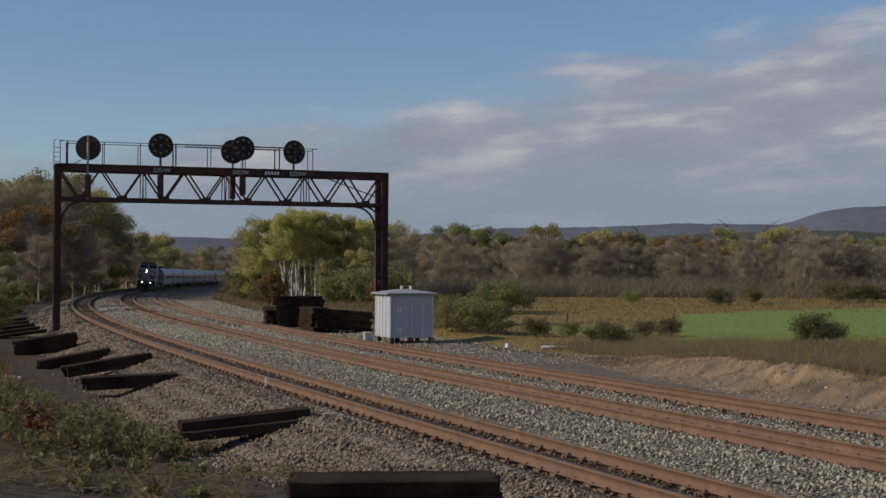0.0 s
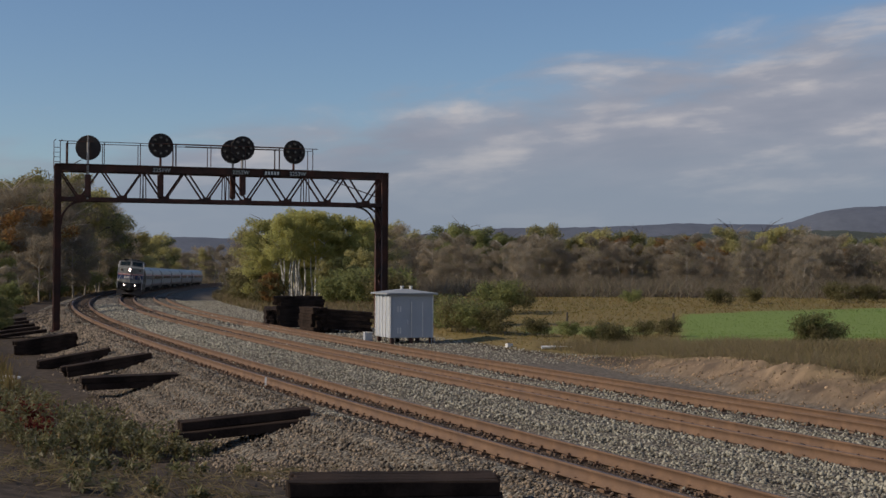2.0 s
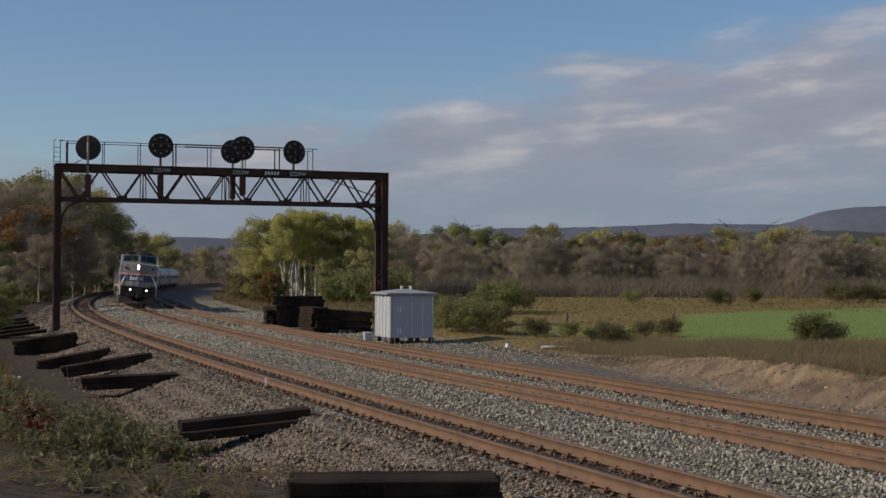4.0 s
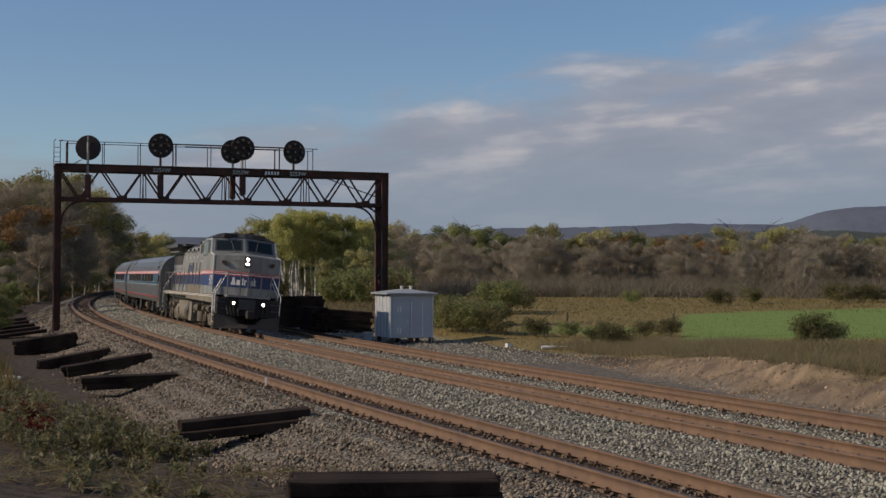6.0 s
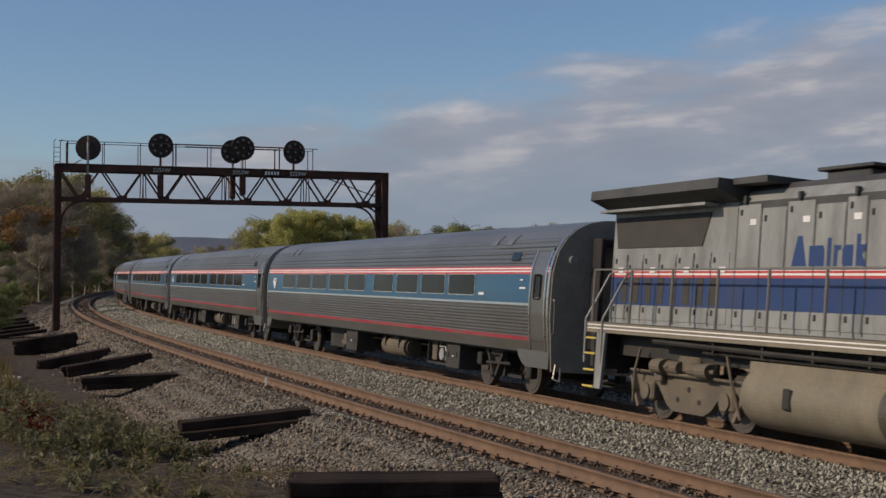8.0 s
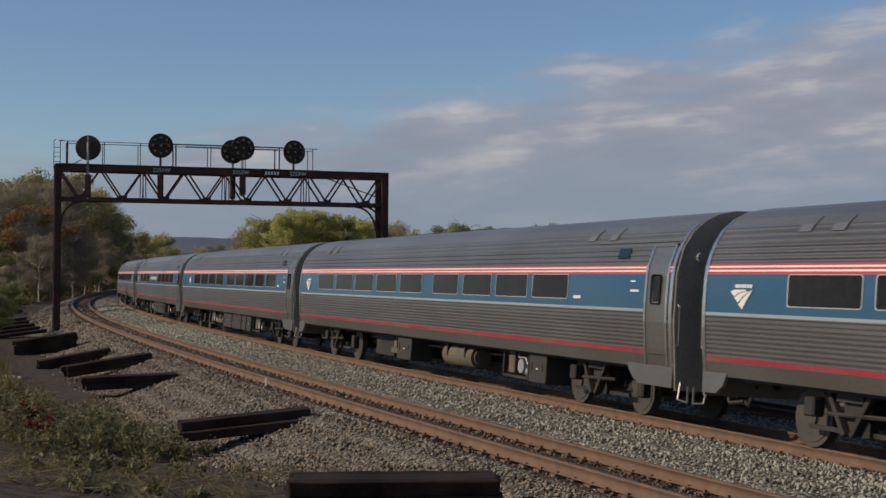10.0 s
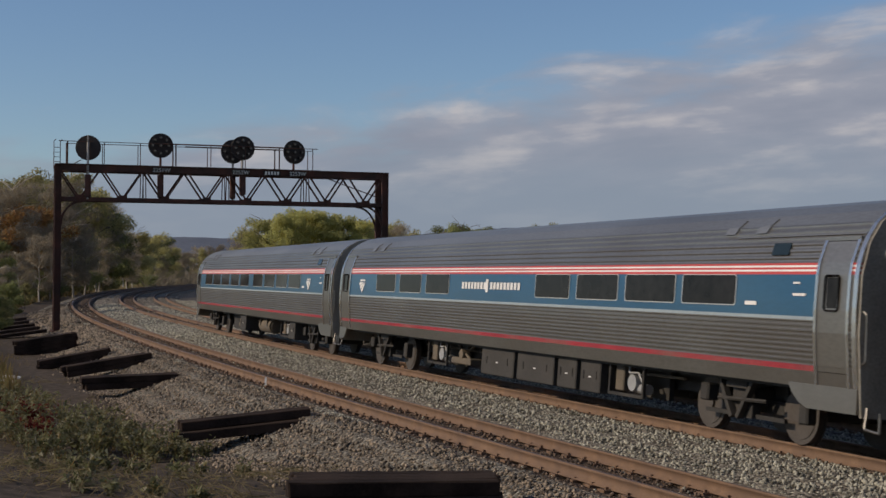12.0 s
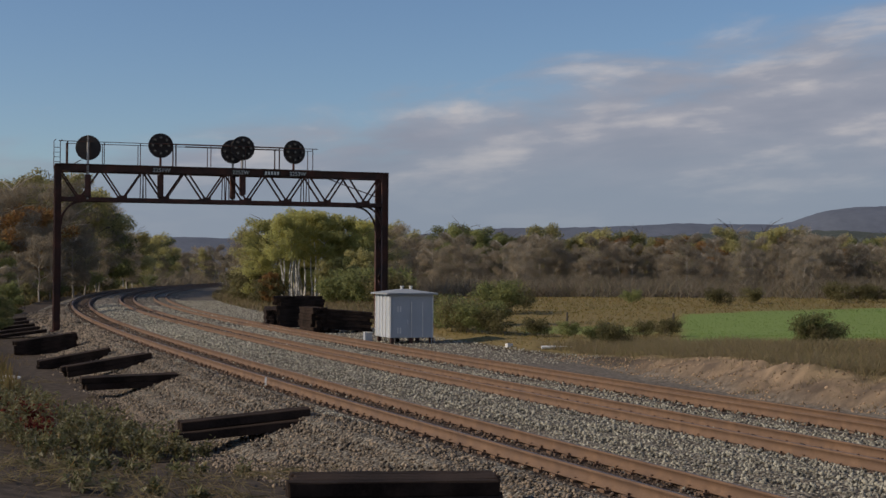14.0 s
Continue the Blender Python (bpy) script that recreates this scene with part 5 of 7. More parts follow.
def make_stones():
    """Loose ballast near the camera: small faceted stones."""
    rng = np.random.default_rng(12)
    base = np.array([(1, 0, 0), (-1, 0, 0), (0, 1, 0), (0, -1, 0), (0, 0, 1), (0, 0, -1)], float)
    tri = np.array([(0, 2, 4), (2, 1, 4), (1, 3, 4), (3, 0, 4), (2, 0, 5), (1, 2, 5), (3, 1, 5), (0, 3, 5)])
    n = 150000
    ss = np.where(rng.uniform(0, 1, n) < 0.84, 2 + 68 * rng.uniform(0, 1, n) ** 1.6, rng.uniform(60, 125, n))
    dd = np.where(rng.uniform(0, 1, n) < 0.9, rng.uniform(-6.3, 8.6, n), 8.3 + np.abs(rng.normal(size=n)) * 0.3)
    yard = rng.uniform(0, 1, n) < 0.09
    ss[yard], dd[yard] = rng.uniform(40, 170, yard.sum()), rng.uniform(-11.5, -5.8, yard.sum())
    off = np.abs(np.array([4.533, 0.0, -3.865])[:, None] - dd[None])
    between = (off < 1.25).any(0)
    keep = ~between | (rng.uniform(0, 1, n) < np.where(off[0] < 1.25, 0.35, 0.55))
    keep &= (np.abs(off - 0.7535) > 0.13).all(0)
    ss, dd = ss[keep], dd[keep]
    n = len(ss)
    x, y = on_line(ss, dd)
    z = np.maximum(bed_top(dd), np.where((dd > 7) | (dd < -6), ground_z(x, y), -9))
    v = base[None] * (0.030 * rng.uniform(0.5, 1.6, (n, 1, 1))) * rng.uniform(0.6, 1.25, (n, 6, 1)) * np.clip(ss / 38, 1, 1.9)[:, None, None]
    t = rng.uniform(0, 6.28, n)
    c, s_ = np.cos(t)[:, None], np.sin(t)[:, None]
    tl = rng.normal(size=n)[:, None] * 0.6
    vx, vy, vz = v[..., 0], v[..., 1], v[..., 2]
    vy, vz = vy * np.cos(tl) - vz * np.sin(tl), vy * np.sin(tl) + vz * np.cos(tl)
    v = np.stack([vx * c - vy * s_, vx * s_ + vy * c, vz], -1)
    v += np.stack([x, y, z + 0.012], 1)[:, None]
    # clods fallen from the sandy bank
    rc = np.random.default_rng(33)
    m_ = 2600
    cs = rc.uniform(2, 44, m_)
    cd = bank_foot(cs) - 1.7 * rc.uniform(0, 1, m_) ** 1.4 - 0.05
    cx, cy = on_line(cs, cd)
    cv = base[None] * (0.030 * rc.uniform(0.3, 1.0, (m_, 1, 1)) ** 1.6) * rc.uniform(0.5, 1.3, (m_, 6, 1)) * 2.0
    cv += np.stack([cx, cy, ground_z(cx, cy)], 1)[:, None]
    tagged(new("sand_clods", cloud_mesh("sand_clods", cv.reshape(-1, 3), (tri[None] + 6 * np.arange(m_)[:, None, None]).reshape(-1, 3), M_CLOD)), "crumbled tan clods of earth on the bank", "earth clods", kind="stuff")
    rust = ((np.abs(dd - 4.533) < 1.1) | (np.abs(dd) < 0.9)) & (rng.uniform(0, 1, n) < 0.9)
    brown = (dd + 0.5 * wavy(x, y) > 5.6) & ~rust
    for nm, k, mt in (("grey_ballast_stones", ~brown & ~rust, M_STONE), ("brown_ballast_stones", brown, M_STONE_B), ("rust_stained_ballast_stones", rust, M_STONE_C)):
        vv = v[k].reshape(-1, 3)
        f = (tri[None] + 6 * np.arange(k.sum())[:, None, None]).reshape(-1, 3)
        tagged(new(nm, cloud_mesh(nm, vv, f, mt)), nm.replace("_", " ") + " lying loose on the bed", "ballast", kind="stuff")


make_trees()
make_grass()
make_stones()
make_tracks()


# ---- the train ----
def vehicle_pose(front, length, centres):
    """Pose of a vehicle whose leading end stands at front: local x runs back along it, y to the camera side."""
    e = (length - centres) / 2
    ax, ay = on_line(front + e)
    bx, by = on_line(front + length - e)
    dx, dy = bx - ax, by - ay
    ln = math.hypot(dx, dy)
    dx, dy = dx / ln, dy / ln
    m = Matrix(((dx, -dy, 0, ax - dx * e), (dy, dx, 0, ay - dy * e), (0, 0, 1, 0), (0, 0, 0, 1)))
    return m @ Matrix.Rotation(CANT, 4, "X")


def nose_at(t):
    """Where the locomotive's leading coupler stands along the line at t seconds."""
    if t <= 7.5:
        return 11.28 + 28.4 * (7.5 - t)
    return 11.28 + 28.25 * (7.5 - t) + float(np.interp(t, [7.5, 7.75, 8.2, 12.8, 14.0], [0.0, 0.58, 0.55, -0.59, -0.89]))


FIRST_CAR = 20.56
LOCO_LEN, LOCO_BC, CAR_LEN, CAR_BC = 20.2, 11.7, 26.01, 18.14
M_INOX = mat("dull_stainless_steel", (0.25, 0.237, 0.215), 0.36, 0.8, 0.7, 0.16, 25, 0.03, (0.19, 0.17, 0.148), 0.6, 0.8, stretch=(0.35, 1, 1))
M_INOX_ROOF = mat("sooty_stainless_roof", (0.32, 0.315, 0.30), 0.42, 0.8, 0.6, 0.18, 25, 0.03, (0.22, 0.205, 0.185), 0.7, 0.5, stretch=(0.3, 1, 1))
M_INOX_END = mat("dark_grimy_end_steel", (0.25, 0.232, 0.20), 0.42, 0.15, 1.5, 0.3, 25, 0.1)
M_BLUE = mat("blue_band_paint", (0.017, 0.072, 0.140), 0.28, 0, 1.0, 0.12, 25, 0.01, (0.045, 0.105, 0.16), 0.5, 0.6, stretch=(0.3, 1, 1))
M_NAVY = mat("dark_blue_paint", (0.018, 0.040, 0.125), 0.42, 0, 1.0, 0.15, 25, 0.02, (0.06, 0.06, 0.09), 0.45, 0.7)
M_RED = mat("red_stripe_paint", (0.42, 0.05, 0.045), 0.45, 0, 1.0, 0.12, 25, 0.02)
M_REDDIRTY = mat("dirty_red_line", (0.27, 0.025, 0.035), 0.5, 0, 0.8, 0.3, 20, 0.02, (0.15, 0.10, 0.08), 0.6, 0.6)
M_STRIPE = mat("white_stripe_paint", (0.66, 0.64, 0.62), 0.45, 0, 1.0, 0.1, 25, 0.02)
M_TRIM = mat("bright_steel_trim", (0.58, 0.57, 0.55), 0.26, 0.9, 1.0, 0.15, 25, 0.03)
M_FRAME = mat("bright_window_frame", (0.50, 0.50, 0.49), 0.35, 0.3, 1.0, 0.12, 25, 0.02)
M_BOXSTEEL = mat("dusty_dark_box_steel", (0.036, 0.032, 0.028), 0.75, 0.1, 1.5, 0.3, 25, 0.1)
M_PALE = mat("dull_pale_blue_line", (0.26, 0.31, 0.34), 0.5, 0, 1.0, 0.15, 25, 0.02)
M_SILVER = mat("dusty_silver_paint", (0.25, 0.254, 0.242), 0.5, 0.1, 0.9, 0.16, 22, 0.04, (0.115, 0.112, 0.10), 0.62, 2.2, stretch=(1, 1, 0.28))
M_TAN = mat("dust_covered_paint", (0.172, 0.147, 0.104), 0.75, 0, 1.2, 0.2, 22, 0.08, (0.11, 0.095, 0.07), 0.6, 1.6, stretch=(1, 1, 0.5))
M_GREYROOF = mat("dark_grey_roof_paint", (0.058, 0.057, 0.054), 0.6, 0, 1.0, 0.25, 20, 0.05, (0.022, 0.021, 0.02), 0.75, 0.9)
M_GRIME = mat("black_running_gear_grime", (0.02, 0.018, 0.016), 0.75, 0.1, 2.0, 0.4, 30, 0.2, (0.05, 0.042, 0.034), 0.6, 1.5)
M_PLOW = mat("scuffed_black_plow_steel", (0.04, 0.034, 0.03), 0.6, 0.2, 1.5, 0.35, 25, 0.1, (0.085, 0.065, 0.05), 0.6, 1.2)
M_TRUCK = mat("dusty_cast_steel", (0.128, 0.102, 0.072), 0.8, 0.1, 2.0, 0.3, 30, 0.15, (0.07, 0.06, 0.05), 0.6, 1.5)
M_TANK_SHADE = mat("tank_end_shade_brown", (0.055, 0.046, 0.036), 0.5, 0, 1.2, 0.3, 22, 0.05, (0.10, 0.085, 0.06), 0.6, 1.6)
M_WHEEL = mat("brown_wheel_steel", (0.085, 0.072, 0.062), 0.6, 0.5, 2.5, 0.25, 30, 0.1)
M_PANE = mat("smoked_window_glass", (0.016, 0.015, 0.015), 0.08, 0, 0.9, 0.5, 5, 0, spec=0.10)
M_CABGLASS = mat("cab_window_glass", (0.014, 0.022, 0.024), 0.1, 0, 2.0, 0.1, 30, 0, spec=0.35)
M_LOUVRE = mat("dark_screen_mesh", (0.05, 0.046, 0.042), 0.8, 0.2, 3.0, 0.25, 80, 0.3)
M_RAILPIPE = mat("grimy_handrail_pipe", (0.16, 0.15, 0.14), 0.6, 0.2, 3.0, 0.2, 30, 0.05)
M_CLASS = mat("dark_red_lens", (0.07, 0.015, 0.015), 0.25, 0, 2.0, 0.1, 30, 0)
M_YELLOW = mat("yellow_step_edge", (0.45, 0.33, 0.06), 0.6, 0, 3.0, 0.2, 30, 0.05)
# Pale base colour stands in for light reflected in and seen through the panes.
M_SIDEGLASS = mat("cab_side_glass_painted_sheen", (0.13, 0.155, 0.15), 0.12, 0, 2.0, 0.3, 6, 0, spec=0.4)
M_HEAD = glow_mat("lit_headlamp_lens", (1.0, 0.72, 0.66), 26.0)
M_DITCH = glow_mat("lit_ditch_lamp_lens", (1.0, 0.72, 0.66), 14.0)

CAR_Z = [0.85, 1.24, 1.77, 2.1, 2.62, 2.8, 3.1, 3.4, 3.6, 3.75, 3.85, 3.88]
CAR_W = [1.46, 1.52, 1.575, 1.588, 1.578, 1.555, 1.47, 1.29, 1.07, 0.80, 0.40, 0.0]


def car_w(z):
    return float(np.interp(z, CAR_Z, CAR_W))


def shell_strip(bm, u0, u1, z0, z1, n, flute=0.0, proud=0.0, thick=0.03):
    """One band of the car's side, with level flutes, as a shell with a back."""
    for sy in (1, -1):
        pts = []
        for i in range(n + 1):
            z = z0 + (z1 - z0) * i / n
            a = flute if (i % 4 in (1, 2) and 0 < i < n) else 0.0
            pts.append((sy * (car_w(z) + proud - a), z))
        pts += [(sy * (car_w(z1) - thick), z1), (sy * (car_w(z0) - thick), z0)]
        prism(bm, pts if sy > 0 else pts[::-1], 0, u0, u1)


WHEELS = []


def wheelset(parent, u, r=0.457):
    bm = bmesh.new()
    for sy in (1, -1):
        disc(bm, (0, sy * 0.765, 0), (0, 1, 0), r, 0.12, 28)
        disc(bm, (0, sy * 0.70, 0), (0, 1, 0), r + 0.025, 0.03, 28)
        disc(bm, (0, sy * 0.832, 0), (0, 1, 0), r * 0.83, 0.012, 24)
        disc(bm, (0, sy * 0.85, 0), (0, 1, 0), 0.13, 0.06, 14)
    rod(bm, (0, -0.7, 0), (0, 0.7, 0), 0.08, 10)
    ob = part("wheelset", bm, M_WHEEL, parent)
    ob.matrix_basis = pose(u, 0, r)
    WHEELS.append((ob, u, r))
    return ob


def car_truck(car, uc):
    bm = bmesh.new()
    for sy in (1, -1):
        beam(bm, (uc - 1.5, sy * 0.62, 0.5), (uc + 1.5, sy * 0.62, 0.5), 0.14, 0.2)
        beam(bm, (uc - 0.35, sy * 1.02, 0.42), (uc + 0.35, sy * 1.02, 0.42), 0.16, 0.24)
        beam(bm, (uc - 1.15, sy * 1.0, 0.34), (uc + 1.15, sy * 1.0, 0.34), 0.06, 0.07)
        for k in (-0.18, 0.18):
            rod(bm, (uc + k, sy * 1.02, 0.5), (uc + k, sy * 1.02, 0.95), 0.1, 10)
        beam(bm, (uc - 0.5, sy * 1.18, 0.95), (uc - 0.08, sy * 1.18, 0.3), 0.08, 0.1, (0, 1, 0))
        beam(bm, (uc + 0.5, sy * 1.18, 0.95), (uc + 0.08, sy * 1.18, 0.3), 0.08, 0.1, (0, 1, 0))
        box(bm, uc - 0.3, uc + 0.3, sy * 1.1 - 0.1, sy * 1.1 + 0.1, 0.78, 0.98)
        box(bm, uc - 1.95, uc - 1.72, sy * 1.1 - 0.1, sy * 1.1 + 0.1, 0.35, 0.75, 0.03)
        box(bm, uc + 0.75, uc + 1.0, sy * 1.15 - 0.12, sy * 1.15 + 0.12, 0.5, 0.8, 0.03)
        rod(bm, (uc - 0.9, sy * 1.2, 0.62), (uc + 0.5, sy * 1.2, 0.58), 0.035, 6)
    box(bm, uc - 0.25, uc + 0.25, -1.1, 1.1, 0.5, 0.8, 0.03)
    box(bm, uc - 0.6, uc + 0.6, -0.6, 0.6, 0.65, 0.9)
    tr = part("truck", bm, M_GRIME, car, "grimy black four-wheel truck")
    for k in (-1.3, 1.3):
        wheelset(tr, uc + k)


def swoosh(bm, u, z, y, s, flip):
    """Three curved white vanes, fanning to a point."""
    fans = (((-0.29, 0.068), (-0.21, 0.098), (0.07, 0.104), (0.13, 0.077), (-0.01, 0.068), (-0.117, 0.037), (-0.178, -0.012)),
            ((-0.185, -0.025), (-0.04, 0.046), (0.114, 0.071), (0.206, 0.077), (0.05, 0.006), (-0.086, -0.10)),
            ((-0.07, -0.123), (0.083, 0.0), (0.222, 0.077), (0.292, 0.105), (0.145, -0.055), (0.037, -0.197)))
    for fan in fans:
        pts = [(u - flip * p * s * 1.05, z + q * s * 1.05) for p, q in fan]
        vs = [[bm.verts.new((p[0], yy, p[1])) for p in pts] for yy in (y, y + 0.004)]
        m = len(pts)
        for i in range(m):
            j = (i + 1) % m
            bm.faces.new((vs[0][i], vs[0][j], vs[1][j], vs[1][i]))
        bm.faces.new(vs[0])
        bm.faces.new(vs[1][::-1])


# what hangs under the floor, from the leading end: kind, start, end
UNDERFLOOR = ((("box", 5.95, 6.8), ("rack", 6.95, 8.3), ("tank", 10.35, 12.3), ("box", 14.5, 15.6), ("valves", 15.85, 16.5), ("dark", 16.7, 18.3)),
              (("rack", 6.9, 8.2), ("box", 8.5, 9.35), ("box", 9.55, 10.4), ("box", 10.6, 12.45), ("box", 12.65, 14.5), ("valves", 15.5, 16.75), ("rack", 16.9, 18.2)))


def round_panel(bm, u0, u1, ya, yb, z0, z1, r):
    """A pane with rounded corners, standing along the car's side."""
    ring = []
    for cu, cz, q in ((u1 - r, z1 - r, 0), (u0 + r, z1 - r, 1), (u0 + r, z0 + r, 2), (u1 - r, z0 + r, 3)):
        for k in range(4):
            t = math.pi / 2 * (q + k / 3)
            ring.append((cu + r * math.cos(t), cz + r * math.sin(t)))
    lo = [bm.verts.new((u, ya, z)) for u, z in ring]
    hi = [bm.verts.new((u, yb, z)) for u, z in ring]
    bm.faces.new(lo)
    bm.faces.new(hi[::-1])
    n = len(ring)
    for k in range(n):
        bm.faces.new((lo[k], hi[k], hi[(k + 1) % n], lo[(k + 1) % n]))


def make_car(windows, rear_door, words, label, back, gear):
    car = thing("passenger_car", label, "train car", group="cars of the train")
    U0, U1 = 0.45, CAR_LEN - 0.5
    d0, d1 = 0.66, 1.36          # leading door
    r0, r1 = CAR_LEN - 1.5, CAR_LEN - 0.72
    for nm, z0, z1, n, fl, mt, lab in (("skirt", 0.95, 1.19, 2, 0, M_INOX, ""), ("red_line", 1.19, 1.275, 1, 0, M_REDDIRTY, "dirty red line along the sill"),
                                       ("lower_side", 1.275, 1.945, 36, 0.016, M_INOX, "fluted stainless steel side"), ("pale_line", 1.945, 1.995, 1, 0, M_PALE, ""),
                                       ("window_band", 1.995, 2.625, 3, 0, M_BLUE, "blue painted window band"), ("roof_side", 2.80, 3.42, 24, 0.016, M_INOX, "fluted stainless steel upper side")):
        bm = bmesh.new()
        shell_strip(bm, d1 + 0.07 if nm in ("red_line", "window_band", "pale_line") else U0, U1, z0, z1, n, fl)
        part(nm, bm, mt, car, lab)
    for k, (z0, z1) in enumerate(((2.625, 2.67), (2.67, 2.70), (2.70, 2.735), (2.735, 2.765), (2.765, 2.80))):
        bm = bmesh.new()
        shell_strip(bm, U0, U1, z0, z1, 1)
        part("stripe", bm, M_STRIPE if k % 2 else M_RED, car, "white stripe" if k % 2 else "red stripe")
    bm = bmesh.new()
    pts = [(-car_w(z), z) for z in np.linspace(3.42, 3.88, 14)] + [(car_w(z), z) for z in np.linspace(3.88, 3.42, 14)[1:]]
    pts += [(car_w(3.42) - 0.05, 3.40), (-car_w(3.42) + 0.05, 3.40)]
    prism(bm, pts, 0, U0, U1)
    part("roof", bm, M_INOX_ROOF, car, "sooty steel roof")
    bm = bmesh.new()
    box(bm, U0 + 1.0, U1 - 1.0, -1.35, 1.35, 0.9, 1.2)
    box(bm, 3, CAR_LEN - 3, -0.5, 0.5, 0.55, 0.95)
    part("underframe", bm, M_GRIME, car)
    # ends, rounded over the roof, with a diaphragm
    for u, sg in ((U0, -1), (U1, 1)):
        bm = bmesh.new()
        pts = [(-car_w(z) * 0.985, z) for z in (0.6, 1.24, 1.77, 2.62, 3.1, 3.4, 3.6, 3.75, 3.84)] + [(car_w(z) * 0.985, z) for z in (3.84, 3.75, 3.6, 3.4, 3.1, 2.62, 1.77, 1.24, 0.6)]
        prism(bm, pts, 0, min(u, u + sg * 0.06) + (0.02 if sg < 0 else 0), max(u, u + sg * 0.06) - (0.0 if sg < 0 else 0.02))
        end = part("end_wall", bm, M_INOX_END, car, "grimy steel car end")
        bm = bmesh.new()
        a, b = sorted((u + sg * 0.06, u + sg * 0.44))
        for yy in (-0.62, 0.62):
            box(bm, a, b, yy - 0.07, yy + 0.07, 1.1, 3.35, 0.03)
        box(bm, a, b, -0.69, 0.69, 3.3, 3.45, 0.03)
        part("diaphragm", bm, M_BLACK, end, "black rubber gangway diaphragm")
        for sy in (1, -1):
            bm = bmesh.new()
            pipe(bm, [(u + sg * 0.05, sy * 1.5, 2.1), (u + sg * 0.12, sy * 1.5, 2.05), (u + sg * 0.12, sy * 1.48, 1.4), (u + sg * 0.05, sy * 1.48, 1.35)], 0.018)
            part("grab_handle", bm, M_INOX, end)
            bm = bmesh.new()
            pipe(bm, [(u + sg * 0.05, sy * 1.35, 0.75), (u + sg * 0.08, sy * 1.4, 0.45), (u + sg * 0.4, sy * 1.4, 0.42), (u + sg * 0.4, sy * 1.4, 0.7)], 0.02)
            part("step_stirrup", bm, M_INOX, end)
            bm = bmesh.new()
            disc(bm, (u + sg * 0.08, sy * 1.12, 2.95), (1, 0, 0), 0.09, 0.08, 12)
            part("marker_lamp", bm, M_GALV, end)
        bm = bmesh.new()
        rod(bm, (u, 0, 0.85), (u + sg * 0.44, 0, 0.85), 0.11, 8)
        box(bm, min(u + sg * 0.28, u + sg * 0.49), max(u + sg * 0.28, u + sg * 0.49), -0.18, 0.18, 0.68, 1.02, 0.04)
        pipe(bm, [(u, 0.4, 0.8), (u + sg * 0.2, 0.42, 0.45), (u + sg * 0.45, 0.3, 0.5)], 0.035)
        part("coupler", bm, M_GRIME, end)
    for uu in (U0, U1 - 0.09):
        for sy in (1, -1):
            bm = bmesh.new()
            zs = list(np.linspace(0.7, 3.8, 16))
            prism(bm, [(sy * (car_w(z) + 0.016), z) for z in zs] + [(sy * (car_w(z) - 0.03), z) for z in zs[::-1]], 0, uu, uu + 0.09)
            part("end_trim", bm, M_TRIM, car, "bright steel trim at the car end")
    # lower end panels flare down to step height
    for u0, u1 in ((U0, U0 + 1.65), (U1 - 0.7, U1)):
        for sy in (1, -1):
            bm = bmesh.new()
            a, b = sorted((sy * 1.44, sy * 1.50))
            if u0 < 5:
                out = [(u0, 0.64), (u1 - 0.5, 0.64), (u1 - 0.28, 0.72), (u1 - 0.1, 0.86), (u1, 1.0), (u0, 1.0)]
            else:
                out = [(u0 + 0.3, 0.66), (u1, 0.66), (u1, 1.0), (u0, 1.0), (u0 + 0.1, 0.8)]
            prism(bm, out, 1, a, b)
            part("end_skirt", bm, M_INOX, car)
    # doors
    for a, b in (((d0, d1),) + (((r0, r1),) if rear_door else ())):
        for sy in (1, -1):
            bm = bmesh.new()
            pts = [(sy * (car_w(z) + 0.006), z) for z in (1.28, 1.77, 2.1, 2.62, 2.8, 3.12)] + [(sy * (car_w(z) - 0.05), z) for z in (3.12, 2.8, 2.62, 2.1, 1.77, 1.28)]
            prism(bm, pts, 0, a, b)
            dr = part("door", bm, M_INOX, car, "bare steel side door")
            for fu0, fu1 in ((a - 0.06, a), (b, b + 0.06)):
                bm = bmesh.new()
                pts = [(sy * (car_w(z) + 0.028), z) for z in (1.0, 1.3, 1.77, 2.1, 2.62, 2.8, 3.15)] + [(sy * (car_w(z) - 0.02), z) for z in (3.15, 2.8, 2.62, 2.1, 1.77, 1.3, 1.0)]
                prism(bm, pts, 0, fu0, fu1)
                part("door_post", bm, M_TRIM, dr)
            bm = bmesh.new()
            ya, yb = sorted((sy * (car_w(2.4) - 0.01), sy * (car_w(2.4) + 0.012)))
            box(bm, a + 0.2, b - 0.16, ya, yb, 2.08, 2.62, 0.05)
            part("door_window", bm, M_PANE, dr)
            bm = bmesh.new()
            ya, yb = sorted((sy * (car_w(2.95) - 0.06), sy * (car_w(2.95) + 0.03)))
            box(bm, a - 0.06, b + 0.06, sorted((sy * 1.36, sy * (car_w(3.15) + 0.03)))[0], sorted((sy * 1.36, sy * (car_w(3.15) + 0.03)))[1], 3.13, 3.19)
            part("door_header", bm, M_INOX, dr)
    bm = bmesh.new()
    shell_strip(bm, U0, d1 + 0.07, 1.20, 1.275, 1)
    shell_strip(bm, U0, d1 + 0.07, 1.945, 2.625, 3)
    part("vestibule_side", bm, M_INOX, car)
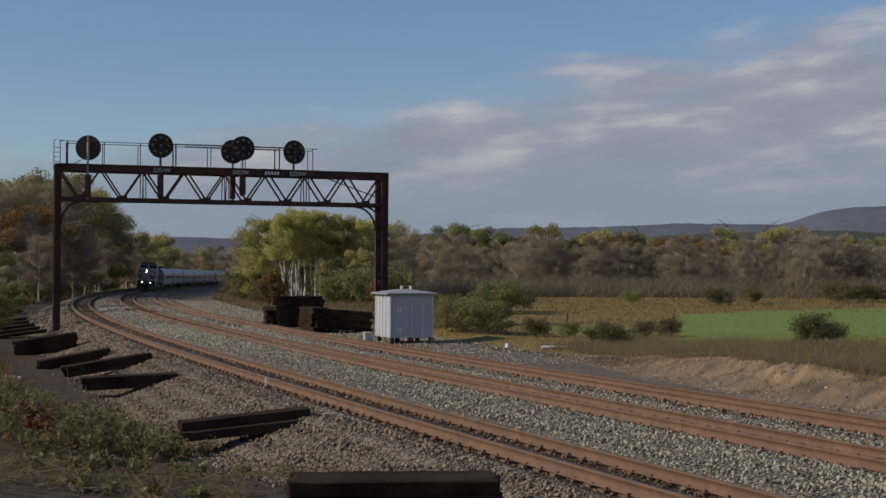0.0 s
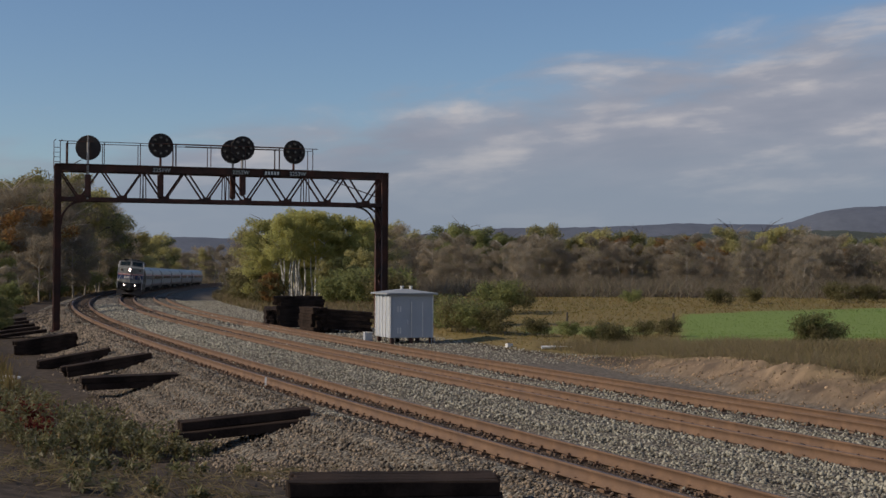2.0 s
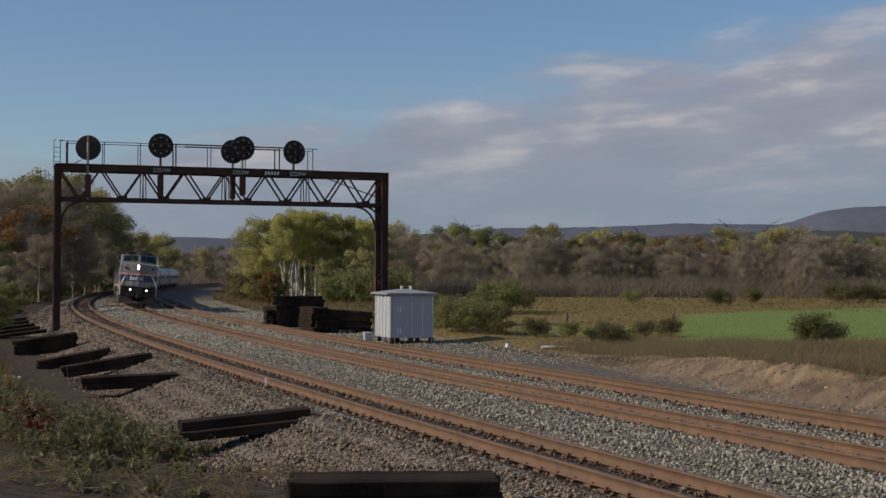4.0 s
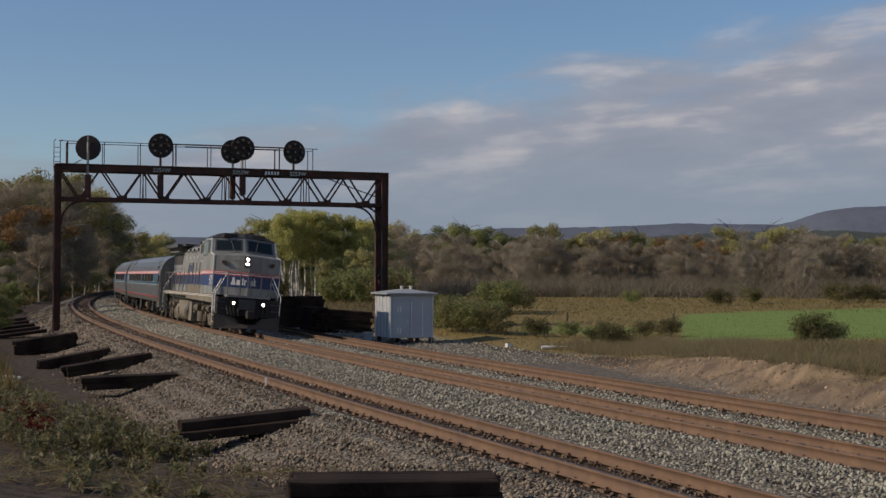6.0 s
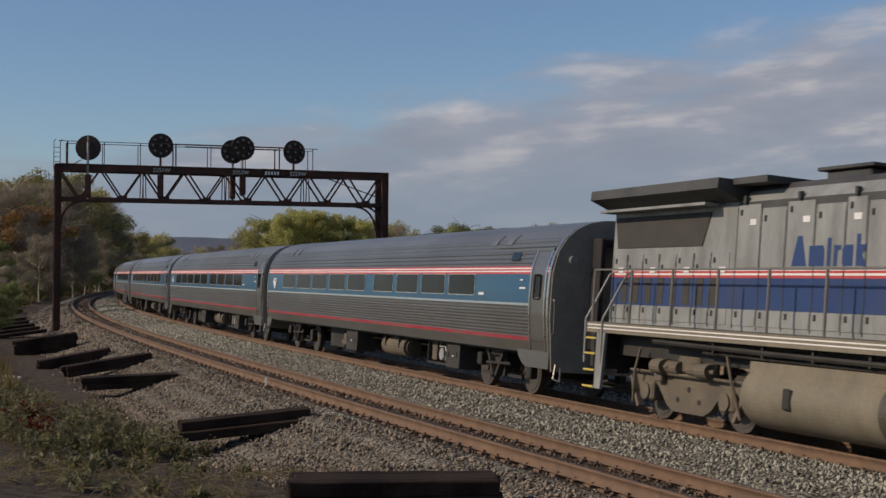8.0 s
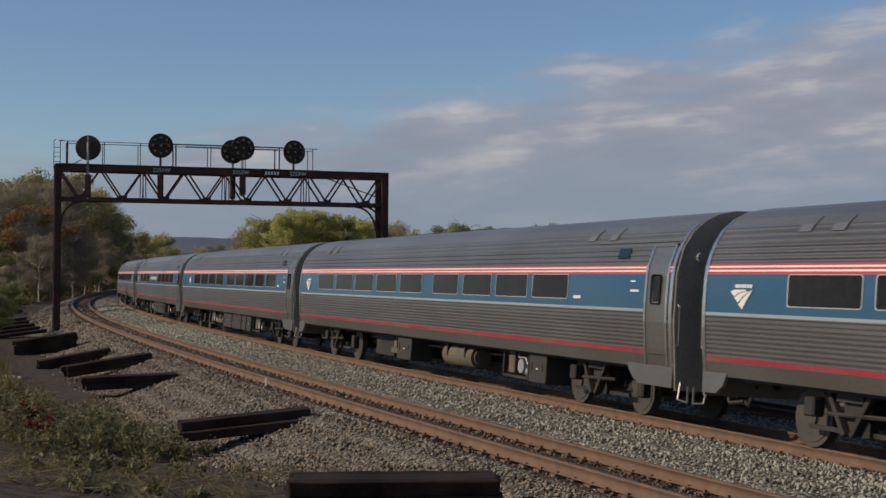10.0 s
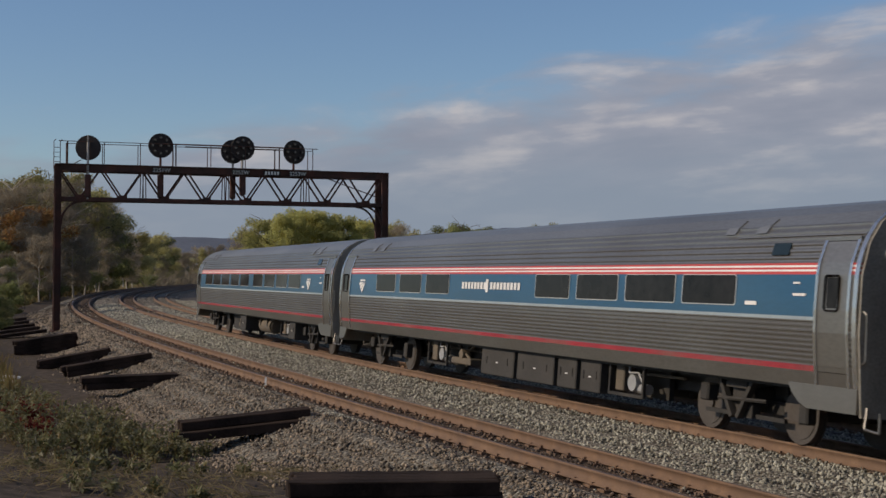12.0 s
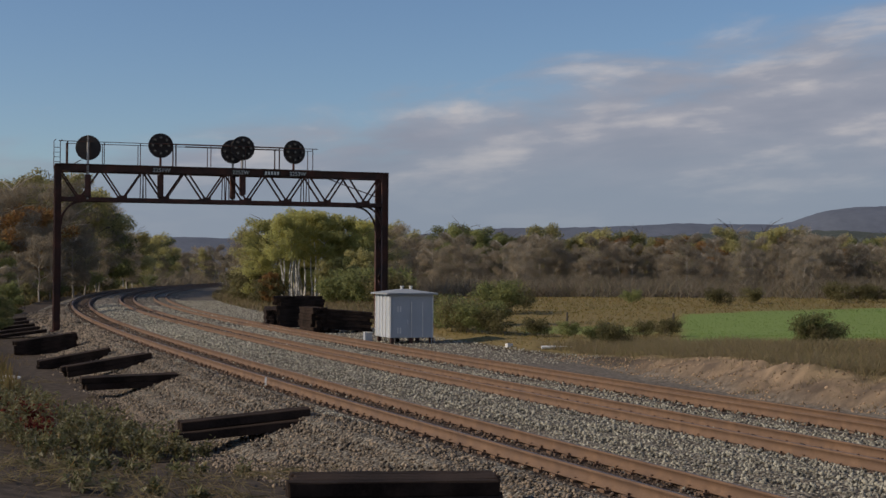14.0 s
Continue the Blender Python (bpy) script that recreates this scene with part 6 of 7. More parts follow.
    # windows
    for u0, u1 in windows:
        for sy in (1, -1):
            bm = bmesh.new()
            a, b = sorted((sy * 1.56, sy * 1.594))
            round_panel(bm, u0 - 0.02, u1 + 0.03, a, b, 2.12, 2.624, 0.06)
            w = part("window", bm, M_FRAME, car, "bright metal window frame")
            bm = bmesh.new()
            a, b = sorted((sy * 1.585, sy * 1.60))
            round_panel(bm, u0, u1, a, b, 2.137, 2.613, 0.05)
            part("pane", bm, M_PANE, w)
    # service markings
    for sy in (1, -1):
        y = 1.594 if sy > 0 else -1.598
        for u, s in ((words[1], 1.0), (words[2], 1.0)):
            if u:
                bm = bmesh.new()
                swoosh(bm, u, 2.27, y, s, sy)
                lg = part("emblem", bm, M_STRIPE, car, "white fan-shaped emblem")
                bm = bmesh.new()
                for k in range(6):
                    box(bm, u - 0.28 + k * 0.08, u - 0.215 + k * 0.08, y, y + 0.004, 2.405, 2.46)
                tagged(part("lettering", bm, M_STRIPE, lg), kind="stuff")
        bm = bmesh.new()
        box(bm, windows[0][0] - 0.62, windows[0][0] - 0.3, y, y + 0.004, 2.14, 2.2)
        part("small_lettering", bm, M_STRIPE, car)
        bm = bmesh.new()
        box(bm, d1 + 0.3, d1 + 0.62, y, y + 0.004, 2.3, 2.34)
        box(bm, d1 + 0.45, d1 + 0.62, y, y + 0.004, 2.48, 2.51)
        tagged(part("notice", bm, M_STRIPE, car), kind="stuff")
        if words[0]:
            bm = bmesh.new()
            for k in range(18):
                if k == 9:
                    continue
                u = words[0] - 1.72 + k * 0.192
                box(bm, u, u + 0.13, y, y + 0.004, 2.27, 2.43)
            tagged(part("lettering", bm, M_STRIPE, car, "white lettering"), kind="stuff")
            bm = bmesh.new()
            box(bm, words[0] + 0.06, words[0] + 0.2, y, y + 0.004, 2.2, 2.5, 0)
            part("badge", bm, M_STRIPE, car)
    # small upper window and roof hatches near the leading end
    for sy in (1, -1):
        bm = bmesh.new()
        pts = [(sy * (car_w(z) + 0.014), z) for z in (2.93, 3.12)] + [(sy * (car_w(z) - 0.01), z) for z in (3.12, 2.93)]
        prism(bm, pts, 0, 2.25, 2.7)
        part("upper_window", bm, M_CABGLASS, car)
        for u in (3.1, 4.0, CAR_LEN - 3.0, CAR_LEN - 3.8):
            bm = bmesh.new()
            pts = [(sy * (car_w(z) + 0.03), z) for z in (3.3, 3.42, 3.55)] + [(sy * (car_w(z) - 0.02), z) for z in (3.55, 3.42, 3.3)]
            prism(bm, pts, 0, u, u + 0.3)
            part("roof_hatch", bm, M_INOX_ROOF, car)
        bm = bmesh.new()
        pts = [(sy * (car_w(3.24) + 0.03), 3.225), (sy * (car_w(3.26) + 0.03), 3.255), (sy * (car_w(3.26) - 0.02), 3.255), (sy * (car_w(3.24) - 0.02), 3.225)]
        prism(bm, pts, 0, U0 + 0.1, U0 + 3.4)
        part("drip_rail", bm, M_INOX, car)
    # equipment under the floor
    for sy in (1, -1):
        for kind, u0, u1 in UNDERFLOOR[1 if gear in (4, 5) else 0]:
            bm = bmesh.new()
            um = (u0 + u1) / 2
            if kind == "tank":
                disc(bm, (um, sy * 0.98, 0.63), (1, 0, 0), 0.28, u1 - u0, 20)
                for e in (u0, u1):
                    disc(bm, (e, sy * 0.98, 0.63), (1, 0, 0), 0.2, 0.12, 16)
                tank = part("air_tank", bm, M_TRUCK, car, "grey air reservoir")
                bm = bmesh.new()
                for f in (0.2, 0.8):
                    uu = u0 + (u1 - u0) * f
                    box(bm, uu - 0.03, uu + 0.03, sy * 0.98 - 0.3, sy * 0.98 + 0.3, 0.6, 0.96)
                part("tank_strap", bm, M_GRIME, tank)
            elif kind == "rack":
                for a, z0, z1 in ((u0, 0.33, 0.95), (u1, 0.33, 0.95)):
                    beam(bm, (a, sy * 1.25, z0), (a, sy * 1.25, z1), 0.06, 0.06, (0, 1, 0))
                beam(bm, (u0, sy * 1.25, 0.36), (u1, sy * 1.25, 0.36), 0.06, 0.06, (0, 1, 0))
                box(bm, u0, u1, min(sy * 0.6, sy * 0.7), max(sy * 0.6, sy * 0.7), 0.33, 0.95)
                rack = part("compressor_rack", bm, M_GRIME, car)
                bm = bmesh.new()
                box(bm, u1 - 0.42, u1 - 0.1, sy * 1.08 - 0.12, sy * 1.08 + 0.12, 0.42, 0.9, 0.02)
                part("control_box", bm, M_TRUCK, rack)
                bm = bmesh.new()
                disc(bm, (um - 0.1, sy * 1.1, 0.6), (0, 1, 0), 0.16, 0.2, 16)
                disc(bm, (um - 0.3, sy * 1.05, 0.5), (1, 0, 0), 0.1, 0.4, 14)
                part("compressor", bm, M_GALV, rack)
                bm = bmesh.new()
                pipe(bm, [(um + 0.1, sy * 1.15, 0.92), (um, sy * 1.2, 0.78), (um - 0.35, sy * 1.2, 0.8), (u0 + 0.12, sy * 1.15, 0.5)], 0.022)
                part("hose", bm, M_GALV, rack)
            elif kind == "valves":
                disc(bm, (um, sy * 1.1, 0.66), (0, 1, 0), 0.13, 0.2, 14)
                box(bm, u0, u1, sy * 1.0 - 0.2, sy * 1.0 + 0.2, 0.42, 0.58, 0.02)
                rod(bm, (u0 + 0.1, sy * 1.1, 0.5), (u1 - 0.1, sy * 1.1, 0.94), 0.035, 8)
                rod(bm, (u1 - 0.1, sy * 1.0, 0.5), (u0 + 0.15, sy * 1.0, 0.94), 0.03, 8)
                part("valve_unit", bm, M_TRUCK, car)
            elif kind == "dark":
                box(bm, u0, u1, min(sy * 0.4, sy * 1.05), max(sy * 0.4, sy * 1.05), 0.3, 0.94, 0.03)
                part("battery_box", bm, M_GRIME, car)
            else:
                box(bm, u0, u1, min(sy * 0.7, sy * 1.33), max(sy * 0.7, sy * 1.33), 0.3, 0.94, 0.02)
                eb = part("equipment_box", bm, M_BOXSTEEL, car)
                bm = bmesh.new()
                for f in (0.18, 0.82):
                    uu = u0 + (u1 - u0) * f
                    a, e = sorted((sy * 1.33, sy * 1.345))
                    box(bm, uu - 0.02, uu + 0.02, a, e, 0.56, 0.72)
                part("latch", bm, M_GRIME, eb)
                bm = bmesh.new()
                a, e = sorted((sy * 1.33, sy * 1.335))
                box(bm, um - 0.05, um + 0.05, a, e, 0.59, 0.615)
                part("marking", bm, M_STRIPE, eb)
        bm = bmesh.new()
        pipe(bm, [(6.2, sy * 0.8, 0.78), (13.0, sy * 0.8, 0.74), (19.6, sy * 0.8, 0.78)], 0.03)
        part("brake_pipe", bm, M_TRUCK, car)
    for uc in ((CAR_LEN - CAR_BC) / 2, CAR_LEN - (CAR_LEN - CAR_BC) / 2):
        car_truck(car, uc)
    TRAIN.append((car, back, CAR_LEN, CAR_BC))
    return car


def panel_between(bm, p, q, z0, z1, out=0.004, thick=0.008):
    """A thin upright plate over the plan line p to q, standing proud by out on its left-hand side."""
    p, q = Vector(p), Vector(q)
    d = (q - p).normalized()
    n = Vector((-d.y, d.x))
    if n.dot((p + q) / 2 - Vector((3.6, 0))) < 0:
        n = -n
    a, b, c, e = p + n * out, q + n * out, q + n * (out - thick), p + n * (out - thick)
    prism(bm, [tuple(a), tuple(b), tuple(c), tuple(e)], 2, z0, z1)


def text_mesh(body, size, depth=0.003, space=1.0):
    cu = bpy.data.curves.new("lettering", "FONT")
    cu.body, cu.size, cu.extrude, cu.align_x, cu.offset, cu.space_character = body, size, depth, "CENTER", 0.012, space
    o = new("lettering_curve", cu)
    me = bpy.data.meshes.new_from_object(o)
    bpy.data.objects.remove(o)
    me.materials.append(M_STRIPE)
    return me


def loco_truck(loco, uc):
    bm = bmesh.new()
    for sy in (1, -1):
        # cast side frame: deep in the middle, arched over the axle boxes
        out = [(-2.05, 0.62), (-1.75, 0.86), (-0.7, 0.84), (-0.45, 0.95), (0.45, 0.95), (0.7, 0.84), (1.75, 0.86), (2.05, 0.62), (1.95, 0.40), (1.62, 0.36), (1.55, 0.62), (1.05, 0.62), (0.72, 0.30), (0.5, 0.20), (-0.5, 0.20), (-0.72, 0.30), (-1.05, 0.62), (-1.55, 0.62), (-1.62, 0.36), (-1.95, 0.40)]
        a, b = sorted((sy * 0.98, sy * 1.10))
        prism(bm, [(uc + x, z) for x, z in out], 1, a, b)
        for k in (-1.3, 1.3):
            box(bm, uc + k - 0.22, uc + k + 0.22, sy * 1.08 - 0.12, sy * 1.08 + 0.12, 0.34, 0.68, 0.04)
            disc(bm, (uc + k, sy * 1.2, 0.5), (0, 1, 0), 0.15, 0.08, 14)
            rod(bm, (uc + k * 0.62, sy * 1.17, 0.86), (uc + k * 0.62, sy * 1.17, 1.12), 0.13, 12)
            beam(bm, (uc + k * 1.45, sy * 1.15, 0.75), (uc + k * 1.2, sy * 1.15, 0.2), 0.08, 0.12, (0, 1, 0))
            disc(bm, (uc + k * 0.35, sy * 1.18, 0.98), (1, 0, 0), 0.12, 0.55, 12)
        box(bm, uc - 0.35, uc + 0.35, sy * 1.0 - 0.16, sy * 1.0 + 0.16, 0.9, 1.2, 0.04)
        rod(bm, (uc - 1.9, sy * 1.2, 0.86), (uc + 1.9, sy * 1.2, 0.86), 0.028, 6)
        box(bm, uc + 0.75, uc + 1.0, sy * 1.18 - 0.06, sy * 1.18 + 0.06, 0.7, 1.05, 0.02)
    box(bm, uc - 0.4, uc + 0.4, -1, 1, 0.5, 0.9)
    tr = part("truck", bm, M_TRUCK, loco, "dusty cast-steel locomotive truck")
    for k in (-1.3, 1.3):
        wheelset(tr, uc + k, 0.508)
    # black discs on the solid side frame paint the shade inside its holes
    for sy in (1, -1):
        for k in (-0.35, 0.0, 0.35):
            bm = bmesh.new()
            disc(bm, (uc + k, sy * 1.105, 0.42 + 0.2 * (k == 0)), (0, 1, 0), 0.05, 0.012, 10)
            part("hole_shade_disc", bm, M_BLACK, tr)


# six plain blocks in place of the letters of a word, in metres from its start
LETTER_BLOCKS = (((0.0, 0.0), (0.08, 0.0), (0.26, 0.0), (0.34, 0.0), (0.22, 0.42), (0.12, 0.42)), ((0.39, 0.0), (0.72, 0.0), (0.72, 0.22), (0.68, 0.28), (0.39, 0.28)),
                 ((0.78, 0.0), (0.86, 0.0), (0.86, 0.38), (0.78, 0.38)), ((0.92, 0.0), (1.0, 0.0), (1.0, 0.2), (1.07, 0.22), (1.07, 0.28), (0.92, 0.28)),
                 ((1.1, 0.04), (1.14, 0.0), (1.32, 0.0), (1.32, 0.28), (1.14, 0.28), (1.1, 0.22)), ((1.38, 0.0), (1.46, 0.0), (1.6, 0.0), (1.5, 0.14), (1.6, 0.28), (1.46, 0.28), (1.46, 0.42), (1.38, 0.42)))


def make_loco():
    lo = thing("locomotive", "silver diesel locomotive with blue band and red stripes, headlamps lit", "locomotive")
    # frame and sills
    bm = bmesh.new()
    box(bm, 1.5, 19.5, -1.1, 1.1, 1.1, 1.5)
    part("frame", bm, M_GRIME, lo)
    for sy in (1, -1):
        a, b = sorted((sy * 1.42, sy * 1.50))
        bm = bmesh.new()
        prism(bm, [(1.75, 1.3), (10.4, 1.38), (10.4, 1.5), (19.45, 1.5), (19.45, 1.70), (1.75, 1.70)], 1, a, b)
        sill = part("side_sill", bm, M_TAN, lo, "dust-covered side sill")
        for z in (1.57, 1.635):
            bm = bmesh.new()
            a2, b2 = sorted((sy * 1.50, sy * 1.504))
            box(bm, 1.8, 19.4, a2, b2, z, z + 0.022)
            part("sill_stripe", bm, M_STRIPE, sill)
        # raised walk with equipment lockers next to the cab
        bm = bmesh.new()
        a, b = sorted((sy * 0.9, sy * 1.47))
        box(bm, 5.4, 10.4, a, b, 1.70, 2.10, 0.01)
        lk = part("walkway_locker", bm, M_TAN, lo)
        for u in (5.9, 6.2, 6.6, 7.4, 8.2, 9.0, 9.6):
            bm = bmesh.new()
            a2, b2 = sorted((sy * 1.465, sy * 1.475))
            box(bm, u, u + 0.07, a2, b2, 1.96, 2.03)
            part("latch", bm, M_BLACK, lk)
        # pipes below the open walk
        bm = bmesh.new()
        pipe(bm, [(10.4, sy * 1.4, 1.36), (13.5, sy * 1.4, 1.38), (17.0, sy * 1.4, 1.42)], 0.045)
        pipe(bm, [(10.4, sy * 1.3, 1.27), (15.5, sy * 1.3, 1.3)], 0.03)
        for u in (11, 12.3, 13.6, 15):
            box(bm, u, u + 0.05, sy * 1.4 - 0.03, sy * 1.4 + 0.03, 1.3, 1.5)
        part("air_pipe", bm, M_GRIME, lo)
    bm = bmesh.new()
    box(bm, 5.4, 19.4, -1.5, 1.5, 1.69, 1.712)
    part("walkway", bm, M_GREYROOF, lo)
    # long hood: equipment section, engine section, radiator section
    Y = 0.98
    for nm, u0, u1, top, ch in (("equipment_hood", 5.4, 10.4, 4.42, 0.16), ("engine_hood", 10.4, 15.25, 4.2, 0.3), ("radiator_hood", 15.25, 19.5, 3.95, 0.05)):
        bm = bmesh.new()
        prism(bm, [(-Y, 1.7), (-Y, top - ch), (-Y + ch * 0.8, top), (Y - ch * 0.8, top), (Y, top - ch), (Y, 1.7)], 0, u0, u1)
        hd = part(nm, bm, M_SILVER, lo, "dusty silver hood")
        bm = bmesh.new()
        prism(bm, [(-Y - 0.006, top - ch - 0.02), (-Y + ch * 0.8, top + 0.006), (Y - ch * 0.8, top + 0.006), (Y + 0.006, top - ch - 0.02), (Y - 0.05, top - ch - 0.03), (-Y + 0.05, top - ch - 0.03)], 0, u0 + 0.004, u1 - 0.004)
        part("hood_roof", bm, M_GREYROOF, hd)
        for sy in (1, -1):
            yy = sy * Y
            for z0, z1, mt, nn in ((2.08, 2.61, M_NAVY, "blue_band"), (2.61, 2.655, M_RED, "red_stripe"), (2.655, 2.69, M_STRIPE, "white_stripe"), (2.69, 2.73, M_RED, "red_stripe"), (2.73, 2.755, M_STRIPE, "white_stripe")):
                bm = bmesh.new()
                a, b = sorted((yy, yy + sy * 0.005))
                box(bm, u0 + 0.002, u1 - 0.002, a, b, z0, z1)
                part(nn, bm, mt, hd)
            # doors in rows along the hood
            edges = {"equipment_hood": (5.5, 6.25, 7.2, 8.0, 8.8, 9.6, 10.35), "engine_hood": (10.5, 11.15, 11.8, 12.3, 13.05, 13.8, 14.5, 15.2), "radiator_hood": (15.35, 15.95, 16.5, 17.1, 17.7, 18.3, 18.9, 19.45)}[nm]
            ztop = {"equipment_hood": 3.6, "engine_hood": 3.85, "radiator_hood": 3.05}[nm]
            for k, (e0, e1) in enumerate(zip(edges, edges[1:])):
                for z0, z1 in ((1.8, 2.06), (2.78, ztop - 0.12 * (k % 2))):
                    bm = bmesh.new()
                    a, b = sorted((yy, yy + sy * 0.014))
                    box(bm, e0 + 0.025, e1 - 0.025, a, b, z0, z1, 0.006)
                    dr = part("hood_door", bm, M_SILVER, hd)
                    bm = bmesh.new()
                    a, b = sorted((yy + sy * 0.014, yy + sy * 0.024))
                    zz = z1 - 0.18 if z1 > 2.2 else z1 - 0.12
                    box(bm, e1 - 0.16, e1 - 0.1, a, b, zz, zz + 0.1)
                    part("latch", bm, M_BLACK, dr)
                    if z1 > 2.2 and k % 2 == 0:
                        bm = bmesh.new()
                        box(bm, e0 + 0.12, e0 + 0.3, a, b, z1 - 0.35, z1 - 0.25)
                        part("notice", bm, M_STRIPE, dr)
                bm = bmesh.new()
                a, b = sorted((yy + sy * 0.005, yy + sy * 0.012))
                box(bm, e1 - 0.02, e1 + 0.0, a, b, 1.75, ztop)
                part("door_joint", bm, M_GREYROOF, hd)
            if nm == "radiator_hood":
                for k in range(8):
                    bm = bmesh.new()
                    a, b = sorted((yy, yy + sy * 0.012))
                    box(bm, 15.7 + k * 0.45, 15.92 + k * 0.45, a, b, 2.12, 2.6)
                    part("louvre", bm, M_LOUVRE, hd)
                bm = bmesh.new()
                prism(bm, [(16.25, 3.18), (19.3, 3.18), (19.45, 3.78), (16.0, 3.78)], 1, *sorted((yy, yy + sy * 0.02)))
                part("radiator_screen", bm, M_LOUVRE, hd, "dark radiator intake screen")
            if nm == "equipment_hood":
                bm = bmesh.new()
                a, b = sorted((yy, yy + sy * 0.02))
                box(bm, 7.35, 9.95, a, b, 3.72, 4.16, 0.01)
                part("intake_screen", bm, M_LOUVRE, hd, "dark intake screen")
                for k in range(6):
                    bm = bmesh.new()
                    box(bm, 5.62 + k * 0.22, 5.72 + k * 0.22, a, b, 3.72, 4.2)
                    part("louvre", bm, M_LOUVRE, hd)
            # word on the hood as plain blocks
            if nm == "engine_hood":
                for k, shape in enumerate(LETTER_BLOCKS):
                    bm = bmesh.new()
                    a, b = sorted((yy + sy * 0.015, yy + sy * 0.019))
                    prism(bm, [((13.6 - x * 1.15) if sy > 0 else (11.9 + x * 1.15), 2.80 + z * 1.15) for x, z in shape], 1, a, b)
                    part("lettering", bm, M_NAVY, hd, "blue lettering")
    # radiator wing
    bm = bmesh.new()
    prism(bm, [(-1.48, 4.28), (1.48, 4.28), (1.5, 4.10), (1.05, 3.93), (-1.05, 3.93), (-1.5, 4.10)], 0, 15.1, 19.65)
    prism(bm, [(-1.2, 4.29), (1.2, 4.29), (1.2, 4.18), (-1.2, 4.18)], 0, 14.1, 15.1)
    wing = part("radiator_wing", bm, M_GREYROOF, lo, "dark overhanging radiator roof")
    for sy in (1, -1):
        bm = bmesh.new()
        beam(bm, (15.7, sy * 1.2, 3.88), (19.5, sy * 1.2, 3.88), 0.28, 0.05)
        part("gutter", bm, M_SILVER, wing)
    bm = bmesh.new()
    box(bm, 12.55, 13.65, -0.38, 0.38, 4.18, 4.40, 0.03)
    box(bm, 12.4, 13.8, -0.46, 0.46, 4.40, 4.46, 0.01)
    part("exhaust_stack", bm, M_GREYROOF, lo)
    # soot-dark upper edge along the engine section, access steps and lift lugs
    for sy in (1, -1):
        for u0, u1, z0, z1 in ((10.42, 15.2, 3.78, 3.9), (5.45, 10.38, 4.18, 4.26)):
            bm = bmesh.new()
            a, b = sorted((sy * Y, sy * (Y + 0.008)))
            box(bm, u0, u1, a, b, z0, z1)
            part("soot_band", bm, M_GREYROOF, lo, "soot-darkened strip below the hood roof")
        for u in (10.6, 12.0, 13.4, 14.9, 6.1, 8.2, 9.9):
            bm = bmesh.new()
            a, b = sorted((sy * (Y - 0.02), sy * (Y + 0.07)))
            box(bm, u, u + 0.07, a, b, 3.86 if u > 10.4 else 4.2, 4.0 if u > 10.4 else 4.33, 0.01)
            part("lift_lug", bm, M_GREYROOF, lo)
        for uc in (4.4, 16.2):
            for k in (-0.75, 0.75):
                bm = bmesh.new()
                disc(bm, (uc + k, sy * 1.28, 0.98), (1, 0, 0), 0.13, 0.34, 14)
                rod(bm, (uc + k - 0.3, sy * 1.28, 0.98), (uc + k + 0.3, sy * 1.28, 0.98), 0.04, 8)
                part("brake_cylinder", bm, M_TRUCK, lo)
                bm = bmesh.new()
                pipe(bm, [(uc + k * 1.9, sy * 1.3, 1.28), (uc + k * 2.1, sy * 1.3, 0.9), (uc + k * 2.35, sy * 1.2, 0.25)], 0.03)
                part("sand_pipe", bm, M_TRUCK, lo)
    # rear wall door
    bm = bmesh.new()
    box(bm, 19.5, 19.53, -0.9, 0.9, 1.75, 3.9)
    part("hood_end", bm, M_TAN, lo)
    # ---- cab and nose ----
    bm = bmesh.new()
    W = 1.55

    def ring(pts):
        return [bm.verts.new(p) for p in pts]
    # plan: nose centre line 1.42, corners 1.95, cab back 5.4
    A = ring([(1.42, 0, 1.70), (1.95, W, 1.70), (5.4, W, 1.70), (5.4, -W, 1.70), (1.95, -W, 1.70)])
    B = ring([(1.42, 0, 3.56), (1.98, W, 3.50), (5.4, W, 3.50), (5.4, -W, 3.50), (1.98, -W, 3.50)])
    C = ring([(2.75, 0, 3.72), (3.0, W, 3.62), (5.4, W, 3.62), (5.4, -W, 3.62), (3.0, -W, 3.62)])
    D = ring([(3.2, 0, 4.44), (3.45, W - 0.06, 4.34), (5.4, W - 0.06, 4.34), (5.4, -W + 0.06, 4.34), (3.45, -W + 0.06, 4.34)])
    E = ring([(3.3, 0, 4.64), (3.6, 1.0, 4.60), (5.4, 1.0, 4.60), (5.4, -1.0, 4.60), (3.6, -1.0, 4.60)])
    for R, S in ((A, B), (B, C), (C, D)):
        for i in range(5):
            j = (i + 1) % 5
            bm.faces.new((R[i], R[j], S[j], S[i]))
    bm.faces.new(A[::-1])
    bm.faces.new(D)
    cab = part("cab", bm, M_SILVER, lo, "silver full-width cab and nose")
    bm = bmesh.new()
    D = ring([(3.16, 0, 4.45), (3.42, W - 0.04, 4.345), (5.42, W - 0.04, 4.345), (5.42, -W + 0.04, 4.345), (3.42, -W + 0.04, 4.345)])
    E = ring([(3.35, 0, 4.66), (3.65, 0.95, 4.62), (5.42, 0.95, 4.62), (5.42, -0.95, 4.62), (3.65, -0.95, 4.62)])
    for i in range(5):
        j = (i + 1) % 5
        bm.faces.new((D[i], D[j], E[j], E[i]))
    bm.faces.new(D[::-1])
    bm.faces.new(E)
    part("cab_roof", bm, M_GREYROOF, lo, "dark grey cab roof")
    plan = [(5.4, W), (1.95, W), (1.42, 0.0), (1.95, -W), (5.4, -W)]
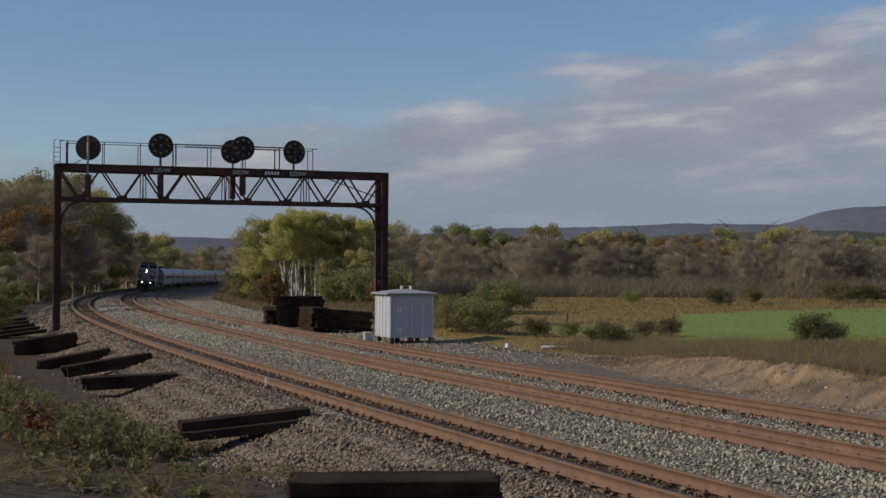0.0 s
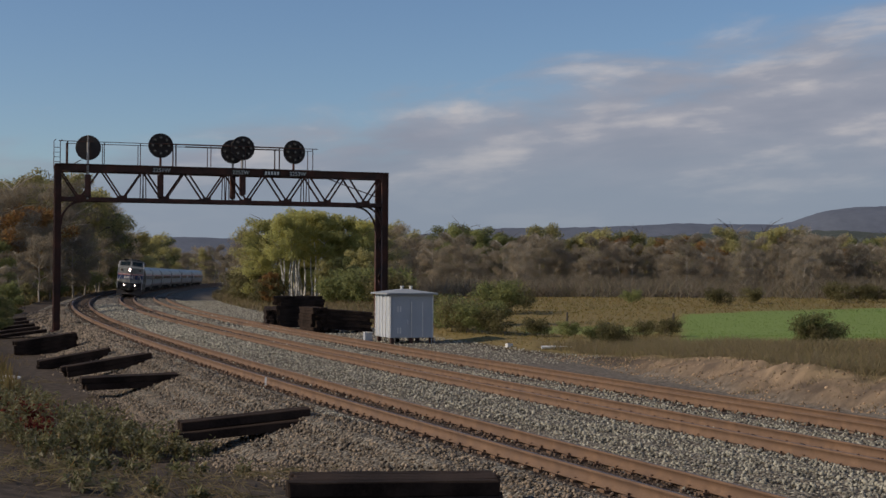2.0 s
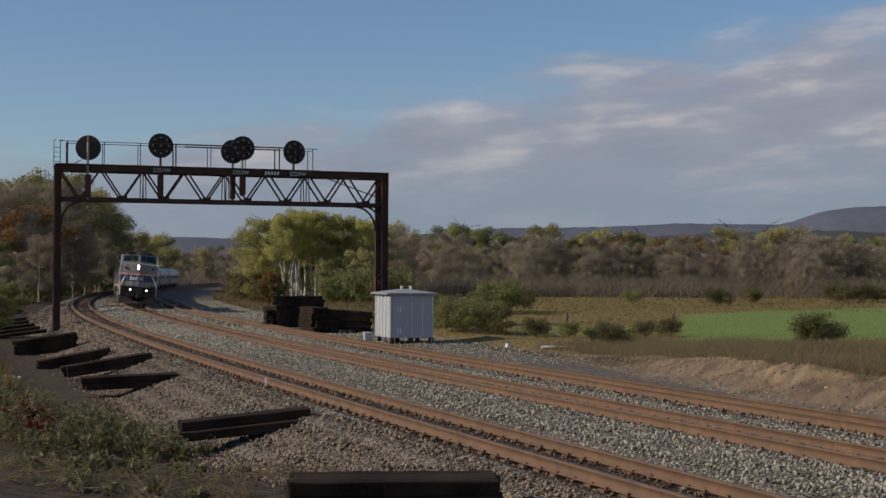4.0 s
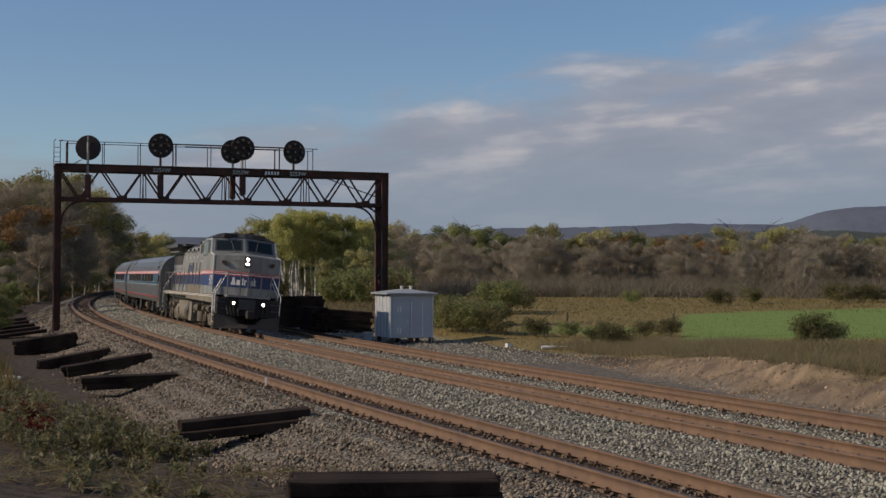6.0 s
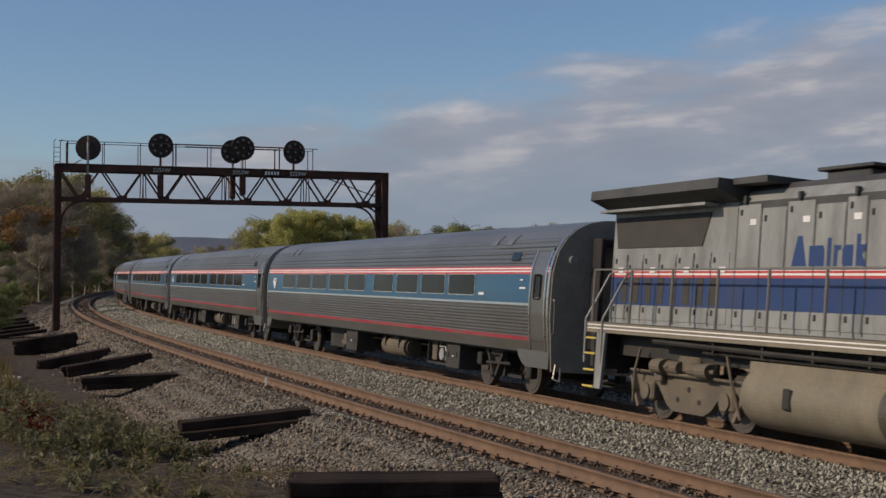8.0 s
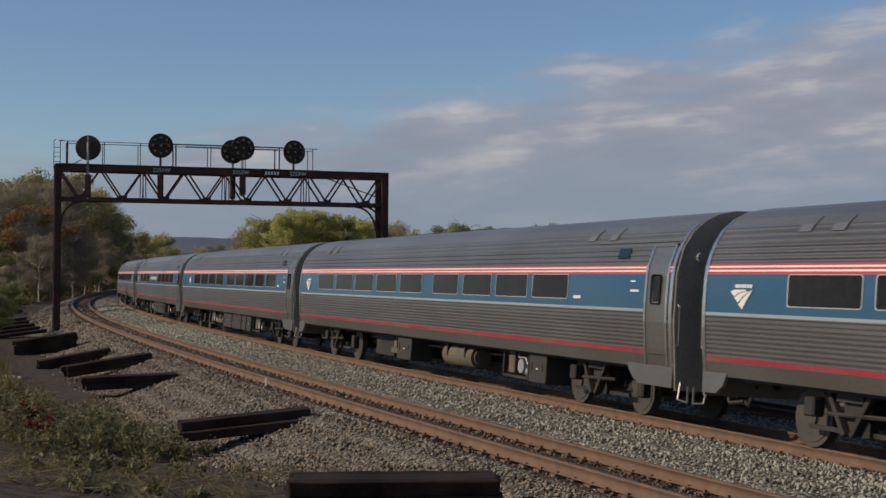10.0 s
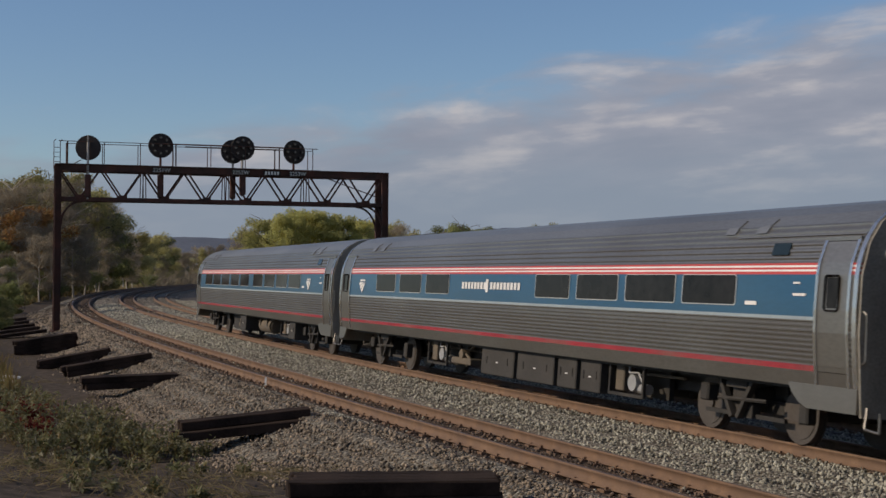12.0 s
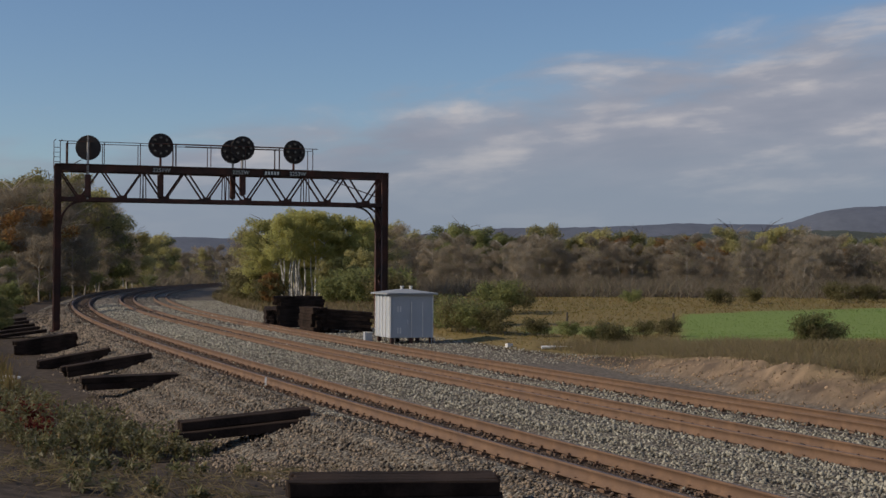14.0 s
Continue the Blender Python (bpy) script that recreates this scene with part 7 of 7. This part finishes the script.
    for p, q in zip(plan, plan[1:]):
        for z0, z1, mt, nn in ((2.08, 2.61, M_NAVY, "blue_band"), (2.61, 2.655, M_RED, "red_stripe"), (2.655, 2.69, M_STRIPE, "white_stripe"), (2.69, 2.73, M_RED, "red_stripe"), (2.73, 2.76, M_STRIPE, "white_stripe"), (2.76, 2.80, M_RED, "red_stripe")):
            bm = bmesh.new()
            panel_between(bm, p, q, z0, z1, 0.006)
            part(nn, bm, mt, cab)
    for sy in (1, -1):
        bm = bmesh.new()
        beam(bm, (1.95, sy * W, 1.72), (1.98, sy * W, 3.5), 0.05, 0.05)
        beam(bm, (1.98, sy * W, 3.5), (3.02, sy * W, 3.63), 0.04, 0.04)
        beam(bm, (3.02, sy * W, 3.63), (3.46, sy * (W - 0.05), 4.33), 0.06, 0.05)
        part("corner_trim", bm, M_STRIPE, cab)
        # side windows
        for u0, u1, z0, z1, gl in ((4.62, 5.2, 3.50, 4.18, M_SIDEGLASS), (3.98, 4.52, 3.52, 4.2, M_SIDEGLASS), (3.52, 3.80, 3.62, 4.2, M_CABGLASS)):
            yb = sy * (W - 0.03)
            a, b = sorted((yb, sy * (W + 0.012)))
            bm = bmesh.new()
            box(bm, u0 - 0.03, u1 + 0.03, a, b, z0 - 0.03, z1 + 0.03, 0.02)
            fr = part("side_window", bm, M_GREYROOF, cab)
            a, b = sorted((yb, sy * (W + 0.02)))
            bm = bmesh.new()
            box(bm, u0, u1, a, b, z0, z1, 0.03)
            part("pane", bm, gl, fr)
        # windscreens
        P = [Vector((2.75, 0, 3.72)), Vector((3.0, sy * W, 3.62)), Vector((3.45, sy * (W - 0.06), 4.34)), Vector((3.2, 0, 4.44))]
        nrm = (P[1] - P[0]).cross(P[3] - P[0]).normalized()
        if nrm.x > 0:
            nrm = -nrm

        def at(s, t, o):
            lo_, hi_ = P[0].lerp(P[1], s), P[3].lerp(P[2], s)
            return lo_.lerp(hi_, t) + nrm * o
        for nm2, s0, s1, t0, t1, o, mt in (("windscreen", 0.07, 0.90, 0.13, 0.88, 0.012, M_GREYROOF), ("pane", 0.12, 0.85, 0.2, 0.80, 0.02, M_CABGLASS)):
            bm = bmesh.new()
            f = [bm.verts.new(at(s, t, o)) for s, t in ((s0, t0), (s1, t0), (s1, t1), (s0, t1))]
            g = [bm.verts.new(at(s, t, o - 0.03)) for s, t in ((s0, t0), (s1, t0), (s1, t1), (s0, t1))]
            bm.faces.new(f)
            bm.faces.new(g[::-1])
            for i in range(4):
                j = (i + 1) % 4
                bm.faces.new((f[i], f[j], g[j], g[i]))
            if nm2 == "windscreen":
                ws = part(nm2, bm, mt, cab, "dark-framed windscreen")
            else:
                part(nm2, bm, mt, ws)
        bm = bmesh.new()
        rod(bm, at(0.3, -0.05, 0.05), at(0.42, 0.8, 0.05), 0.012, 5)
        rod(bm, at(0.75, -0.08, 0.06), at(0.1, -0.02, 0.06), 0.02, 5)
        part("wiper", bm, M_RAILPIPE, ws)
        # number box above the screen
        bm = bmesh.new()
        q = at(0.45, 1.12, 0.05)
        box(bm, -0.06, 0.06, -0.32, 0.32, -0.1, 0.1, 0.01, Matrix.Translation(q) @ Matrix.Rotation(sy * 0.16, 4, "Z"))
        part("number_box", bm, M_BLACK, cab)
        # road number on the side
        n5 = new("road_number", text_mesh("512", 0.58))
        n5.parent = cab
        n5.matrix_basis = Matrix.Translation((2.52, sy * (W + 0.011), 2.15)) @ Matrix.Rotation(math.pi if sy > 0 else 0, 4, "Z") @ Matrix.Rotation(math.pi / 2, 4, "X") @ Matrix.Diagonal((0.82, 1, 1, 1))
        # grab irons and class lamp on the nose facets
        facet = Vector((1.95, sy * W, 0)) - Vector((1.42, 0, 0))
        fn = Vector((-facet.y, facet.x, 0)).normalized()
        fn = fn if fn.x < 0 else -fn

        def on_face(k, z, o=0.0):
            return Vector((1.42, 0, z)) + facet * k + fn * o
        if sy > 0:
            for z in (3.32, 2.95):
                bm = bmesh.new()
                pipe(bm, [on_face(0.2, z), on_face(0.2, z, 0.07), on_face(0.45, z, 0.07), on_face(0.45, z)], 0.016)
                part("grab_iron", bm, M_RAILPIPE, cab)
        bm = bmesh.new()
        disc(bm, on_face(0.72, 3.2, 0.03), fn, 0.11, 0.1, 14)
        cl = part("class_lamp", bm, M_TRUCK, cab)
        bm = bmesh.new()
        disc(bm, on_face(0.72, 3.2, 0.09), fn, 0.075, 0.03, 14)
        part("lens", bm, M_CLASS, cl)
        # nose word as plain white blocks, four on one facet and two on the other
        for k, shape in enumerate(LETTER_BLOCKS):
            if (k < 4) != (sy > 0):
                continue
            bm = bmesh.new()
            front, rear = [], []
            for x, z in shape:
                q = (0.49 - 0.41 * x) if sy > 0 else (0.05 + 0.41 * (x - 1.1))
                for ring_, o in ((front, 0.014), (rear, 0.004)):
                    ring_.append(bm.verts.new(on_face(q, 2.19 + z * 0.86, o)))
            bm.faces.new(front)
            bm.faces.new(rear[::-1])
            for a in range(len(shape)):
                b = (a + 1) % len(shape)
                bm.faces.new((front[a], front[b], rear[b], rear[a]))
            part("lettering", bm, M_STRIPE, cab, "white lettering")
    # headlamp housing
    bm = bmesh.new()
    box(bm, 1.36, 1.6, -0.02, 0.24, 3.02, 3.54, 0.02)
    hb = part("headlamp_housing", bm, M_BLACK, cab)
    for z in (3.39, 3.17):
        bm = bmesh.new()
        disc(bm, (1.355, 0.11, z), (1, 0, 0), 0.07, 0.03, 18)
        part("headlamp", bm, M_HEAD, hb, "lit headlamp")
        # added tube, hides the bright lens from the side
        bm = bmesh.new()
        for k in range(18):
            t, t2 = 2 * math.pi * k / 18, 2 * math.pi * (k + 1) / 18
            vs = [bm.verts.new((x, 0.11 + r * math.cos(q), z + r * math.sin(q))) for x, r, q in ((1.35, 0.082, t), (1.35, 0.082, t2), (1.19, 0.082, t2), (1.19, 0.082, t), (1.35, 0.092, t), (1.35, 0.092, t2), (1.19, 0.092, t2), (1.19, 0.092, t))]
            bm.faces.new(vs[:4])
            bm.faces.new(vs[7:3:-1])
            bm.faces.new((vs[3], vs[2], vs[6], vs[7]))
        bmesh.ops.remove_doubles(bm, verts=bm.verts, dist=1e-4)
        part("added_lens_tube", bm, M_GRIME, hb)
    bm = bmesh.new()
    beam(bm, (1.41, 0, 1.72), (1.41, 0, 3.55), 0.05, 0.04)
    part("nose_seam", bm, M_GALV, cab)
    bm = bmesh.new()
    box(bm, 3.9, 4.5, -0.55, -0.3, 4.62, 4.74, 0.02)
    box(bm, 4.2, 4.9, 0.1, 0.3, 4.62, 4.72, 0.02)
    part("roof_horn", bm, M_BLACK, lo)
    # ---- front porch, pilot and steps ----
    bm = bmesh.new()
    box(bm, 1.02, 1.95, -1.0, 1.0, 1.62, 1.72, 0.01)
    porch = part("front_porch", bm, M_SILVER, lo)
    bm = bmesh.new()
    box(bm, 1.15, 1.6, -1.4, 1.4, 0.75, 1.6, 0.03)
    part("pilot_beam", bm, M_BLACK, lo)
    bm = bmesh.new()
    for sy in (1, -1):
        out = [(0.72, 0.0, 0.25), (1.0, sy * 1.5, 0.16), (1.1, sy * 1.52, 0.84), (0.96, sy * 0.62, 0.70), (0.92, sy * 0.34, 0.42), (0.78, 0.0, 0.40)]
        f = [bm.verts.new(p) for p in out]
        g = [bm.verts.new((p[0] + 0.05, p[1], p[2])) for p in out]
        bm.faces.new(f)
        bm.faces.new(g[::-1])
        for i in range(6):
            j = (i + 1) % 6
            bm.faces.new((f[i], f[j], g[j], g[i]))
    part("plow", bm, M_PLOW, lo, "black steel snow plow")
    bm = bmesh.new()
    rod(bm, (1.2, 0, 0.88), (0.55, 0, 0.88), 0.12, 10)
    box(bm, 0.28, 0.62, -0.2, 0.16, 0.68, 1.06, 0.05)
    part("coupler", bm, M_GRIME, lo)
    for k in (-0.9, -0.7, -0.45, 0.45, 0.65, 0.8, 0.95):
        bm = bmesh.new()
        pipe(bm, [(1.12, k, 1.25), (0.98, k, 1.0), (0.9, k * 0.95, 0.62 + 0.2 * abs(k))], 0.035)
        part("air_hose", bm, M_GRIME, lo)
    bm = bmesh.new()
    box(bm, 1.0, 1.2, -0.35, 0.45, 1.05, 1.55, 0.03)
    part("end_plate", bm, M_GREYROOF, lo)
    for sy in (1, -1):
        bm = bmesh.new()
        disc(bm, (1.08, sy * 0.68, 1.36), (1, 0, 0), 0.14, 0.2, 16)
        dl = part("ditch_lamp", bm, M_BLACK, lo)
        bm = bmesh.new()
        disc(bm, (0.972, sy * 0.68, 1.36), (1, 0, 0), 0.065, 0.02, 16)
        part("lens", bm, M_DITCH, dl, "lit ditch lamp lens")
        # the same added tube cuts the ditch lamp's light off sideways
        bm = bmesh.new()
        for k in range(16):
            t, t2 = 2 * math.pi * k / 16, 2 * math.pi * (k + 1) / 16
            vs = [bm.verts.new((x, sy * 0.68 + r * math.cos(q), 1.36 + r * math.sin(q))) for x, r, q in ((0.975, 0.08, t), (0.975, 0.08, t2), (0.82, 0.08, t2), (0.82, 0.08, t), (0.975, 0.095, t), (0.975, 0.095, t2), (0.82, 0.095, t2), (0.82, 0.095, t))]
            bm.faces.new(vs[:4])
            bm.faces.new(vs[7:3:-1])
            bm.faces.new((vs[3], vs[2], vs[6], vs[7]))
        bmesh.ops.remove_doubles(bm, verts=bm.verts, dist=1e-4)
        part("added_lens_tube", bm, M_GRIME, dl)
        # steps
        for uo, du in ((1.1, 1), (19.5, -1)):
            bm = bmesh.new()
            for k, z in enumerate((0.46, 0.78, 1.1, 1.4)):
                x0, x1 = sorted((uo + du * 0.05, uo + du * 0.5))
                a, b = sorted((sy * 1.05, sy * 1.5))
                box(bm, x0, x1, a, b, z - 0.03, z)
            x0, x1 = sorted((uo + du * 0.5, uo + du * 0.85))
            a, b = sorted((sy * 1.44, sy * 1.5))
            prism(bm, [(x0, 0.42), (x1 - 0.1 if du > 0 else x1, 0.42) if du > 0 else (x0 + 0.1, 0.42), (x1, 1.7), (x0, 1.7)] if du > 0 else [(x0 + 0.1, 0.42), (x1, 0.42), (x1, 1.7), (x0, 1.7)], 1, a, b)
            sp = part("steps", bm, M_SILVER, lo)
            for z in (0.46, 0.78, 1.1, 1.4):
                bm = bmesh.new()
                a, b = sorted((sy * 1.49, sy * 1.512))
                x0, x1 = sorted((uo + du * 0.05, uo + du * 0.48))
                box(bm, x0, x1, a, b, z - 0.035, z + 0.004)
                part("step_edge", bm, M_YELLOW, sp)
            # sloping stair rails
            for off in (0.05, 0.72):
                bm = bmesh.new()
                u = uo + du * off
                pipe(bm, [(u, sy * 1.5, 0.9), (u, sy * 1.52, 1.75), (u + du * 0.02, sy * 1.06, 2.66), (u + du * 0.05, sy * 0.95, 2.72)], 0.024, 7)
                part("stair_rail", bm, M_STRIPE if uo < 5 else M_SILVER, lo)
    # front railing
    for y in (1.0, 0.42, -0.05, -0.55, -1.0):
        bm = bmesh.new()
        rod(bm, (1.06, y, 1.7), (1.06, y, 2.72), 0.03, 7)
        part("rail_post", bm, M_RAILPIPE, porch)
    for y0, y1 in ((1.05, -0.0), (-0.1, -1.05)):
        bm = bmesh.new()
        rod(bm, (1.06, y0, 2.72), (1.06, y1, 2.72), 0.022, 7)
        part("top_rail", bm, M_RAILPIPE, porch)
    # side railings
    for sy in (1, -1):
        for u0, u1, z, zf, n in ((10.6, 19.3, 2.72, 1.7, 7), (5.6, 10.2, 3.18, 2.1, 5)):
            bm = bmesh.new()
            rod(bm, (u0, sy * 1.46, z), (u1, sy * 1.46, z), 0.02, 6)
            if u0 < 6:
                rod(bm, (u0 + 0.2, sy * 1.46, z - 0.3), (8.6, sy * 1.46, z - 0.3), 0.016, 6)
                rod(bm, (u1, sy * 1.46, z), (10.6, sy * 1.46, 2.72), 0.02, 6)
            hr = part("handrail", bm, M_RAILPIPE, lo)
            for k in range(n):
                u = u0 + (u1 - u0) * k / (n - 1)
                bm = bmesh.new()
                rod(bm, (u, sy * 1.46, zf - 0.1), (u, sy * 1.46, z), 0.026, 6)
                part("rail_post", bm, M_RAILPIPE, hr)
    # tank and boxes below
    bm = bmesh.new()
    half = [(1.30, 1.24)] + [(0.80 + 0.66 * math.cos(t), 0.70 + 0.54 * math.sin(t)) for t in [radians(40 - 6.5 * k) for k in range(21)]]
    prof = half + [(-a, b) for a, b in half[::-1]]
    prism(bm, prof, 0, 9.7, 14.1)
    tank = part("fuel_tank", bm, M_TAN, lo, "dust-covered fuel tank", smooth=False)
    # dark brown sleeve: shade of the rounded tank end, put into colour
    bm = bmesh.new()
    prism(bm, [(a * 1.004, b) for a, b in prof], 0, 9.68, 10.75)
    part("tank_end_shade", bm, M_TANK_SHADE, tank, "tank end coloured darker brown for its shade")
    for sy in (1, -1):
        bm = bmesh.new()
        a, b = sorted((sy * 1.45, sy * 1.49))
        box(bm, 12.75, 12.95, a, b, 0.55, 0.88, 0.02)
        part("sight_gauge", bm, M_GRIME, tank)
        bm = bmesh.new()
        a, b = sorted((sy * 0.9, sy * 1.45))
        box(bm, 8.45, 9.3, a, b, 0.26, 1.2, 0.02)
        part("battery_box", bm, M_TAN, lo)
        bm = bmesh.new()
        disc(bm, (7.6, sy * 1.2, 0.95), (1, 0, 0), 0.2, 1.3, 14)
        disc(bm, (7.0, sy * 1.1, 0.55), (0, 0, 1), 0.22, 0.5, 14)
        disc(bm, (7.6, sy * 1.1, 0.55), (0, 0, 1), 0.16, 0.5, 14)
        pipe(bm, [(6.9, sy * 1.35, 1.2), (7.9, sy * 1.35, 0.7), (8.3, sy * 1.35, 0.75)], 0.03)
        part("air_reservoir", bm, M_TRUCK, lo)
    bm = bmesh.new()
    box(bm, 18.9, 19.6, -1.3, 1.3, 0.8, 1.5, 0.03)
    rod(bm, (19.6, 0, 0.88), (20.0, 0, 0.88), 0.12, 8)
    part("rear_coupler", bm, M_GRIME, lo)
    for uc in (4.4, 16.2):
        loco_truck(lo, uc)
    TRAIN.append((lo, 0.0, LOCO_LEN, LOCO_BC))


TRAIN = []
make_loco()
COACH = [(3.25, 4.9), (5.3, 6.9), (7.3, 8.92), (9.33, 10.93), (11.32, 13.0), (13.95, 15.5), (15.9, 17.55), (17.85, 19.65), (20.0, 21.7)]
CAFE = [(3.55, 5.18), (5.45, 7.22), (7.55, 9.24), (9.6, 11.2), (16.3, 17.9), (18.3, 19.95), (20.35, 21.95)]
LATER_COACH = [(u - 1.7, u) for u in (6.33, 8.33, 10.35, 12.42, 15.0, 17.05, 19.13, 21.15, 23.17)]
COACH_LABEL = "fluted stainless steel passenger coach with blue window band"
make_car(LATER_COACH, False, (0, 0, 24.4), COACH_LABEL, FIRST_CAR, 1)
make_car(LATER_COACH, False, (0, 0, 24.4), COACH_LABEL, FIRST_CAR + CAR_LEN, 2)
make_car(LATER_COACH, False, (0, 0, 24.4), COACH_LABEL, FIRST_CAR + 2 * CAR_LEN, 3)
make_car(COACH, False, (0, 0, 23.0), COACH_LABEL, FIRST_CAR + 3 * CAR_LEN, 4)
make_car(CAFE, True, (13.73, 0, 23.3), "stainless steel cafe car with white lettering between its windows", FIRST_CAR + 4 * CAR_LEN, 5)
make_car(LATER_COACH, True, (0, 3.45, 0), COACH_LABEL, FIRST_CAR + 5 * CAR_LEN, 6)


def motions():
    for th, back, ln, bc in TRAIN:
        walk(th, [(t / 4, vehicle_pose(nose_at(t / 4) + back, ln, bc)) for t in range(57)])
    for ob, u, r in WHEELS:
        walk(ob, [(t / 10, pose(u, 0, r) @ Matrix.Rotation(-radians(84) * t, 4, "Y")) for t in range(141)])


motions()
